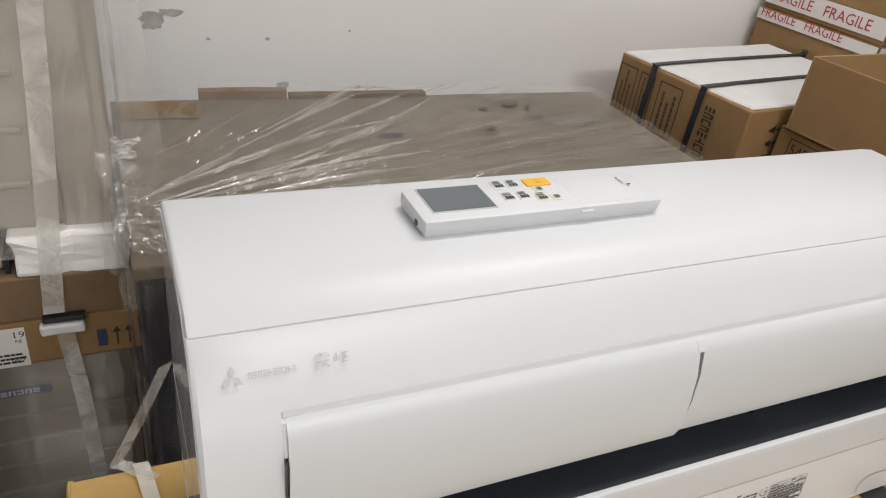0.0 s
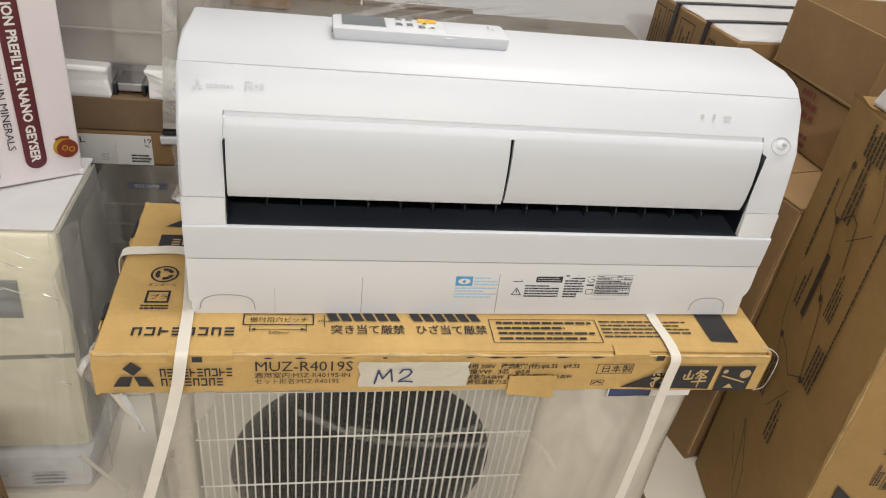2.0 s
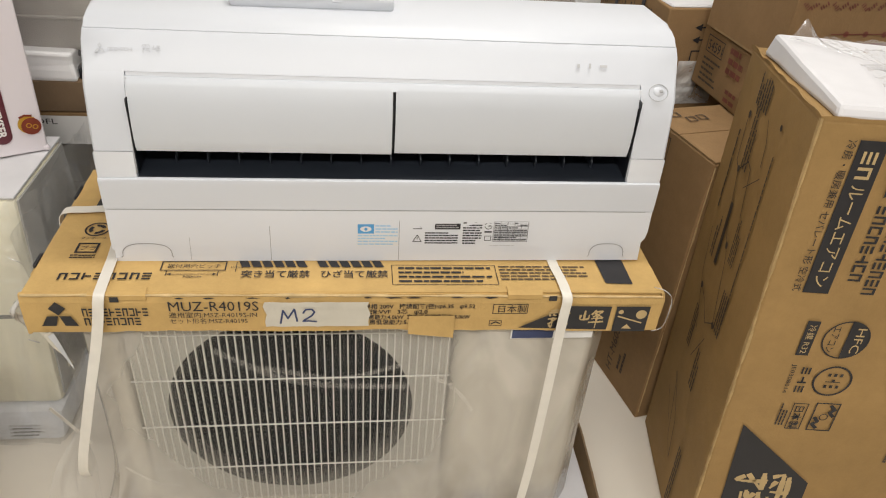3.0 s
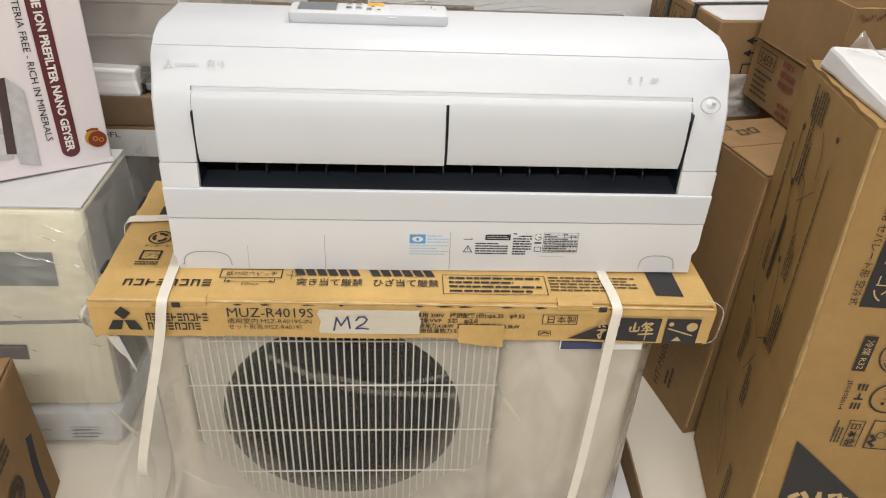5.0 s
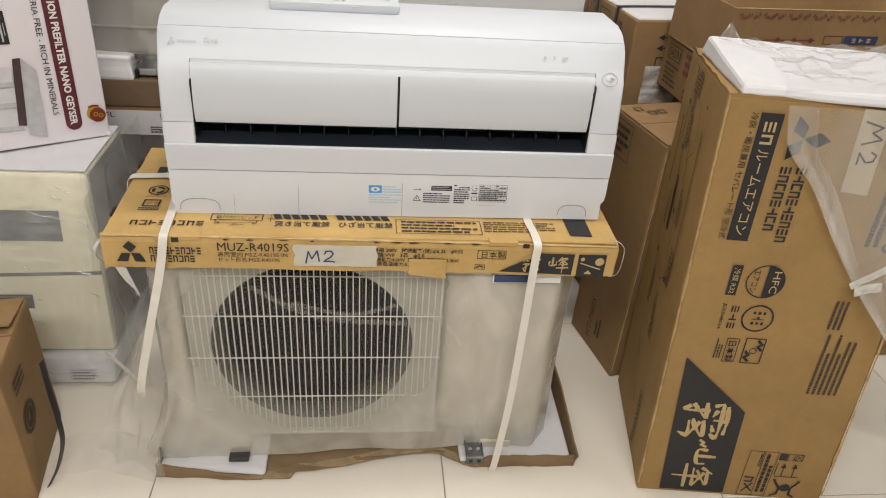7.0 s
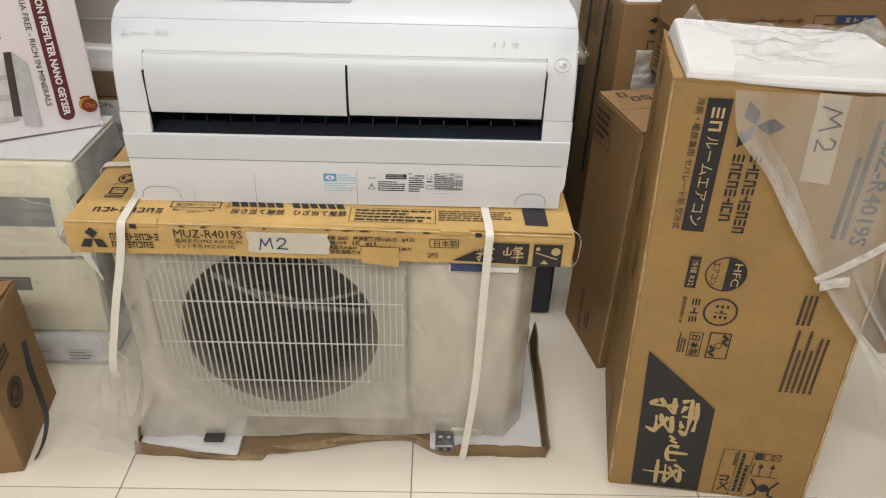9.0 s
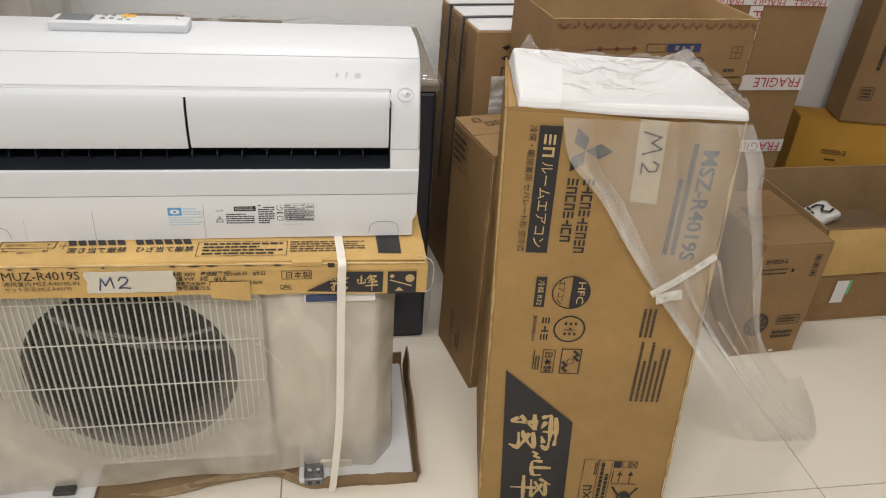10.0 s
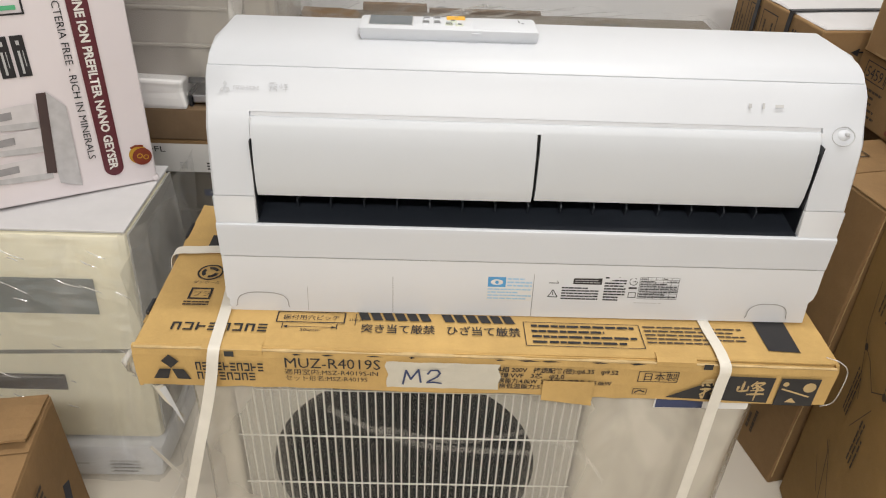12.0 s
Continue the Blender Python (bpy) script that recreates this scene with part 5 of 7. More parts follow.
af.text("warning_word", "警告", 0.0480, 0.6375, 0.0098, INK, width=0.0175)
af.rects("warning_panel", [(0.0665, 0.6350, 0.1050, 0.6475)], INK, "black panel of small writing")
af.lines("panel_print", 0.0685, 0.6365, 0.1030, 0.6460, 3, INK_GREY, fill=0.35, words=7, seed=6, z=0.0004)
af.lines("warning_print", 0.0520, 0.6115, 0.1020, 0.6315, 5, INK, fill=0.5, words=8, seed=8)
af.lines("rating_print", 0.1090, 0.6110, 0.1380, 0.6480, 9, INK, fill=0.55, words=5, seed=12)
af.ring("test_mark", 0.1475, 0.6410, 0.0058, 0.0010, INK)
af.lines("test_mark", 0.1440, 0.6390, 0.1510, 0.6430, 1, INK, words=3, seed=2)
af.rects("test_mark", [(0.1420, 0.6300, 0.1530, 0.6325)], INK)
af.outline("test_mark", 0.1425, 0.6170, 0.1530, 0.6250, 0.0009, INK)
af.rects("rating_table", [(0.1555, 0.6155 + 0.0325 * i / 8, 0.2090, 0.6160 + 0.0325 * i / 8) for i in range(9)] + [(0.1555 + 0.053 * i / 5, 0.6155, 0.1560 + 0.053 * i / 5, 0.6485) for i in range(6)], INK, "grey ruled rating table")
af.lines("table_print", 0.1570, 0.6165, 0.2080, 0.6475, 8, INK, fill=0.42, words=9, seed=14)
af.lines("table_print", 0.1520, 0.6085, 0.1900, 0.6105, 1, INK_GREY, words=4, seed=15)
uf = Face(indoor, (0, 0.1150, 0.880), (1, 0, 0), (0, 0.0105, 0.0155), 0.0008)
FAINT = mat("faint_grey_print", (0.50, 0.512, 0.535), 0.4, var=0.04, bump=0.0)
uf.shapes("diamond_mark", [[(-0.3755, 0.0150), (-0.3780, 0.0115), (-0.3755, 0.0080), (-0.3730, 0.0115)], [(-0.3758, 0.0076), (-0.3795, 0.0076), (-0.3820, 0.0030), (-0.3778, 0.0030)],
                           [(-0.3752, 0.0076), (-0.3715, 0.0076), (-0.3690, 0.0030), (-0.3732, 0.0030)]], FAINT, "faint grey diamonds")
blocks(uf, "name_print", -0.366, -0.335, 0.0055, 0.0095, 10, FAINT)
brush(uf, "brush_mark", -0.3185, 0.0090, 0.011, 0.011, FAINT, "a", weight=0.6)
brush(uf, "brush_mark", -0.3055, 0.0085, 0.010, 0.010, FAINT, "b", weight=0.7)
uf.rects("indicator", [(0.2530, 0.0015, 0.2570, 0.0065), (0.2700, 0.0010, 0.2730, 0.0075), (0.2855, 0.0025, 0.2960, 0.0060)], INK_GREY, "small grey indicator icons")
for x in (-0.300, 0.240):
    af.rects("clip_mark", [(x, 0.6985, x + 0.016, 0.6990)], SEAM)
af.rects("panel_seam", [(-0.396, 0.6663, 0.388, 0.6669)], SEAM)
rf = Face(remote, (0, 0, 0.0188), (1, 0, 0), (0, 1, 0), 0.0004)
for i, (x, y) in enumerate(BUTTONS):
    rf.rects("key_print", [(x - 0.0040, y + 0.0008 + 0.0016 * k, x + 0.0036 - 0.001 * (k % 2), y + 0.0017 + 0.0016 * k) for k in range(3)]
             + [(x - 0.0036 + 0.0028 * k, y - 0.0052, x - 0.0017 + 0.0028 * k, y - 0.0008) for k in range(3)], INK)
rf.rects("key_print", [(0.0075, 0.0155, 0.0125, 0.0165), (0.0075, 0.0180, 0.0125, 0.0190), (0.0075, 0.0205, 0.0125, 0.0215)], INK_TAN, z=0.0005)
rf.rects("key_print", [(0.0030, 0.0040, 0.0080, 0.0090), (0.0115, -0.0110, 0.0165, -0.0065)], SLATE)
rf.rects("maker_mark", [(0.0890, 0.0120 - 0.003 * k, 0.0908, 0.0140 - 0.003 * k) for k in range(4)] + [(0.0925, -0.0010, 0.0960, 0.0015)], SLATE)
part("cover_clip", box(0.028, 0.040, -0.0290, -0.0262, 0.0122, 0.0140, 0.0005, 1), WHITE, remote)

# ---- prints on the tall indoor unit carton ----
TAPE_NOTE = mat("paper_tape", (0.47, 0.39, 0.27), 0.5, var=0.08, scale=18, bump=0.2, bscale=120)
cf = Face(ibox, (0, 0, 0), IU, IV, 0.0022)
cf.rects("title_panel", [(0.041, 0.629, 0.078, 0.860)], INK, "black title panel with tan writing")
blocks(cf, "title_print", 0.0500, 0.0690, 0.805, 0.848, 2, INK_TAN, upright=True).location = cf.n * 0.0008
cf.text("title_text", "ルームエアコン", 0.0515, 0.800, 0.0235, INK_TAN, turn=-90, width=0.158, z=0.0008)
cf.text("subtitle_text", "冷房・暖房兼用 セパレート形 空冷式", 0.0265, 0.860, 0.0135, INK, turn=-90, width=0.229)
DIA = [[(0.1020, 0.8590), (0.1220, 0.8420), (0.1190, 0.8215), (0.0990, 0.8330)], [(0.1200, 0.8205), (0.1430, 0.8340), (0.1640, 0.8210), (0.1430, 0.8070)], [(0.1180, 0.8195), (0.0975, 0.8085), (0.0980, 0.7830), (0.1190, 0.7980)]]
cf.shapes("diamond_mark", DIA, INK, "three black diamonds")
blocks(cf, "name_print", 0.1230, 0.1420, 0.630, 0.773, 10, INK, upright=True)
blocks(cf, "name_print", 0.0970, 0.1150, 0.651, 0.773, 8, INK, upright=True)
cf.ring("round_mark", 0.1320, 0.5490, 0.0350, 0.0022, INK, "round black and tan mark")
cf.disc("round_mark", 0.1320, 0.5490, 0.0340, INK, a0=-90, a1=90)
cf.text("round_text", "HFC", 0.1430, 0.5740, 0.0190, INK_TAN, turn=-90, width=0.046, z=0.0008)
cf.text("round_text", "エアコン", 0.1080, 0.5740, 0.0150, INK, turn=-90, width=0.048)
cf.rects("gas_panel", [(0.0665, 0.5160, 0.0855, 0.5800)], INK)
cf.text("gas_text", "冷媒 R32", 0.0715, 0.5740, 0.0125, INK_TAN, turn=-90, width=0.053, z=0.0008)
cf.ring("test_mark", 0.1390, 0.4690, 0.0300, 0.0032, INK, "round test mark ring")
blocks(cf, "test_print", 0.1290, 0.1520, 0.4520, 0.4870, 3, INK, upright=True, gap=0.5)
blocks(cf, "test_print", 0.0865, 0.1000, 0.4400, 0.4960, 3, INK, upright=True, gap=0.3)
cf.text("test_text", "JE0308014", 0.0700, 0.4970, 0.0095, INK, turn=-90, width=0.058)
cf.outline("origin_frame", 0.0960, 0.3645, 0.1200, 0.4205, 0.0014, INK)
cf.text("origin_text", "日本製", 0.1015, 0.4165, 0.0170, INK, turn=-90, width=0.048, bold=0.0002)
cf.lines("origin_print", 0.0770, 0.3720, 0.0920, 0.4180, 3, INK, words=6, seed=3, upright=True, fill=0.5)
cf.outline("care_mark", 0.1310, 0.3640, 0.1700, 0.4240, 0.0022, INK, "framed handling mark")
cf.ring("care_mark", 0.1505, 0.3940, 0.0070, 0.0015, INK)
cf.shapes("care_mark", stroke([(0.1560, 0.4180), (0.1640, 0.4100), (0.1570, 0.4040), (0.1650, 0.3960)], 0.0055) + stroke([(0.1450, 0.3700), (0.1370, 0.3780), (0.1440, 0.3840), (0.1370, 0.3920)], 0.0055), INK)
cf.shapes("slanted_panel", [[(0.0300, 0.3680), (0.1760, 0.2400), (0.1860, 0.0100), (0.0480, 0.0110)]], INK, "large black slanted panel with brush marks")
brush(cf, "brush_mark", 0.1010, 0.2120, 0.100, 0.100, INK_TAN, "a", -90)
cf.shapes("brush_mark", stroke([(0.104, 0.158), (0.113, 0.152), (0.108, 0.146), (0.119, 0.141)], 0.006), INK_TAN, z=0.0006)
brush(cf, "brush_mark", 0.1090, 0.0770, 0.108, 0.085, INK_TAN, "b", -90)
cf.outline("notice_frame", 0.2150, 0.0090, 0.2760, 0.1390, 0.0012, INK)
cf.rects("notice_frame", [(0.2470, 0.0090, 0.2482, 0.1390)], INK)
cf.lines("notice_print", 0.2510, 0.0200, 0.2740, 0.1330, 2, INK, words=9, seed=6, upright=True, fill=0.6)
cf.lines("notice_print", 0.2390, 0.0950, 0.2460, 0.1350, 2, INK, words=4, seed=7, upright=True, fill=0.6)
cf.shapes("notice_figure", stroke([(0.222, 0.062), (0.240, 0.062), (0.238, 0.050), (0.224, 0.050)], 0.0035) + stroke([(0.242, 0.045), (0.224, 0.020)], 0.0035) + stroke([(0.226, 0.042), (0.244, 0.022)], 0.0035), INK)
cf.rects("symbol", [(0.2790, 0.1170, 0.2950, 0.1360)], INK)
cf.outline("symbol", 0.2970, 0.1170, 0.3110, 0.1360, 0.0014, INK)
cf.outline("symbol", 0.3130, 0.1170, 0.3290, 0.1360, 0.0014, INK)
cf.shapes("symbol", stroke([(0.313, 0.117), (0.329, 0.136)], 0.0012) + stroke([(0.329, 0.117), (0.313, 0.136)], 0.0012), INK)
for x in (0.2960, 0.3190):
    cf.shapes("arrow_mark", stroke([(x, 0.072), (x, 0.098)], 0.0018) + [[(x - 0.006, 0.095), (x + 0.006, 0.095), (x, 0.108)]], INK)
cf.rects("arrow_mark", [(0.2820, 0.0690, 0.3340, 0.0710), (0.2800, 0.074, 0.2820, 0.108)], INK)
cf.shapes("care_symbol", stroke([(0.288, 0.012), (0.300, 0.018), (0.302, 0.036), (0.293, 0.048), (0.286, 0.060)], 0.005) + stroke([(0.338, 0.012), (0.327, 0.018), (0.326, 0.036), (0.334, 0.048), (0.340, 0.058)], 0.005), INK)
cf.disc("care_symbol", 0.3140, 0.0370, 0.0110, INK)
cf.text("model_text", "MSZ-R4019S", 0.3130, 0.8330, 0.0370, INK, "large dark model number", turn=-90, width=0.206, bold=0.0008)
cf.lines("faded_print", 0.2780, 0.6350, 0.3060, 0.8420, 2, INK_BROWN, words=30, seed=17, upright=True, fill=0.62)
cf.lines("faded_print", 0.2700, 0.4560, 0.2980, 0.5200, 3, INK_BROWN, words=16, seed=18, upright=True, fill=0.55)
cf.lines("faded_print", 0.2780, 0.3000, 0.3420, 0.4450, 6, INK_BROWN, words=26, seed=19, upright=True, fill=0.5)
cf.shapes("paper_note", [[(0.1990, 0.8790), (0.2450, 0.8770), (0.2520, 0.7310), (0.2060, 0.7350)]], TAPE_NOTE, "strip of translucent paper tape", z=0.0012)
cf.shapes("handwriting", stroke([(0.2080, 0.8580), (0.2380, 0.8500), (0.2240, 0.8400), (0.2420, 0.8300), (0.2120, 0.8200)], 0.0032)
          + stroke([(0.2330, 0.8080), (0.2420, 0.8030), (0.2400, 0.7920), (0.2280, 0.7900), (0.2140, 0.8050), (0.2150, 0.7860)], 0.0032), INK, "handwritten M2", z=0.0018)
sf = Face(ibox, TB[3], TB[0] - TB[3], TT[3] - TB[3], 0.0026, TT[0])
sf.lines("faded_print", 0.238, 0.470, 0.246, 0.800, 1, INK_BROWN, words=26, seed=30, upright=True, fill=0.5)
sf.disc("diagram_dot", 0.238, 0.808, 0.0045, INK_BROWN)
sf.lines("faded_print", 0.115, 0.700, 0.150, 0.800, 3, INK_BROWN, words=5, seed=31, upright=True, fill=0.4)
sf.lines("faded_print", 0.210, 0.440, 0.245, 0.520, 4, INK_BROWN, words=6, seed=32, upright=True, fill=0.5)
sf.lines("faded_print", 0.175, 0.285, 0.205, 0.370, 3, INK_BROWN, words=5, seed=33, upright=True, fill=0.45)
sf.lines("faded_print", 0.225, 0.030, 0.250, 0.190, 3, INK_BROWN, words=8, seed=34, upright=True, fill=0.5)
for line, w in (([(0.088, 0.777), (0.094, 0.700), (0.113, 0.691), (0.150, 0.720), (0.168, 0.714), (0.185, 0.640)], 0.0022), ([(0.113, 0.691), (0.140, 0.600), (0.175, 0.560), (0.205, 0.445), (0.170, 0.420), (0.130, 0.450), (0.103, 0.457)], 0.0018),
                ([(0.160, 0.680), (0.215, 0.720)], 0.0014), ([(0.150, 0.330), (0.190, 0.400)], 0.0014), ([(0.090, 0.200), (0.135, 0.150)], 0.0016), ([(0.180, 0.800), (0.200, 0.770), (0.205, 0.735)], 0.0015),
                ([(0.105, 0.250), (0.120, 0.235), (0.155, 0.130), (0.190, 0.100), (0.170, 0.180), (0.110, 0.255)], 0.002), ([(0.070, 0.560), (0.085, 0.480), (0.140, 0.380)], 0.0015)):
    sf.shapes("diagram_line", stroke(line, w), INK_BROWN, "faded diagram line")
sf.rects("diagram_block", [(0.126, 0.520, 0.139, 0.640)], INK_BROWN, "faded brown block")
sf.lines("faded_print", 0.060, 0.600, 0.075, 0.760, 1, INK_BROWN, words=9, seed=35, upright=True, fill=0.35)
sf.lines("faded_print", 0.185, 0.560, 0.215, 0.640, 4, INK_BROWN, words=5, seed=36, upright=True, fill=0.45)
sf.lines("faded_print", 0.100, 0.800, 0.165, 0.850, 6, INK_BROWN, words=5, seed=37, upright=True, fill=0.5)
sf.lines("faded_print", 0.090, 0.520, 0.112, 0.600, 2, INK_BROWN, words=6, seed=38, upright=True, fill=0.4)
sf.lines("faded_print", 0.105, 0.330, 0.130, 0.420, 3, INK_BROWN, words=5, seed=39, upright=True, fill=0.45)
for x, y in ((0.092, 0.778), (0.113, 0.692), (0.163, 0.575), (0.207, 0.442), (0.103, 0.457)):
    sf.disc("diagram_dot", x, y, 0.0062, INK_BROWN)

# the bag pulled over that carton
bag = thing("plastic_bag", pose(0.540, -0.087, 0), "clear plastic bag hanging from the carton down to the floor", "plastic bag")


BAG_OUT = IU.cross(IV)
BAG_LEFT = curve_points([IU * x + IV * y + BAG_OUT * 0.012 for x, y in ((0.072, 0.880), (0.093, 0.808), (0.152, 0.742), (0.214, 0.651), (0.282, 0.560))]
                        + [(0.355, -0.060, 0.455), (0.430, -0.040, 0.350), (0.540, 0.050, 0.180), (0.665, 0.120, 0.012)], 8)
BAG_RIGHT = curve_points([IU * 0.374 + IV * 0.884 + BAG_OUT * 0.010, (0.392, -0.030, 0.820), (0.407, -0.030, 0.760), (0.440, -0.028, 0.670), (0.488, -0.013, 0.533),
                          (0.555, 0.040, 0.410), (0.640, 0.100, 0.300), (0.810, 0.207, 0.120), (0.960, 0.327, 0.012)], 8)


def drape(u, v):
    """From the carton's top edge over its front corner and outwards to the floor."""
    s = v * (len(BAG_LEFT) - 1)
    i = min(len(BAG_LEFT) - 2, int(s))
    p = BAG_LEFT[i].lerp(BAG_LEFT[i + 1], s - i).lerp(BAG_RIGHT[i].lerp(BAG_RIGHT[i + 1], s - i), u)
    low = max(0.0, v - 0.5) * 2
    mid = math.sin(math.pi * u)
    p += Vector((0.04, -0.10, 0.0)) * mid * low ** 1.5
    crease = 1 - abs(noise.noise((u * 5 + v * 1.5, v * 1.6, 2.0))) * 2.4
    p += BAG_OUT * (0.004 + 0.010 * max(0, crease) + 0.012 * low * math.sin(u * 10 + 3 * v)) * (0.3 + 0.7 * mid)
    return p + noise.noise_vector((u * 4, v * 4, 7)) * 0.012 * low


part("drape", grid(180, 260, drape), FILM_BAG, bag, smooth=True)
FILM_FOLD = film_mat("bag_fold", 0.20, (0.90, 0.90, 0.88), 0.6, 8.0, 6.0, 0.1, None, 0, 3)
for a, b, c, d in ((0.0, 0.15, 0.0, 0.95), (0.02, 0.08, 0.1, 0.6), (0.90, 1.0, 0.0, 0.85), (0.30, 0.36, 0.45, 1.0), (0.62, 0.65, 0.40, 0.95), (0.45, 0.50, 0.55, 1.0)):
    part("fold", grid(8, 80, lambda u, v, a=a, b=b, c=c, d=d: Vector(drape(a + (b - a) * u * (1 - 0.4 * v), c + (d - c) * v)) + BAG_OUT * (0.005 + 0.004 * math.sin(u * 3.1))), FILM_FOLD, bag, "doubled fold of the bag", smooth=True)
part("hem", grid(40, 4, lambda u, v: Vector(drape(0.1 + 0.8 * u, 0.97 + 0.03 * v)) + BAG_OUT * 0.004), FILM_FOLD, bag, "doubled lower hem of the bag", smooth=True)


FILM_TOP = film_mat("thin_bag_film", 0.10, (0.93, 0.93, 0.92), 0.5, 9.0, 2.0, 0.10, None, 30, 4, 0.03)


def bag_top(u, v):
    a = TT[0].lerp(TT[1], 0.22 + 0.78 * u)
    b = TT[3].lerp(TT[2], 0.30 + 0.70 * u)
    p = a.lerp(b, v * 0.85)
    rise = 0.030 + 0.055 * math.exp(-((u - 0.70) / 0.14) ** 2 - ((v - 0.35) / 0.3) ** 2) + 0.012 * noise.noise((u * 6, v * 6, 3)) + 0.006 * noise.noise((u * 17, v * 17, 1))
    return p + Vector((0, 0, max(0.004 if v < 0.03 else 0.028, rise) if v > 0.01 else 0.006))


part("top_fold", grid(60, 40, bag_top), FILM_TOP, bag, smooth=True)
part("top_tuft", grid(30, 20, lambda u, v: Vector((0.040 + 0.085 * u + 0.010 * v, 0.262 - 0.13 * v * u + 0.02 * u, 0.906 + 0.030 * math.exp(-((u - 0.25) / 0.16) ** 2) * (1 - v) ** 1.5 + 0.006 * abs(noise.noise((u * 7, v * 7, 1)))))), FILM_TOP, bag, "bunched film", smooth=True)
bf = Face(ibox, IU.cross(IV) * 0.026, IU, IV, 0.0)
tape = thing("tape_strip", pose(0.540, -0.087, 0), "creased strip of clear tape stuck on the bag", "tape")
part("strip", ribbon([bf.at(0.268, 0.566), bf.at(0.300, 0.590), bf.at(0.335, 0.620), bf.at(0.366, 0.650)], 0.014, (IU * -0.5 + IV * 0.8), 0.0006), FILM_WHITE, tape)
part("strip", ribbon([bf.at(0.278, 0.556, 0.002), bf.at(0.300, 0.566, 0.002), bf.at(0.322, 0.570, 0.002)], 0.020, (IU * -0.2 + IV * 0.9), 0.0006), FILM_WHITE, tape)

# ---- the wrapped cream unit and the printed box ----
WU, WV = Vector((1, 0, 0)), Vector((0, 0.067, 0.441)).normalized()
wf = Face(wunit, (-0.642, 0.285, 0.075), WU, WV, 0.003)
wf.rects("dark_panel", [(-0.330, 0.288, -0.076, 0.360)], mat("grey_blue_panel", (0.20, 0.225, 0.225), 0.35, var=0.12, scale=9), "faded grey blue display panel")
part("panel_seam", slab(40, 2, lambda u, v: wf.at(-0.604 + 0.598 * u, 0.1865 + 0.019 * u + 0.0085 * v, -0.0024), wf.n, 0.0008), mat("grey_panel_gap", (0.20, 0.195, 0.17), 0.6, var=0.1, scale=30), wunit, "level grey joint between the panels")
SLOT = mat("dark_brown_recess", (0.040, 0.033, 0.030), 0.5, var=0.2, scale=20)
wf.rects("handle_slot", [(-0.45, 0.120, -0.163, 0.155)], SLOT, "dark handle slot")
wf.rects("handle_slot", [(-0.45, 0.147, -0.167, 0.151)], mat("slot_lip", (0.16, 0.15, 0.14), 0.4), z=0.001)
# Right side of the cream cabinet, its shade put in as grey.
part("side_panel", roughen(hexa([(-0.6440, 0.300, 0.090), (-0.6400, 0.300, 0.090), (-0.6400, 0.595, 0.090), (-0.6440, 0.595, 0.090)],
                                [(-0.6520, 0.360, 0.510), (-0.6478, 0.360, 0.510), (-0.6478, 0.595, 0.510), (-0.6520, 0.595, 0.510)], 0.001), 4, 0.0015, 9, 0.05, 3), mat("shaded_cream_metal", (0.36, 0.35, 0.325), 0.4, var=0.12, scale=8, bump=0.05), wunit, "side panel painted grey for the shade on it")
wb = Face(wunit, (-0.640, 0.2535, 0.004), (1, 0, 0), (0, 0.018, 0.068), 0.004)
wb.lines("label_print", -0.106, 0.010, -0.040, 0.042, 4, INK_GREY, words=6, seed=44, z=0.001)
wb.lines("label_print", -0.100, 0.012, -0.046, 0.036, 3, mat("dim_grey_ink", (0.16, 0.16, 0.16), 0.5), words=7, seed=45, z=0.0016, fill=0.4)
wb.rects("label_print", [(-0.180, 0.030, -0.146, 0.034), (-0.176, 0.020, -0.164, 0.022)], INK_GREY, z=0.001)


def wunit_film(u, v):
    stops = [Vector((-1.24, 0, 0)), Vector((-0.66, 0, 0)), Vector((-0.625, 0.05, 0)), Vector((-0.628, 0.33, 0))]
    s = u * 3
    i = min(2, int(s))
    p = stops[i].lerp(stops[i + 1], s - i)
    z = 0.012 + 0.512 * v
    y = 0.244 + (0.340 - 0.244) * v + p.y
    n = 0.005 * noise.noise((u * 9, v * 7, 3)) + (0.004 if u < 0.34 else 0.0012) * max(0, 1 - 4 * abs(noise.noise((u * 26 + v * 14, v * 16 - u * 10, 5))))
    bulge = 0.022 * max(0, 0.35 - v) * (1 if i == 1 else 0.3)
    return (p.x + (n + bulge + 0.003 if i > 0 else 0), y - (n + 0.006 if i < 2 else 0), z)


part("film", grid(180, 90, wunit_film), FILM_CLEAR, wunit, "clear shiny film", smooth=True)
r = random.Random(12)
# Thin white tubes stand in for glints on the film.
GLINT = film_mat("white_glint", 0.60, (0.93, 0.93, 0.92), 0.3, 30.0, 1.0, 0.10, None, 0, 3, 0.35)
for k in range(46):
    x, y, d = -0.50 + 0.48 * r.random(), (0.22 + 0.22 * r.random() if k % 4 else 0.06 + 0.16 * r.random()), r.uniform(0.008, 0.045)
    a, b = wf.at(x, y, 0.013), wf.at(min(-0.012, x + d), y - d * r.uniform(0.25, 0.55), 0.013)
    part("film_glint", tube(curve_points([a, a.lerp(b, 0.5) + Vector((0, -0.001, r.uniform(-0.003, 0.003))), b], 4), r.uniform(0.0005, 0.0011), 6), GLINT, wunit, "white streak standing in for a glint on the film")
part("film_skirt", grid(30, 12, lambda u, v: (-0.628 + 0.035 * v + 0.012 * noise.noise((u * 6, v * 3, 1)), 0.26 + 0.32 * u, 0.50 - 0.34 * v + 0.02 * noise.noise((u * 4, v * 5, 6)))), FILM_CLEAR, wunit, smooth=True)

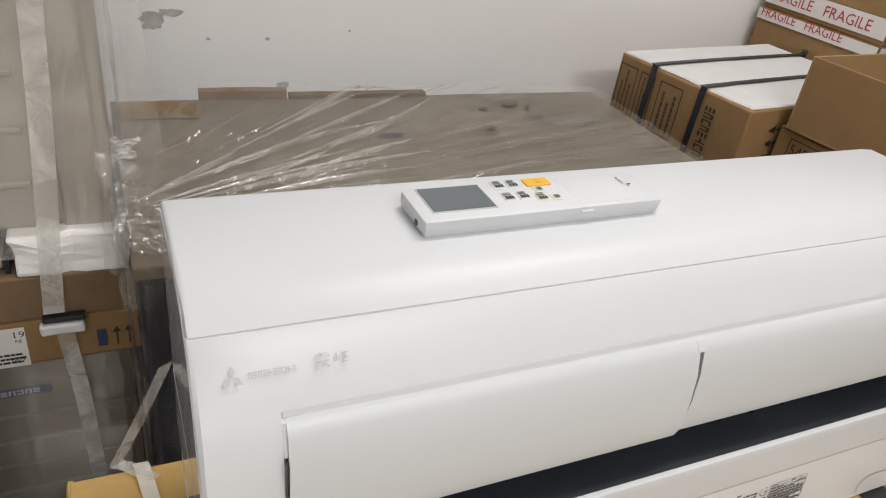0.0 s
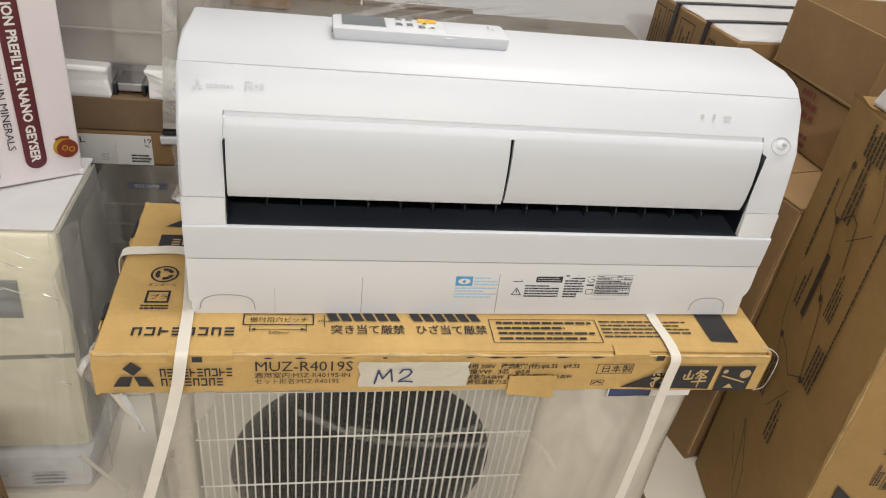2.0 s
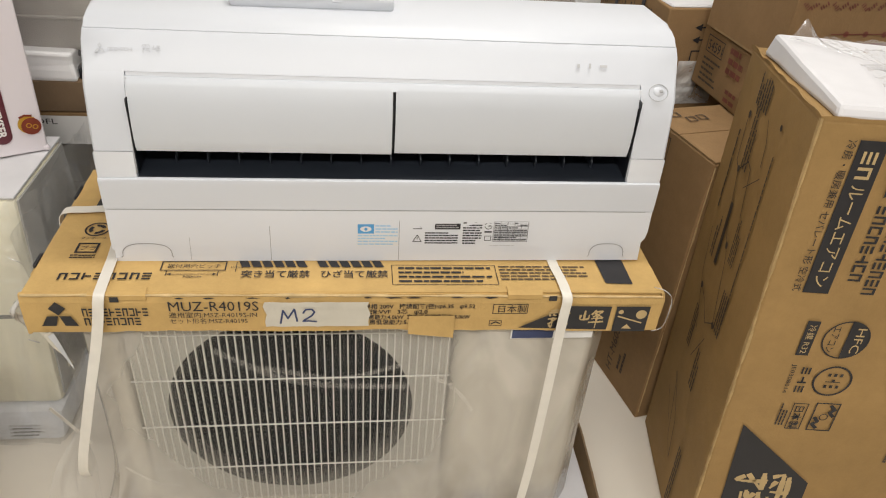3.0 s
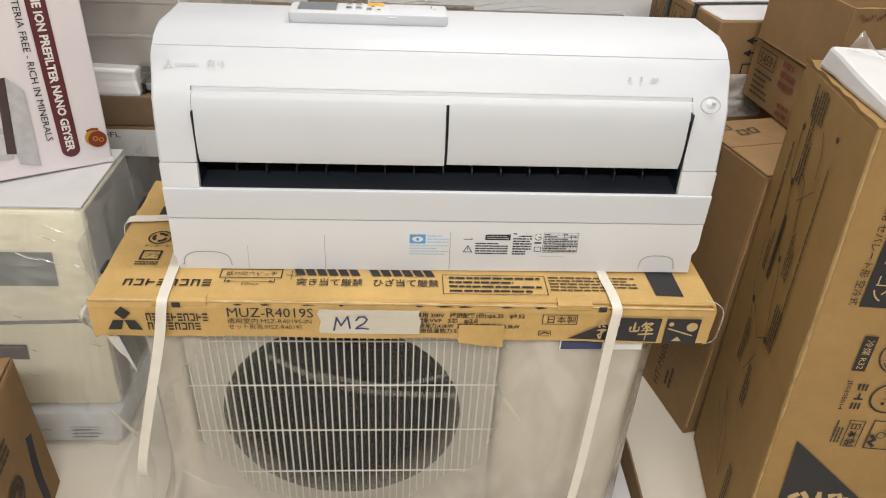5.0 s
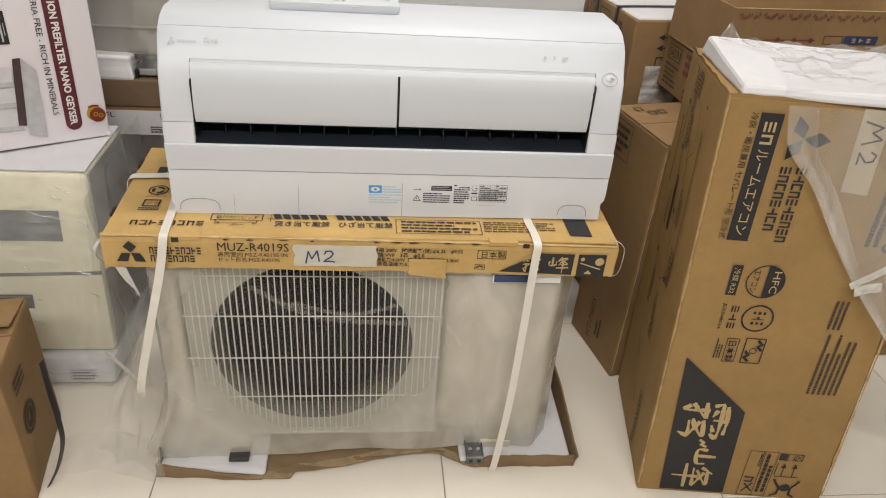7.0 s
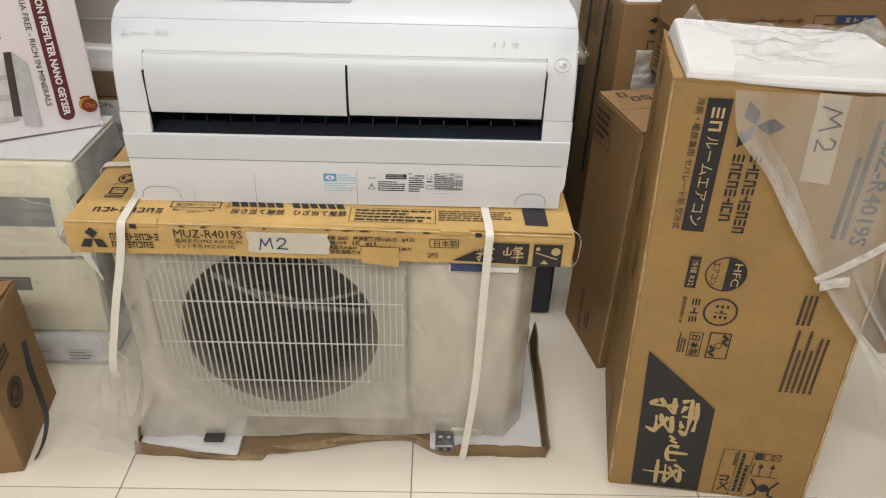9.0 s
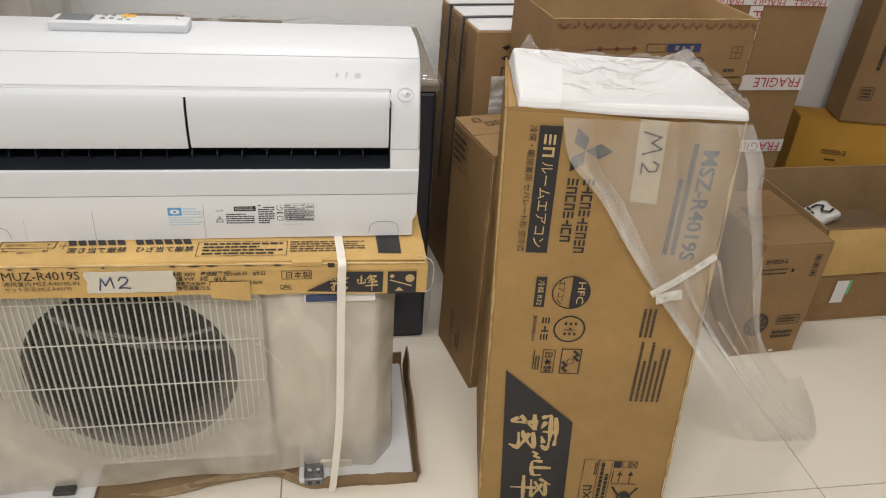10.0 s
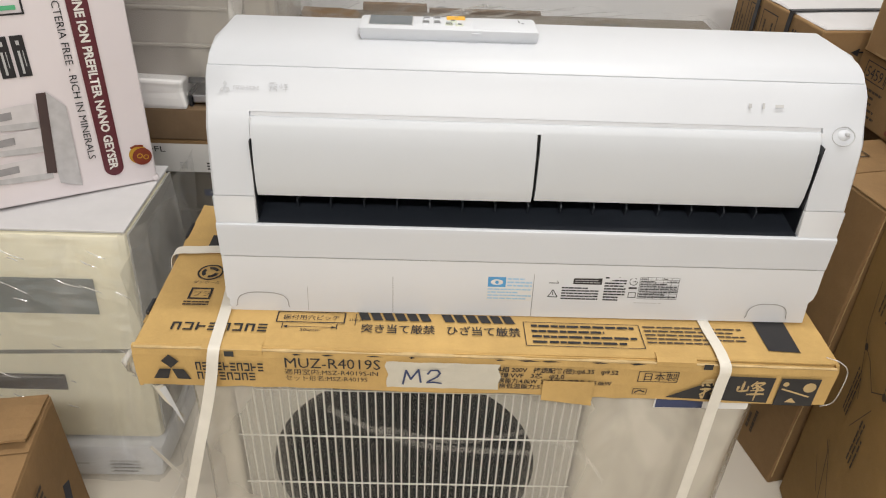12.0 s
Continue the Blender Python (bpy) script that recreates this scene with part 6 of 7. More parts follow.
pf = Face(pbox, (0, 0, 0), (1, 0, 0), (0, 0, 1), 0.0022)
R = 0.0165
pill = [(-0.0885, 0.415), (-0.0885, 0.044)] + [(-0.0720 + R * math.cos(radians(a)), 0.044 + R * math.sin(radians(a))) for a in range(190, 360, 17)] + [(-0.0555, 0.044), (-0.0555, 0.415)]
pf.shapes("title_band", [pill], INK_MAROON, "maroon title band with a rounded end")
pf.text("title_text", "ALKALINE ION PREFILTER NANO GEYSER", -0.0785, 0.407, 0.0200, INK_WHITE, "bold white writing", turn=-90, width=0.368, bold=0.0007, z=0.0006)
pf.text("subtitle_text", "BACTERIA FREE - RICH IN MINERALS", -0.1095, 0.371, 0.0170, INK, "thin dark writing", turn=-90, width=0.302)
for x0, x1 in ((-0.2050, -0.1850), (-0.1805, -0.1615)):
    pf.rects("badge", [(x0, 0.2310, x1, 0.2985)], INK, "black badge with plain white bars")
    pf.rects("badge_print", [(x0 + 0.0065, 0.2360, x0 + 0.0100, 0.2740), (x0 + 0.0135, 0.2480, x0 + 0.0147, 0.2740), (x0 + 0.0070, 0.2830, x1 - 0.0070, 0.2905)], INK_GREY, z=0.0006)
pf.text("hours_text", "24/7", -0.2430, 0.2680, 0.0150, INK, turn=-90, width=0.028)
pf.lines("small_print", -0.2240, 0.2100, -0.2180, 0.3150, 1, INK, words=9, seed=51, upright=True, fill=0.5)
pf.outline("screen_picture", -0.300, 0.330, -0.150, 0.410, 0.003, INK)
pf.rects("screen_picture", [(-0.220, 0.337, -0.200, 0.350), (-0.190, 0.338, -0.160, 0.345)], GREEN)
GREY_A = mat("print_light_grey", (0.50, 0.49, 0.50), 0.3, var=0.1, scale=60, bump=0.0)
GREY_B = mat("print_mid_grey", (0.30, 0.29, 0.30), 0.3, var=0.1, scale=60, bump=0.0)
GREY_W = mat("print_pale_grey", (0.64, 0.61, 0.62), 0.3, var=0.06, scale=40, bump=0.0)
for k, y in enumerate((0.163, 0.118, 0.066)):
    w = 0.022
    pf.shapes("filter_picture", [[(-0.272 - 0.01 * k, y + w * 0.7), (-0.200, y + w * 0.95), (-0.172, y + w), (-0.172, y - w), (-0.200, y - w), (-0.268 - 0.01 * k, y - w * 0.75), (-0.282 - 0.01 * k, y)]], GREY_W, "printed picture of a filter tube", z=0.0004)
    pf.shapes("filter_picture", [[(-0.272 - 0.01 * k, y - w * 0.35), (-0.172, y - w * 0.5), (-0.172, y - w), (-0.200, y - w), (-0.268 - 0.01 * k, y - w * 0.75)]], GREY_A, z=0.0008)
    pf.shapes("filter_window", [[(-0.260 - 0.010 * k, y + 0.008), (-0.208 - 0.006 * k, y + 0.012), (-0.209 - 0.006 * k, y - 0.001), (-0.262 - 0.010 * k, y - 0.005)]], GREY_B, z=0.0012)
pf.shapes("filter_bracket", [[(-0.150, 0.2020), (-0.1250, 0.1720), (-0.1300, 0.0200), (-0.1640, 0.0320), (-0.1640, 0.0530)]], GREY_A, "printed picture of a bracket", z=0.0012)
pf.shapes("filter_bracket", [[(-0.1650, 0.2010), (-0.1500, 0.2010), (-0.1650, 0.0530), (-0.1810, 0.0550)]], mat("print_dark_brown", (0.06, 0.035, 0.035), 0.3, bump=0.0), z=0.0016)
EMBLEM = mat("brown_red_ink", (0.20, 0.035, 0.02), 0.35, var=0.15, scale=60, bump=0.0)
GOLD = mat("gold_ink", (0.50, 0.28, 0.03), 0.35, var=0.15, scale=60, bump=0.0)
pf.disc("emblem", -0.0255, 0.0600, 0.0175, GOLD, "round emblem in brown red and gold")
pf.disc("emblem", -0.0205, 0.0560, 0.0170, EMBLEM, z=0.0006)
pf.shapes("emblem", stroke([(-0.037, 0.076), (-0.028, 0.079), (-0.017, 0.077)], 0.004), EMBLEM, z=0.0010)
pf.ring("emblem", -0.0245, 0.0580, 0.0050, 0.0018, GOLD, z=0.0012)
pf.ring("emblem", -0.0140, 0.0540, 0.0050, 0.0018, GOLD, z=0.0012)
part("worn_corner", roughen(box(-0.010, 0.002, -0.002, 0.012, 0.0, 0.012, 0.004), 2, 0.002, 60, 0.004), PRINT_WHITE, pbox)

# ---- the small floor carton ----
tp = Face(tf, (0, 0, 0.331), (1, 0, 0), (0, 1, 0), 0.002)
tp.rects("maker_print", [(0.16, 0.052, 0.188, 0.066), (0.19, 0.052, 0.21, 0.066), (0.213, 0.052, 0.235, 0.066)], INK_BROWN)
tp.lines("small_print", 0.18, 0.092, 0.25, 0.106, 2, INK_BROWN, words=5, seed=61)
part("raised_flap", slab(14, 8, lambda u, v: (0.004 + 0.317 * u, 0.236 - 0.110 * v + 0.004 * noise.noise((u * 6, 0, 1)) * v, 0.333 + 0.016 * v + 0.004 * noise.noise((u * 5, v * 3, 2))), (0, 0.2, 1), 0.0035), CARD, tf, "top flap standing slightly open")
ts = Face(tf, (0.325, 0, 0), (0, 1, 0), (0, 0, 1), 0.003)
ts.ring("fan_picture", 0.075, 0.160, 0.034, 0.008, INK_BROWN, "faded printed fan picture")
ts.ring("fan_picture", 0.075, 0.160, 0.022, 0.012, INK_BROWN)
ts.lines("small_print", 0.045, 0.235, 0.105, 0.275, 3, INK_BROWN, words=4, seed=62)
tfr = Face(tf, (0, 0, 0), (1, 0, 0), (0, 0, 1), 0.003)
tfr.outline("arrow_frame", 0.270, 0.270, 0.300, 0.298, 0.0015, INK_BROWN)
tfr.rects("arrow_frame", [(0.279, 0.272, 0.281, 0.296), (0.289, 0.272, 0.291, 0.296)], INK_BROWN)
loop = thing("black_strap", pose(0, 0, 0), "black strap lying beside the brown carton", "strap")
part("band", ribbon(curve_points([(-0.676, 0.03, 0.270), (-0.655, -0.01, 0.230), (-0.649, -0.02, 0.165), (-0.654, -0.02, 0.100), (-0.672, -0.03, 0.040), (-0.688, -0.05, 0.008)], 8), 0.012, (0.3, 1, 0), 0.002), STRAP_BLACK, loop)

# ---- the stacked wrapped units behind ----
lc = Face(low, (0, 0.700, 0), (1, 0, 0), (0, 0, 1), 0.0025)
lc.rects("label", [(-0.775, 0.455, -0.566, 0.5215)], LABEL, "white shipping label")
lc.text("label_text", "DFL", -0.735, 0.5020, 0.0180, INK, width=0.042, z=0.0005)
lc.text("label_text", "19", -0.583, 0.5050, 0.0150, INK, width=0.013, z=0.0005)
lc.text("label_text", "kg", -0.580, 0.4975, 0.0080, INK, width=0.008, z=0.0005)
lc.lines("label_print", -0.608, 0.4600, -0.570, 0.4800, 3, INK, words=4, seed=71, z=0.0005)
lc.text("label_text", "100V", -0.590, 0.4650, 0.0095, INK, width=0.018, z=0.0009)
lc.lines("label_print", -0.665, 0.4620, -0.650, 0.4800, 3, INK_GREY, words=2, seed=72, z=0.0005)
lc.rects("cap_print", [(-0.478, 0.470, -0.466, 0.500)], INK_NAVY)
for x in (-0.452, -0.436):
    lc.shapes("cap_print", stroke([(x, 0.470), (x, 0.496)], 0.0022) + [[(x - 0.006, 0.492), (x + 0.006, 0.492), (x, 0.502)]], INK)
for z in (0.350, 0.300, 0.250, 0.195, 0.140, 0.085):
    part("panel_rib", roughen(box(-1.29, -0.445, 0.7075, 0.7145, z - 0.002, z + 0.002, 0.0012, 1), 6, 0.0012, 9, 0.1, z), CARD_GREY, low, "low grey level rib")
lb = Face(low, (0, 0.715, 0), (1, 0, 0), (0, 0, 1), 0.006)
lb.rects("badge", [(-0.628, 0.3900, -0.548, 0.4060)], INK_NAVY, "small navy name badge")
blocks(lb, "badge_print", -0.615, -0.563, 0.394, 0.402, 5, INK_GREY).location.y = -0.0006


def stack_film(y0, z0, z1, seed):
    def place(u, v):
        stops = [Vector((-1.27, y0, 0)), Vector((-0.455, y0, 0)), Vector((-0.418, y0 + 0.05, 0)), Vector((-0.416, y0 + 0.32, 0))]
        s = min(2.9999, u * 3)
        i = int(s)
        p = stops[i].lerp(stops[i + 1], s - i)
        z = z0 + (z1 - z0) * v
        n = 0.006 * noise.noise((u * 8, v * 4, seed)) + 0.003 * noise.noise((u * 28, v * 12, seed + 5))
        return (p.x + (n if i else 0), p.y + (n if i < 2 else 0) - 0.002, z)

    return grid(80, 36, place)


part("film", stack_film(0.705, 0.01, 0.452, 2), FILM_CLEAR, low, "clear wrinkled film", smooth=True)
part("film", stack_film(0.708, 0.625, 1.22, 8), FILM_CLEAR, up, "clear wrinkled film", smooth=True)
part("loose_film", grid(24, 60, lambda u, v: (-0.452 + 0.055 * u * (0.4 + v) + 0.020 * math.sin(2.6 * v) + 0.006 * noise.noise((u * 4, v * 7, 1)), 0.690 + 0.05 * u + 0.012 * noise.noise((u * 3, v * 6, 4)), 1.21 - 0.55 * v)),
     film_mat("hanging_film", 0.20, (0.88, 0.86, 0.83), 0.5, 8.0, 5.0, 0.12, None, 8, 4, 0.06), up, "loose film hanging from the corner", smooth=True)
for z in (0.725, 0.798, 0.870, 0.942, 1.014, 1.086):
    part("panel_rib", prism([(0.7235, z - 0.004), (0.716, z - 0.001), (0.716, z + 0.003), (0.7235, z + 0.004)], -1.22, -0.528), SHADED_BEIGE, up, "pressed rib of the cabinet")
part("corner_post", box(-0.497, -0.434, 0.7195, 0.74, 0.652, 1.2, 0.004), SHADED_BEIGE, up)
for x0, x1 in ((-0.628, -0.622), (-0.575, -0.569)):
    part("foot_bracket", box(x0, x1, 0.712, 0.80, 0.600, 0.628), BLACK, up)
part("foot_plate", box(-0.622, -0.575, 0.716, 0.80, 0.606, 0.624, 0.003), STEEL, up, "bare metal foot")
# Solid black block, painting the shade between foam and cabinet.
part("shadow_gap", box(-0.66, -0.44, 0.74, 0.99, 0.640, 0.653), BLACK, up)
# round vent of the upper unit
for k in range(9):
    r = 0.03 + 0.012 * k
    part("vent_ring", tube([(-0.86 + r * math.cos(radians(a)), 0.716, 0.985 + r * math.sin(radians(a))) for a in range(0, 361, 12)], 0.0028, 5), IVORY_DARK, up, "ring of the fan guard")
strap2 = thing("packing_strap", pose(0, 0, 0), "wide translucent strap with a buckle round the stacked units", "strap", "packing straps")
part("band", ribbon(curve_points([(-0.478, 0.702, 1.21), (-0.492, 0.698, 1.00), (-0.505, 0.694, 0.80), (-0.520, 0.690, 0.62), (-0.5255, 0.688, 0.545)], 6), 0.026, XS), STRAP_CLEAR, strap2)
part("band", ribbon(curve_points([(-0.5165, 0.690, 0.515), (-0.512, 0.694, 0.44), (-0.508, 0.697, 0.37), (-0.504, 0.70, 0.20), (-0.502, 0.70, 0.02)], 6), 0.022, XS), STRAP_CLEAR, strap2)
part("buckle", roughen(box(-0.546, -0.491, 0.680, 0.694, 0.512, 0.530, 0.004), 2, 0.002, 30, 0.02), WHITE_SATIN, strap2, "white plastic buckle")
part("buckle_gap", box(-0.541, -0.488, 0.6805, 0.6955, 0.533, 0.541, 0.002), BLACK, strap2)

# ---- the dark wrapped appliance ----
dt = Face(dark, (0, 0, 0.7375), (1, 0, 0), (0, 1, 0), 0.0015)
for x, y, a, b in ((-0.018, 0.792, 0.022, 0.007), (0.196, 0.889, 0.010, 0.007), (0.171, 0.802, 0.009, 0.006), (0.26, 0.905, 0.020, 0.006)):
    dt.shapes("hole", [[(x + a * math.cos(radians(t)), y + b * math.sin(radians(t)) + 0.2 * b * math.sin(radians(3 * t))) for t in range(0, 360, 24)]], BLACK, "small dark hole")
dt.shapes("pen_line", stroke([(0.30, 0.905), (0.285, 0.875), (0.297, 0.860), (0.288, 0.840), (0.302, 0.800), (0.350, 0.790), (0.395, 0.815), (0.400, 0.850)], 0.0035), INK_NAVY, "loose blue pen line")
WOOD = mat("bare_brown_board", (0.13, 0.08, 0.04), 0.7, var=0.15, scale=10, bump=0.2)
part("back_board", box(-0.14, 0.115, 0.972, 0.990, 0.716, 0.740), WOOD, dark, "brown board edge")
part("back_board", roughen(box(-0.29, -0.145, 0.975, 0.995, 0.716, 0.748), 2, 0.002, 20, 0.05), CARD_DARK, dark)
part("corner_card", roughen(hexa([(-0.418, 0.895, 0.735), (-0.30, 0.895, 0.735), (-0.29, 0.94, 0.735), (-0.418, 0.94, 0.735)], [(-0.418, 0.90, 0.750), (-0.31, 0.90, 0.746), (-0.30, 0.935, 0.746), (-0.418, 0.935, 0.750)], 0.002), 2, 0.002, 20, 0.03), CARD_DARK, dark, "brown card under the film")


def dark_film(u, v):
    x, y = -0.432 + 0.930 * u, 0.478 + 0.52 * v
    dx, dy = x + 0.50, y - 0.56
    far, turn = math.hypot(dx, dy), math.atan2(dy, dx)
    ridge = max(0, 1 - abs(noise.noise((far * 1.3, turn * 9, 1))) * 4.5)
    fine = max(0, 1 - abs(noise.noise((far * 2.2, turn * 34, 4))) * 4)
    wide = 0.35 + 0.65 * min(1, abs(noise.noise((x * 3, y * 3, 8))) * 3)
    z = 0.7400 + 0.0085 * ridge * wide + 0.0065 * fine * wide + 0.0015 * noise.noise((x * 30, y * 30, 2))
    z += 0.012 * max(0, v - 0.82) / 0.18 * max(0, 1 - abs(u - 0.28) / 0.25) + 0.02 * max(0, 0.10 - u) / 0.1 * (0.5 + noise.noise((y * 9, 1, 2)))
    return (x, y, max(0.7395, z))


FILM_SHINY = film_mat("shiny_stretch_film", 0.05, (0.80, 0.78, 0.74), 0.14, 14.0, 1.0, 0.10, None, 0, 4, 0.06, 0.45, 1.9, 0.20)
part("film", grid(200, 220, dark_film), FILM_SHINY, dark, "shiny stretched film with fine folds", smooth=True)


r = random.Random(21)
STREAK = film_mat("folded_stretch_film", 0.22, (0.86, 0.85, 0.82), 0.3, 18.0, 1.0, 0.10, None, 0, 4, 0.12, 0.3, 2.0, 0.30)
for k in range(26):
    # folds drawn out from the bunched corner
    turn, start, length = radians(r.uniform(-6, 42)), r.uniform(0.08, 0.42), r.uniform(0.15, 0.45)
    bend, wide, high = r.uniform(-0.10, 0.10), r.uniform(0.003, 0.010), r.uniform(0.003, 0.010)

    def fold(u, v, turn=turn, start=start, length=length, bend=bend, wide=wide, high=high, k=k):
        far, way = start + length * u, turn + bend * u * u
        x, y = -0.50 + far * math.cos(way), 0.56 + far * math.sin(way)
        side = (v - 0.5) * wide * math.sin(math.pi * min(0.97, u + 0.03)) * (1 + 0.6 * noise.noise((u * 9, k, 2)))
        x, y = x - side * math.sin(way), y + side * math.cos(way)
        return (min(0.49, max(-0.43, x)), min(0.99, max(0.48, y)), 0.7440 + high * (1 - (2 * v - 1) ** 2) * math.sin(math.pi * u) + 0.0015 * noise.noise((u * 20, v, k)))

    part("film_fold", grid(40, 6, fold), STREAK, dark, "raised fold of stretched film", smooth=True)
for k in range(3):
    part("film_corner", grid(22, 26, lambda u, v, k=k: (-0.438 - 0.012 * k + 0.075 * u * (1 - 0.3 * k) + 0.014 * noise.noise((u * 4, v * 4, k)), 0.56 + 0.09 * k + 0.06 * v + 0.018 * noise.noise((u * 3, v * 3, k + 7)),
                                                      0.775 - 0.15 * (1 - v) - 0.03 * u + 0.012 * abs(noise.noise((u * 6, v * 6, k + 3))))), FILM_LOOSE, dark, "crumpled film over the corner", smooth=True)


def dark_side(x, sx, seed):
    return grid(40, 40, lambda u, v: (x + sx * (0.006 + 0.012 * abs(noise.noise((u * 5, v * 3, seed))) + 0.02 * max(0, v - 0.8)), 0.485 + 0.49 * u, 0.02 + 0.722 * v))


FILM_DARK = film_mat("dark_shiny_film", 0.05, (0.35, 0.34, 0.33), 0.2, 9.0, 3.0, 0.1, None, 0, 4, 0.05)
part("film_side", dark_side(-0.422, -1, 3), FILM_DARK, dark, smooth=True)
part("film_side", dark_side(0.489, 1, 6), FILM_SHINY, dark, smooth=True)
crumple("paper_scrap", (-0.420, 0.752, 0.752), (0.042, 0.022, 0.034), "torn white paper scrap on the film at the corner", LABEL, 13.0, "paper scrap")
part("front_film", grid(30, 30, lambda u, v: (-0.436 + 0.05 * u + 0.015 * noise.noise((v * 5, u * 2, 1)), 0.474 - 0.015 * abs(noise.noise((u * 4, v * 4, 2))), 0.30 + 0.44 * v)), FILM_DARK, dark, smooth=True)

# ---- the strapped carton ----
part("foam_top", roughen(box(0.004, 0.471, 0.004, 0.336, 0.8095, 0.8165, 0.003, 1), 5, 0.002, 12, 0.05, 4), FOAM, sbox, "white foam sheet showing on top")
for y in (0.112, 0.240):
    pts = [(-0.004, y + 0.01, 0.30), (-0.0045, y + 0.004, 0.60), (-0.0045, y, 0.795), (0.0, y, 0.8155), (0.012, y, 0.8195), (0.24, y + 0.006, 0.8195), (0.463, y + 0.004, 0.8195), (0.476, y, 0.813), (0.4785, y, 0.60)]
    part("strap_band", ribbon(curve_points(pts, 6), 0.013, (0, 1, 0), 0.0016), STRAP_BLACK, sbox, "black plastic strap")
sl = Face(sbox, (0, 0.340, 0), (0, -1, 0), (0, 0, 1), 0.003)
for y0, y1 in ((0.010, 0.060), (0.070, 0.110), (0.125, 0.185)):
    sl.outline("print_frame", y0, 0.690, y1, 0.795, 0.0022, INK)
    sl.lines("print_block", y0 + 0.008, 0.700, y1 - 0.008, 0.785, 3, INK_BROWN, words=7, seed=int(y0 * 999), upright=True, fill=0.4)
blocks(sl, "name_print", 0.245, 0.268, 0.690, 0.790, 8, INK, upright=True, gap=0.3)
sfr = Face(sbox, (0, 0, 0), (1, 0, 0), (0, 0, 1), 0.003)
for y in (0.745, 0.772):
    sfr.shapes("arrow_mark", stroke([(0.112, y), (0.078, y)], 0.003) + [[(0.083, y - 0.008), (0.083, y + 0.008), (0.066, y)]], INK)
sfr.rects("arrow_mark", [(0.114, 0.735, 0.117, 0.782)], INK)
sfr.outline("arrow_mark", 0.070, 0.690, 0.106, 0.722, 0.003, INK)
part("side_film", grid(10, 20, lambda u, v: (0.045 + 0.10 * u, -0.006 - 0.006 * abs(noise.noise((u * 4, v * 5, 1))), 0.60 + 0.10 * v)), FILM_WHITE, sbox, smooth=True)

# ---- the cartons beside it ----
hl = Face(ht, (0, 0.23, 0), (0, -1, 0), (0, 0, 1), 0.003)
hl.outline("print_frame", 0.010, 0.550, 0.100, 0.640, 0.002, INK_BROWN)
hl.lines("print_block", 0.018, 0.560, 0.092, 0.632, 4, INK_BROWN, words=4, seed=81, fill=0.5)
hl.text("model_text", "HT-M60S", 0.104, 0.030, 0.030, INK_BROWN, "model number in dark print", turn=90, width=0.125)
hl.lines("print_block", 0.12, 0.060, 0.15, 0.120, 2, INK_BROWN, words=5, seed=83, upright=True, fill=0.5)
htop = Face(ht, (0, 0, 0.655), (1, 0, 0), (0, 1, 0), 0.0022)
for x, y in ((0.055, 0.160), (0.082, 0.165), (0.032, 0.185)):
    htop.outline("print_mark", x, y, x + 0.020, y + 0.022, 0.003, INK_BROWN)
hf = Face(ht, (0, 0, 0), (1, 0, 0), (0, 0, 1), 0.003)
blocks(hf, "name_print", 0.030, 0.055, 0.060, 0.220, 7, INK, upright=True, gap=0.3)
ll = Face(lower, (0, 0.27, 0), (0, -1, 0), (0, 0, 1), 0.003)
ll.outline("number_label", 0.030, 0.080, 0.096, 0.115, 0.0018, INK, "framed number label")
ll.text("number_text", "54591", 0.035, 0.0860, 0.0290, INK, width=0.056)
ll.lines("print_block", 0.030, 0.015, 0.100, 0.072, 5, INK_BROWN, words=5, seed=85, fill=0.4)
ll.lines("red_print", 0.120, 0.060, 0.175, 0.120, 3, INK_RED, words=3, seed=86, fill=0.55)
ll.lines("red_print", 0.140, 0.008, 0.180, 0.040, 2, INK_RED, words=2, seed=87, fill=0.5)
lfr = Face(lower, (0, 0, 0), (1, 0, 0), (0, 0, 1), 0.003)
lfr.outline("number_label", 0.420, 0.070, 0.478, 0.110, 0.0018, INK, "framed number label")
lfr.text("number_text", "54591", 0.424, 0.0780, 0.0250, INK, width=0.050)
of = Face(opened, (0, 0, 0), (1, 0, 0), (0, 0, 1), 0.002)
r = random.Random(5)
marks = []
for i in range(25):
    way = radians(38 if i % 3 else -40)
    x, y = 0.010 + i * 0.0192, 0.1085 if i % 3 else 0.1165
    for k in range(4):
        a, b = x + math.cos(way) * 0.0046 * k, y + math.sin(way) * 0.0046 * k
        h = 0.0062 if (i + k) % 4 else 0.0040
        marks += stroke([(a, b), (a - math.sin(way) * h, b + math.cos(way) * h)], 0.0019 + 0.0007 * ((i + k) % 2))
of.shapes("red_rim_print", marks, mat("dark_red_ink", (0.17, 0.05, 0.035), 0.6, var=0.15, scale=40, bump=0.0), "row of slanted red rim marks")
of.rects("red_print", [(0.070, 0.034, 0.210, 0.050)], INK_RED, "faded red print")
of.lines("red_print", 0.075, 0.036, 0.205, 0.048, 1, INK_TAN, words=9, seed=90, z=0.0005)
of.shapes("red_print", stroke([(0.085, 0.0655), (0.205, 0.0665)], 0.002), INK_RED)
for x in (0.115, 0.155, 0.195):
    of.disc("red_print", x, 0.066, 0.0055, INK_RED)
of.rects("blue_print", [(0.275, 0.058, 0.358, 0.077)], INK_NAVY, "navy blue print panel")
blocks(of, "word_print", 0.290, 0.345, 0.063, 0.072, 3, INK_TAN, gap=0.5).location = of.n * 0.0006
of.outline("print_frame", 0.225, 0.058, 0.272, 0.077, 0.0015, INK_BROWN)
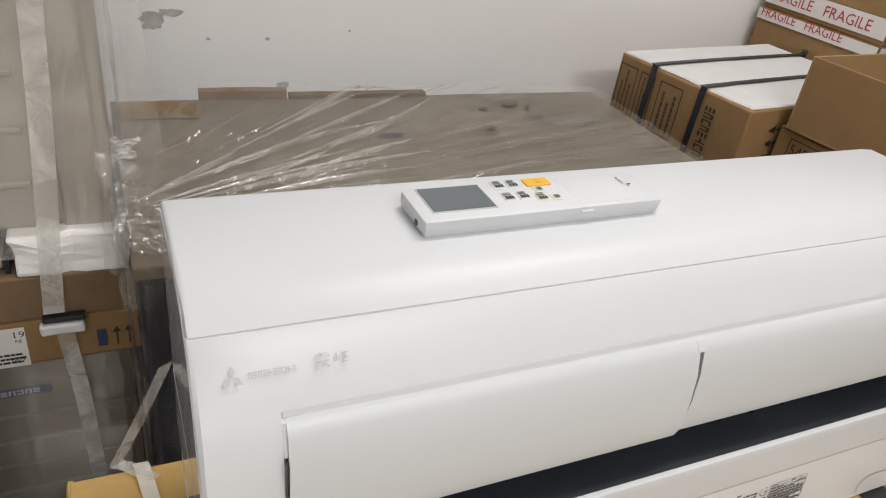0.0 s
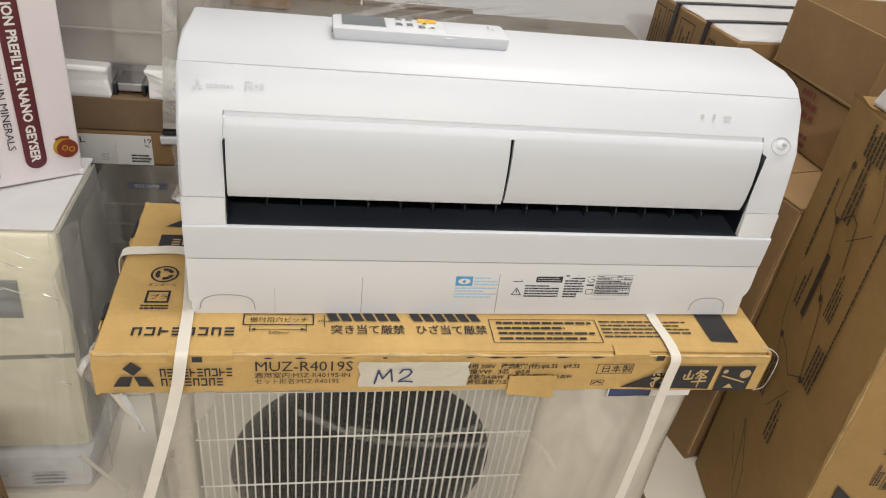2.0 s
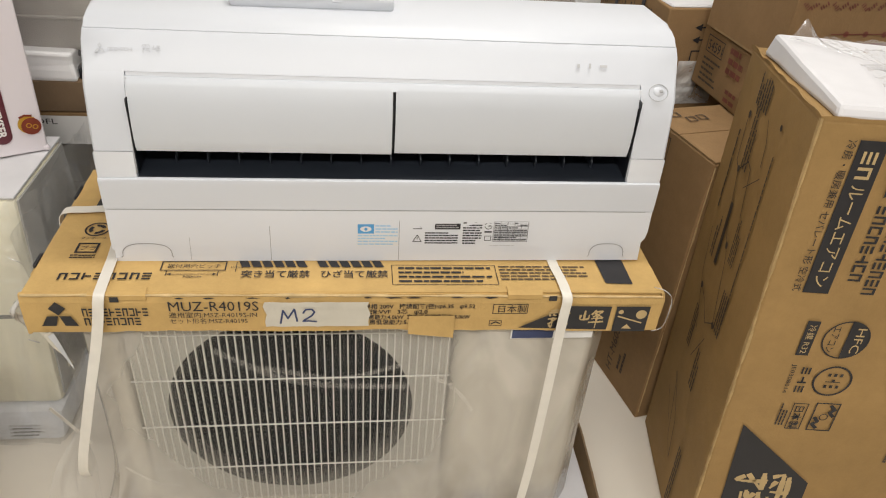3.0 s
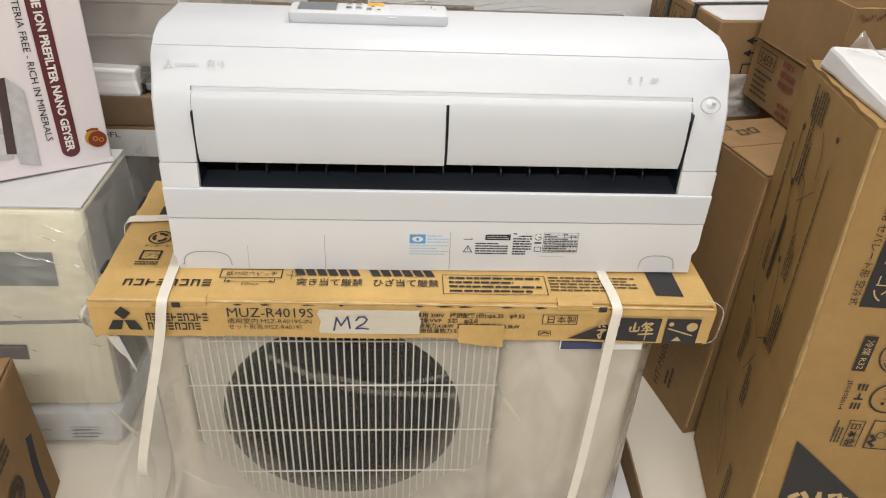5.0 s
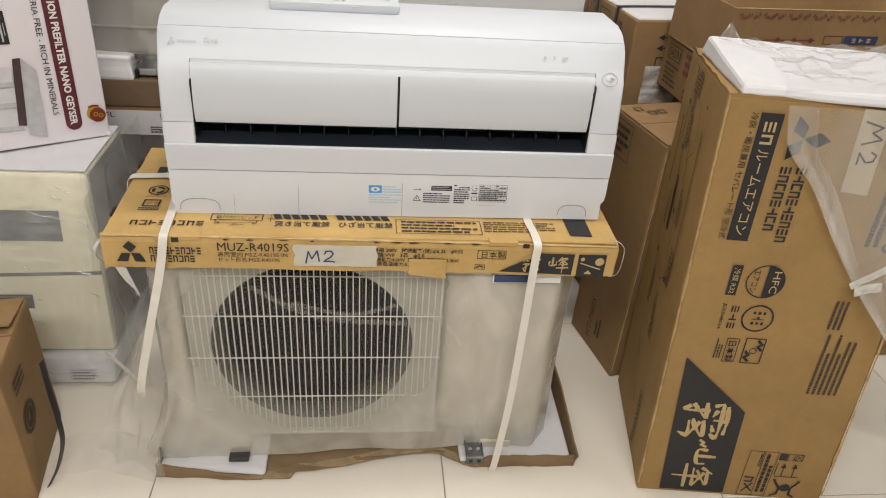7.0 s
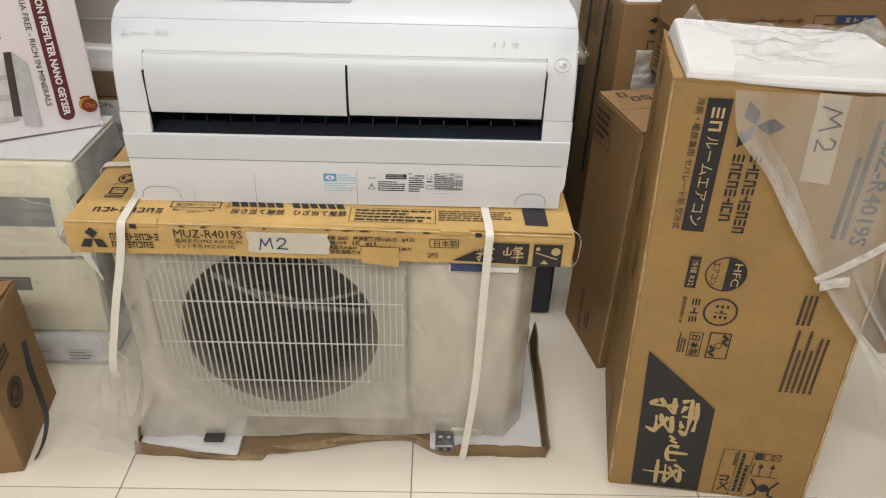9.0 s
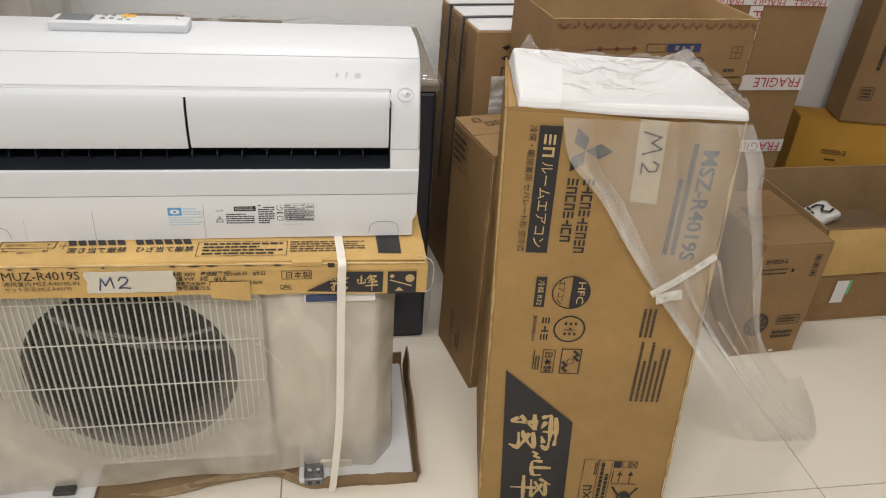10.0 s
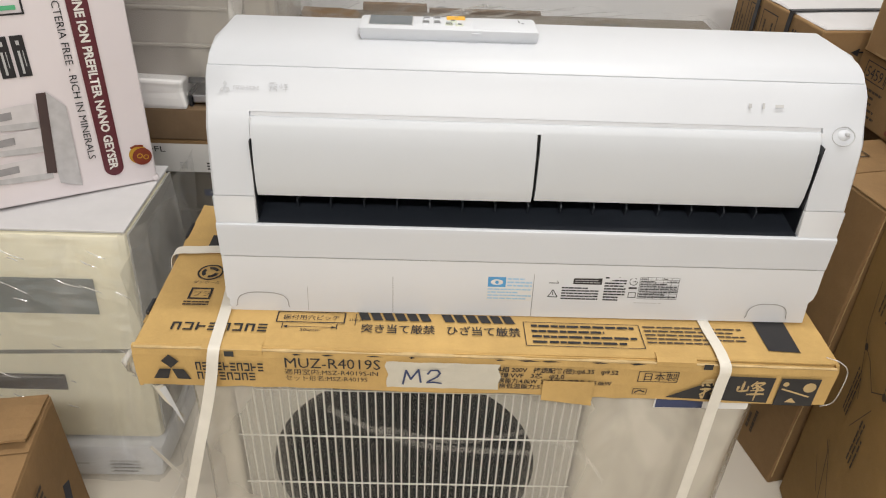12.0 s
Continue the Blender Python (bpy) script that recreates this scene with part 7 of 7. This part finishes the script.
of.lines("print_block", 0.220, 0.020, 0.270, 0.050, 2, INK, words=3, seed=91, fill=0.6)
brush(of, "brush_mark", 0.352, 0.030, 0.045, 0.034, INK, "a")
of.lines("print_block", 0.290, 0.040, 0.330, 0.050, 1, INK_BROWN, words=3, seed=92)
of.outline("print_frame", 0.438, 0.042, 0.466, 0.070, 0.0012, INK_BROWN)
of.rects("print_frame", [(0.438, 0.0555, 0.466, 0.0565), (0.4515, 0.042, 0.4525, 0.070)], INK_BROWN)
of.lines("print_block", 0.430, 0.008, 0.470, 0.022, 1, INK_BROWN, words=4, seed=93)

RED_TAPE = mat("white_warning_tape", (0.70, 0.67, 0.66), 0.3, var=0.04, scale=20)
TAPE_RED = mat("tape_red_ink", (0.42, 0.045, 0.05), 0.35, var=0.08, bump=0.0)


def warning_tape(face, x0, y0, x1, y1, words, turn, size, flip=False):
    """White tape with red writing."""
    face.rects("warning_tape", [(x0, y0, x1, y1)], RED_TAPE, "white warning tape with red writing")
    step = size * 4.6
    along = (x1 - x0) if turn in (0, 180) else (y1 - y0)
    for i in range(max(1, int(along / step))):
        if turn == 180:
            face.text("tape_text", words, x1 - 0.01 - i * step, y1 - size * 0.2, size, TAPE_RED, turn=180, z=0.0008)
        elif turn == 0:
            face.text("tape_text", words, x0 + 0.01 + i * step, y0 + size * 0.28, size, TAPE_RED, z=0.0008)
        else:
            face.text("tape_text", words, x0 + size * 0.25, y1 - 0.01 - i * step, size, TAPE_RED, turn=-90, z=0.0008)


ff = Face(frag, (0, 0, 0), (1, 0, 0), (0, 0, 1), 0.004)
warning_tape(ff, 0.0, 0.617, 0.568, 0.664, "FRAGILE", 180, 0.042)
warning_tape(ff, 0.0, 0.418, 0.568, 0.458, "FRAGILE", 180, 0.042)
warning_tape(ff, 0.0, 0.862, 0.568, 0.884, "FRAGILE", 180, 0.028)
warning_tape(ff, 0.325, 0.668, 0.364, 0.860, "FRAGILE", 90, 0.042)
f2 = Face(frag2, (0, 0, 0), (1, 0, 0), (0, 0, 1), 0.004)
warning_tape(f2, 0.0, 0.012, 0.55, 0.050, "FRAGILE", 0, 0.030)
f3 = Face(frag2, (0, 0.33, 0), (0, -1, 0), (0, 0, 1), 0.004)
warning_tape(f3, 0.0, 0.012, 0.33, 0.055, "FRAGILE", 0, 0.034)
f4 = Face(frag, (0, 0.33, 0), (0, -1, 0), (0, 0, 1), 0.004)
warning_tape(f4, 0.0, 0.860, 0.33, 0.884, "FRAGILE", 0, 0.028)

tsf = Face(tosh, (0, 0, 0), (1, 0, 0), (0, 0, 1), 0.003)
blocks(tsf, "maker_print", 0.012, 0.078, 0.312, 0.325, 7, INK, gap=0.25)
tsf.lines("small_print", 0.008, 0.275, 0.085, 0.300, 2, INK_BROWN, words=6, seed=95, fill=0.35)
tsf.rects("small_print", [(0.098, 0.283, 0.106, 0.293)], INK)
for y in (0.265, 0.290, 0.315):
    tsf.outline("symbol", 0.160, y, 0.178, y + 0.018, 0.0016, INK)
    tsf.rects("symbol", [(0.165, y + 0.005, 0.173, y + 0.013)], INK)
tsf.disc("fan_picture", 0.050, 0.110, 0.036, INK_BROWN, "printed fan picture")
tsf.ring("fan_picture", 0.050, 0.110, 0.037, 0.004, INK)
for k in range(8):
    tsf.shapes("fan_picture", stroke([(0.050 + 0.010 * math.cos(k * 0.785), 0.110 + 0.010 * math.sin(k * 0.785)), (0.050 + 0.031 * math.cos(k * 0.785 + 0.5), 0.110 + 0.031 * math.sin(k * 0.785 + 0.5))], 0.003), CARD, z=0.0006)
tsf.disc("fan_picture", 0.050, 0.110, 0.007, INK, z=0.001)
tsf.outline("print_frame", 0.112, 0.104, 0.182, 0.136, 0.002, INK)
tsf.lines("small_print", 0.118, 0.110, 0.176, 0.130, 2, INK_BROWN, words=5, seed=96)
tsf.lines("small_print", 0.110, 0.055, 0.175, 0.085, 2, INK_BROWN, words=5, seed=97, fill=0.6)
tsf.rects("white_sticker", [(0.120, 0.008, 0.135, 0.016)], LABEL)
ttp = Face(tosh, (0, 0, 0.366), (1, 0, 0), (0, 1, 0), 0.003)
blocks(ttp, "maker_print", 0.010, 0.024, 0.03, 0.12, 7, INK_BROWN, upright=True, gap=0.3)
ttp.lines("small_print", 0.04, 0.12, 0.06, 0.22, 2, INK_BROWN, words=4, seed=98, upright=True)

# ---- the open carton to the side, with a wrapped pack in it ----
part("front_flap", slab(16, 8, lambda u, v: (0.0 + RW * u, -0.006 - 0.012 * v - 0.02 * v * (1 - v), RH - 0.002 - 0.145 * v + 0.003 * noise.noise((u * 4, v, 1))), (0, -1, 0.1), 0.004), CARD_YELLOW, rb, "flap folded down at the front")
rff = Face(rb, (0, 0, 0), (1, 0, 0), (0, 0, 1), 0.004)
rff.rects("sticker", [(0.098, 0.070, 0.140, 0.150)], LABEL, "white and green sticker")
rff.rects("sticker", [(0.141, 0.100, 0.150, 0.150)], GREEN)
pack = thing("wrapped_pack", pose(1.785, 0.735, 0.222, 14, -8, 15), "white plastic pack with black printing inside the open carton", "plastic pack")
part("pouch", roughen(box(-0.055, 0.055, -0.04, 0.04, 0, 0.035, 0.014, 3), 4, 0.008, 18, 0.02), LABEL, pack, smooth=True)
kf = Face(pack, (0, 0, 0.040), (1, 0, 0), (0, 1, 0), 0.003)
kf.shapes("print_mark", stroke([(-0.030, 0.018), (-0.005, 0.022), (0.015, 0.012), (-0.008, -0.004), (0.012, -0.018), (0.034, -0.012)], 0.007), INK)
kf.rects("print_mark", [(-0.046, 0.010, -0.036, 0.026), (-0.046, -0.006, -0.038, 0.006)], INK)
carton("packed_carton", pose(1.67, 0.53, 0.008, 0, 0, 4), 0.36, 0.25, 0.210, CARD_DARK, "dark brown carton lying inside the open carton", seed=41)
yl = Face(ybox, (0, 0, 0), (1, 0, 0), (0, 0, 1), 0.003)
blocks(yl, "name_print", 0.100, 0.185, 0.335, 0.352, 6, INK_BROWN, gap=0.25)
yl.shapes("hand_hole", [[(0.235 + 0.036 * math.cos(radians(a)), 0.290 + 0.016 * math.sin(radians(a))) for a in range(0, 360, 20)]], BLACK, "dark oval hand hole")
yl.lines("small_print", 0.120, 0.310, 0.170, 0.322, 1, INK_BROWN, words=4, seed=99)
fb = Face(fbox, (0, 0, 0), (1, 0, 0), (0, 0, 1), 0.003)
fb.outline("print_frame", 0.030, 0.080, 0.075, 0.125, 0.002, INK_BROWN)
fb.lines("print_block", 0.036, 0.086, 0.069, 0.119, 3, INK_BROWN, words=3, seed=100)
fb.lines("print_block", 0.050, 0.180, 0.070, 0.260, 1, INK_BROWN, words=6, seed=101, upright=True, fill=0.6)

# ---- the stain and marks on the wall ----
wallmark = thing("wall_stain", pose(0, 1.16, 0), "grey patch of damp and peeling paint on the wall", "stain")
ws = Face(wallmark, (0, 0, 0), (1, 0, 0), (0, 0, 1), 0.0008)


def blot(cx, cz, rx, rz, seed):
    return [(cx + rx * math.cos(radians(a)) * (1 + 0.55 * noise.noise((math.cos(radians(a)) * 2, math.sin(radians(a)) * 2, seed))),
             cz + rz * math.sin(radians(a)) * (1 + 0.55 * noise.noise((math.cos(radians(a)) * 2, math.sin(radians(a)) * 2, seed + 4)))) for a in range(0, 360, 8)]


ws.shapes("patch", [blot(-0.343, 0.812, 0.020, 0.016, 1.0)], STAIN)
ws.shapes("patch", [blot(-0.312, 0.828, 0.020, 0.006, 3.0)], STAIN, z=0.0004)
for i, (x, z, s) in enumerate(((-0.249, 0.781, 0.004), (-0.141, 0.782, 0.005), (-0.111, 0.690, 0.012), (0.02, 0.80, 0.003))):
    ws.shapes("patch", [blot(x, z, s, s * 0.6, 7.0 + i)], FAINT_GREY)

# ---- the worn lid sags towards its front corner, and the unit on it leans back a little ----
def ease(things, shift):
    """Moves every point of these things a few millimetres, once for each mesh."""
    done = set()
    for t in things:
        for ob in t.children_recursive:
            if ob.data.name in done:
                continue
            done.add(ob.data.name)
            for v in ob.data.vertices:
                v.co += shift(v.co)


def lid_sag(p):
    along = min(1.0, max(0.0, (p.x - LX0) / (LX1 - LX0)))
    front = min(1.0, max(0.0, 1 - p.y / LY1))
    near = min(1.0, max(0.0, (p.z - 0.42) / 0.08))
    return Vector((0, 0.005 - 0.002 * along, -(0.0035 + 0.0055 * along * along) * front)) * near


LEAN_Z = (0.5845, 0.6435, 0.667, 0.7135, 0.7505, 0.8385, 0.8628, 0.9055, 0.9225)
LEAN_BACK = (-0.003, 0.0045, 0.005, 0.0065, 0.006, 0.007, 0.0118, 0.0105, 0.0105)
LEAN_DOWN = (0.0055, 0.003, 0.004, 0.003, 0.001, 0.0035, 0.0103, 0.0075, 0.0066)


def unit_lean(p):
    return Vector((0, float(np.interp(p.z, LEAN_Z, LEAN_BACK)), -float(np.interp(p.z, LEAN_Z, LEAN_DOWN))))


ease([cap, cable, scrap, corner_fold] + [o for o in scene.objects if o.name.startswith("packing_strap") and o is not strap2], lid_sag)
ease([indoor], unit_lean)

# ---- floor tiles, last ----
tile_bm = box(-0.302, 0.302, -0.302, 0.302, -0.012, 0.0, 0.0012, 1)
first_tile = part("tile", tile_bm, TILE, floor)
first_tile.location = (0.424, -0.419, 0)
for i in range(-4, 4):
    for j in range(-4, 3):
        if (i, j) == (0, 0):
            continue
        x, y = 0.424 + i * 0.6065, -0.419 + j * 0.6065
        if X0 - 0.3 < x < X1 + 0.3 and Y0 - 0.3 < y < Y1 + 0.3:
            ob = first_tile.copy()
            ob.location = (x, y, 0)
            scene.collection.objects.link(ob)
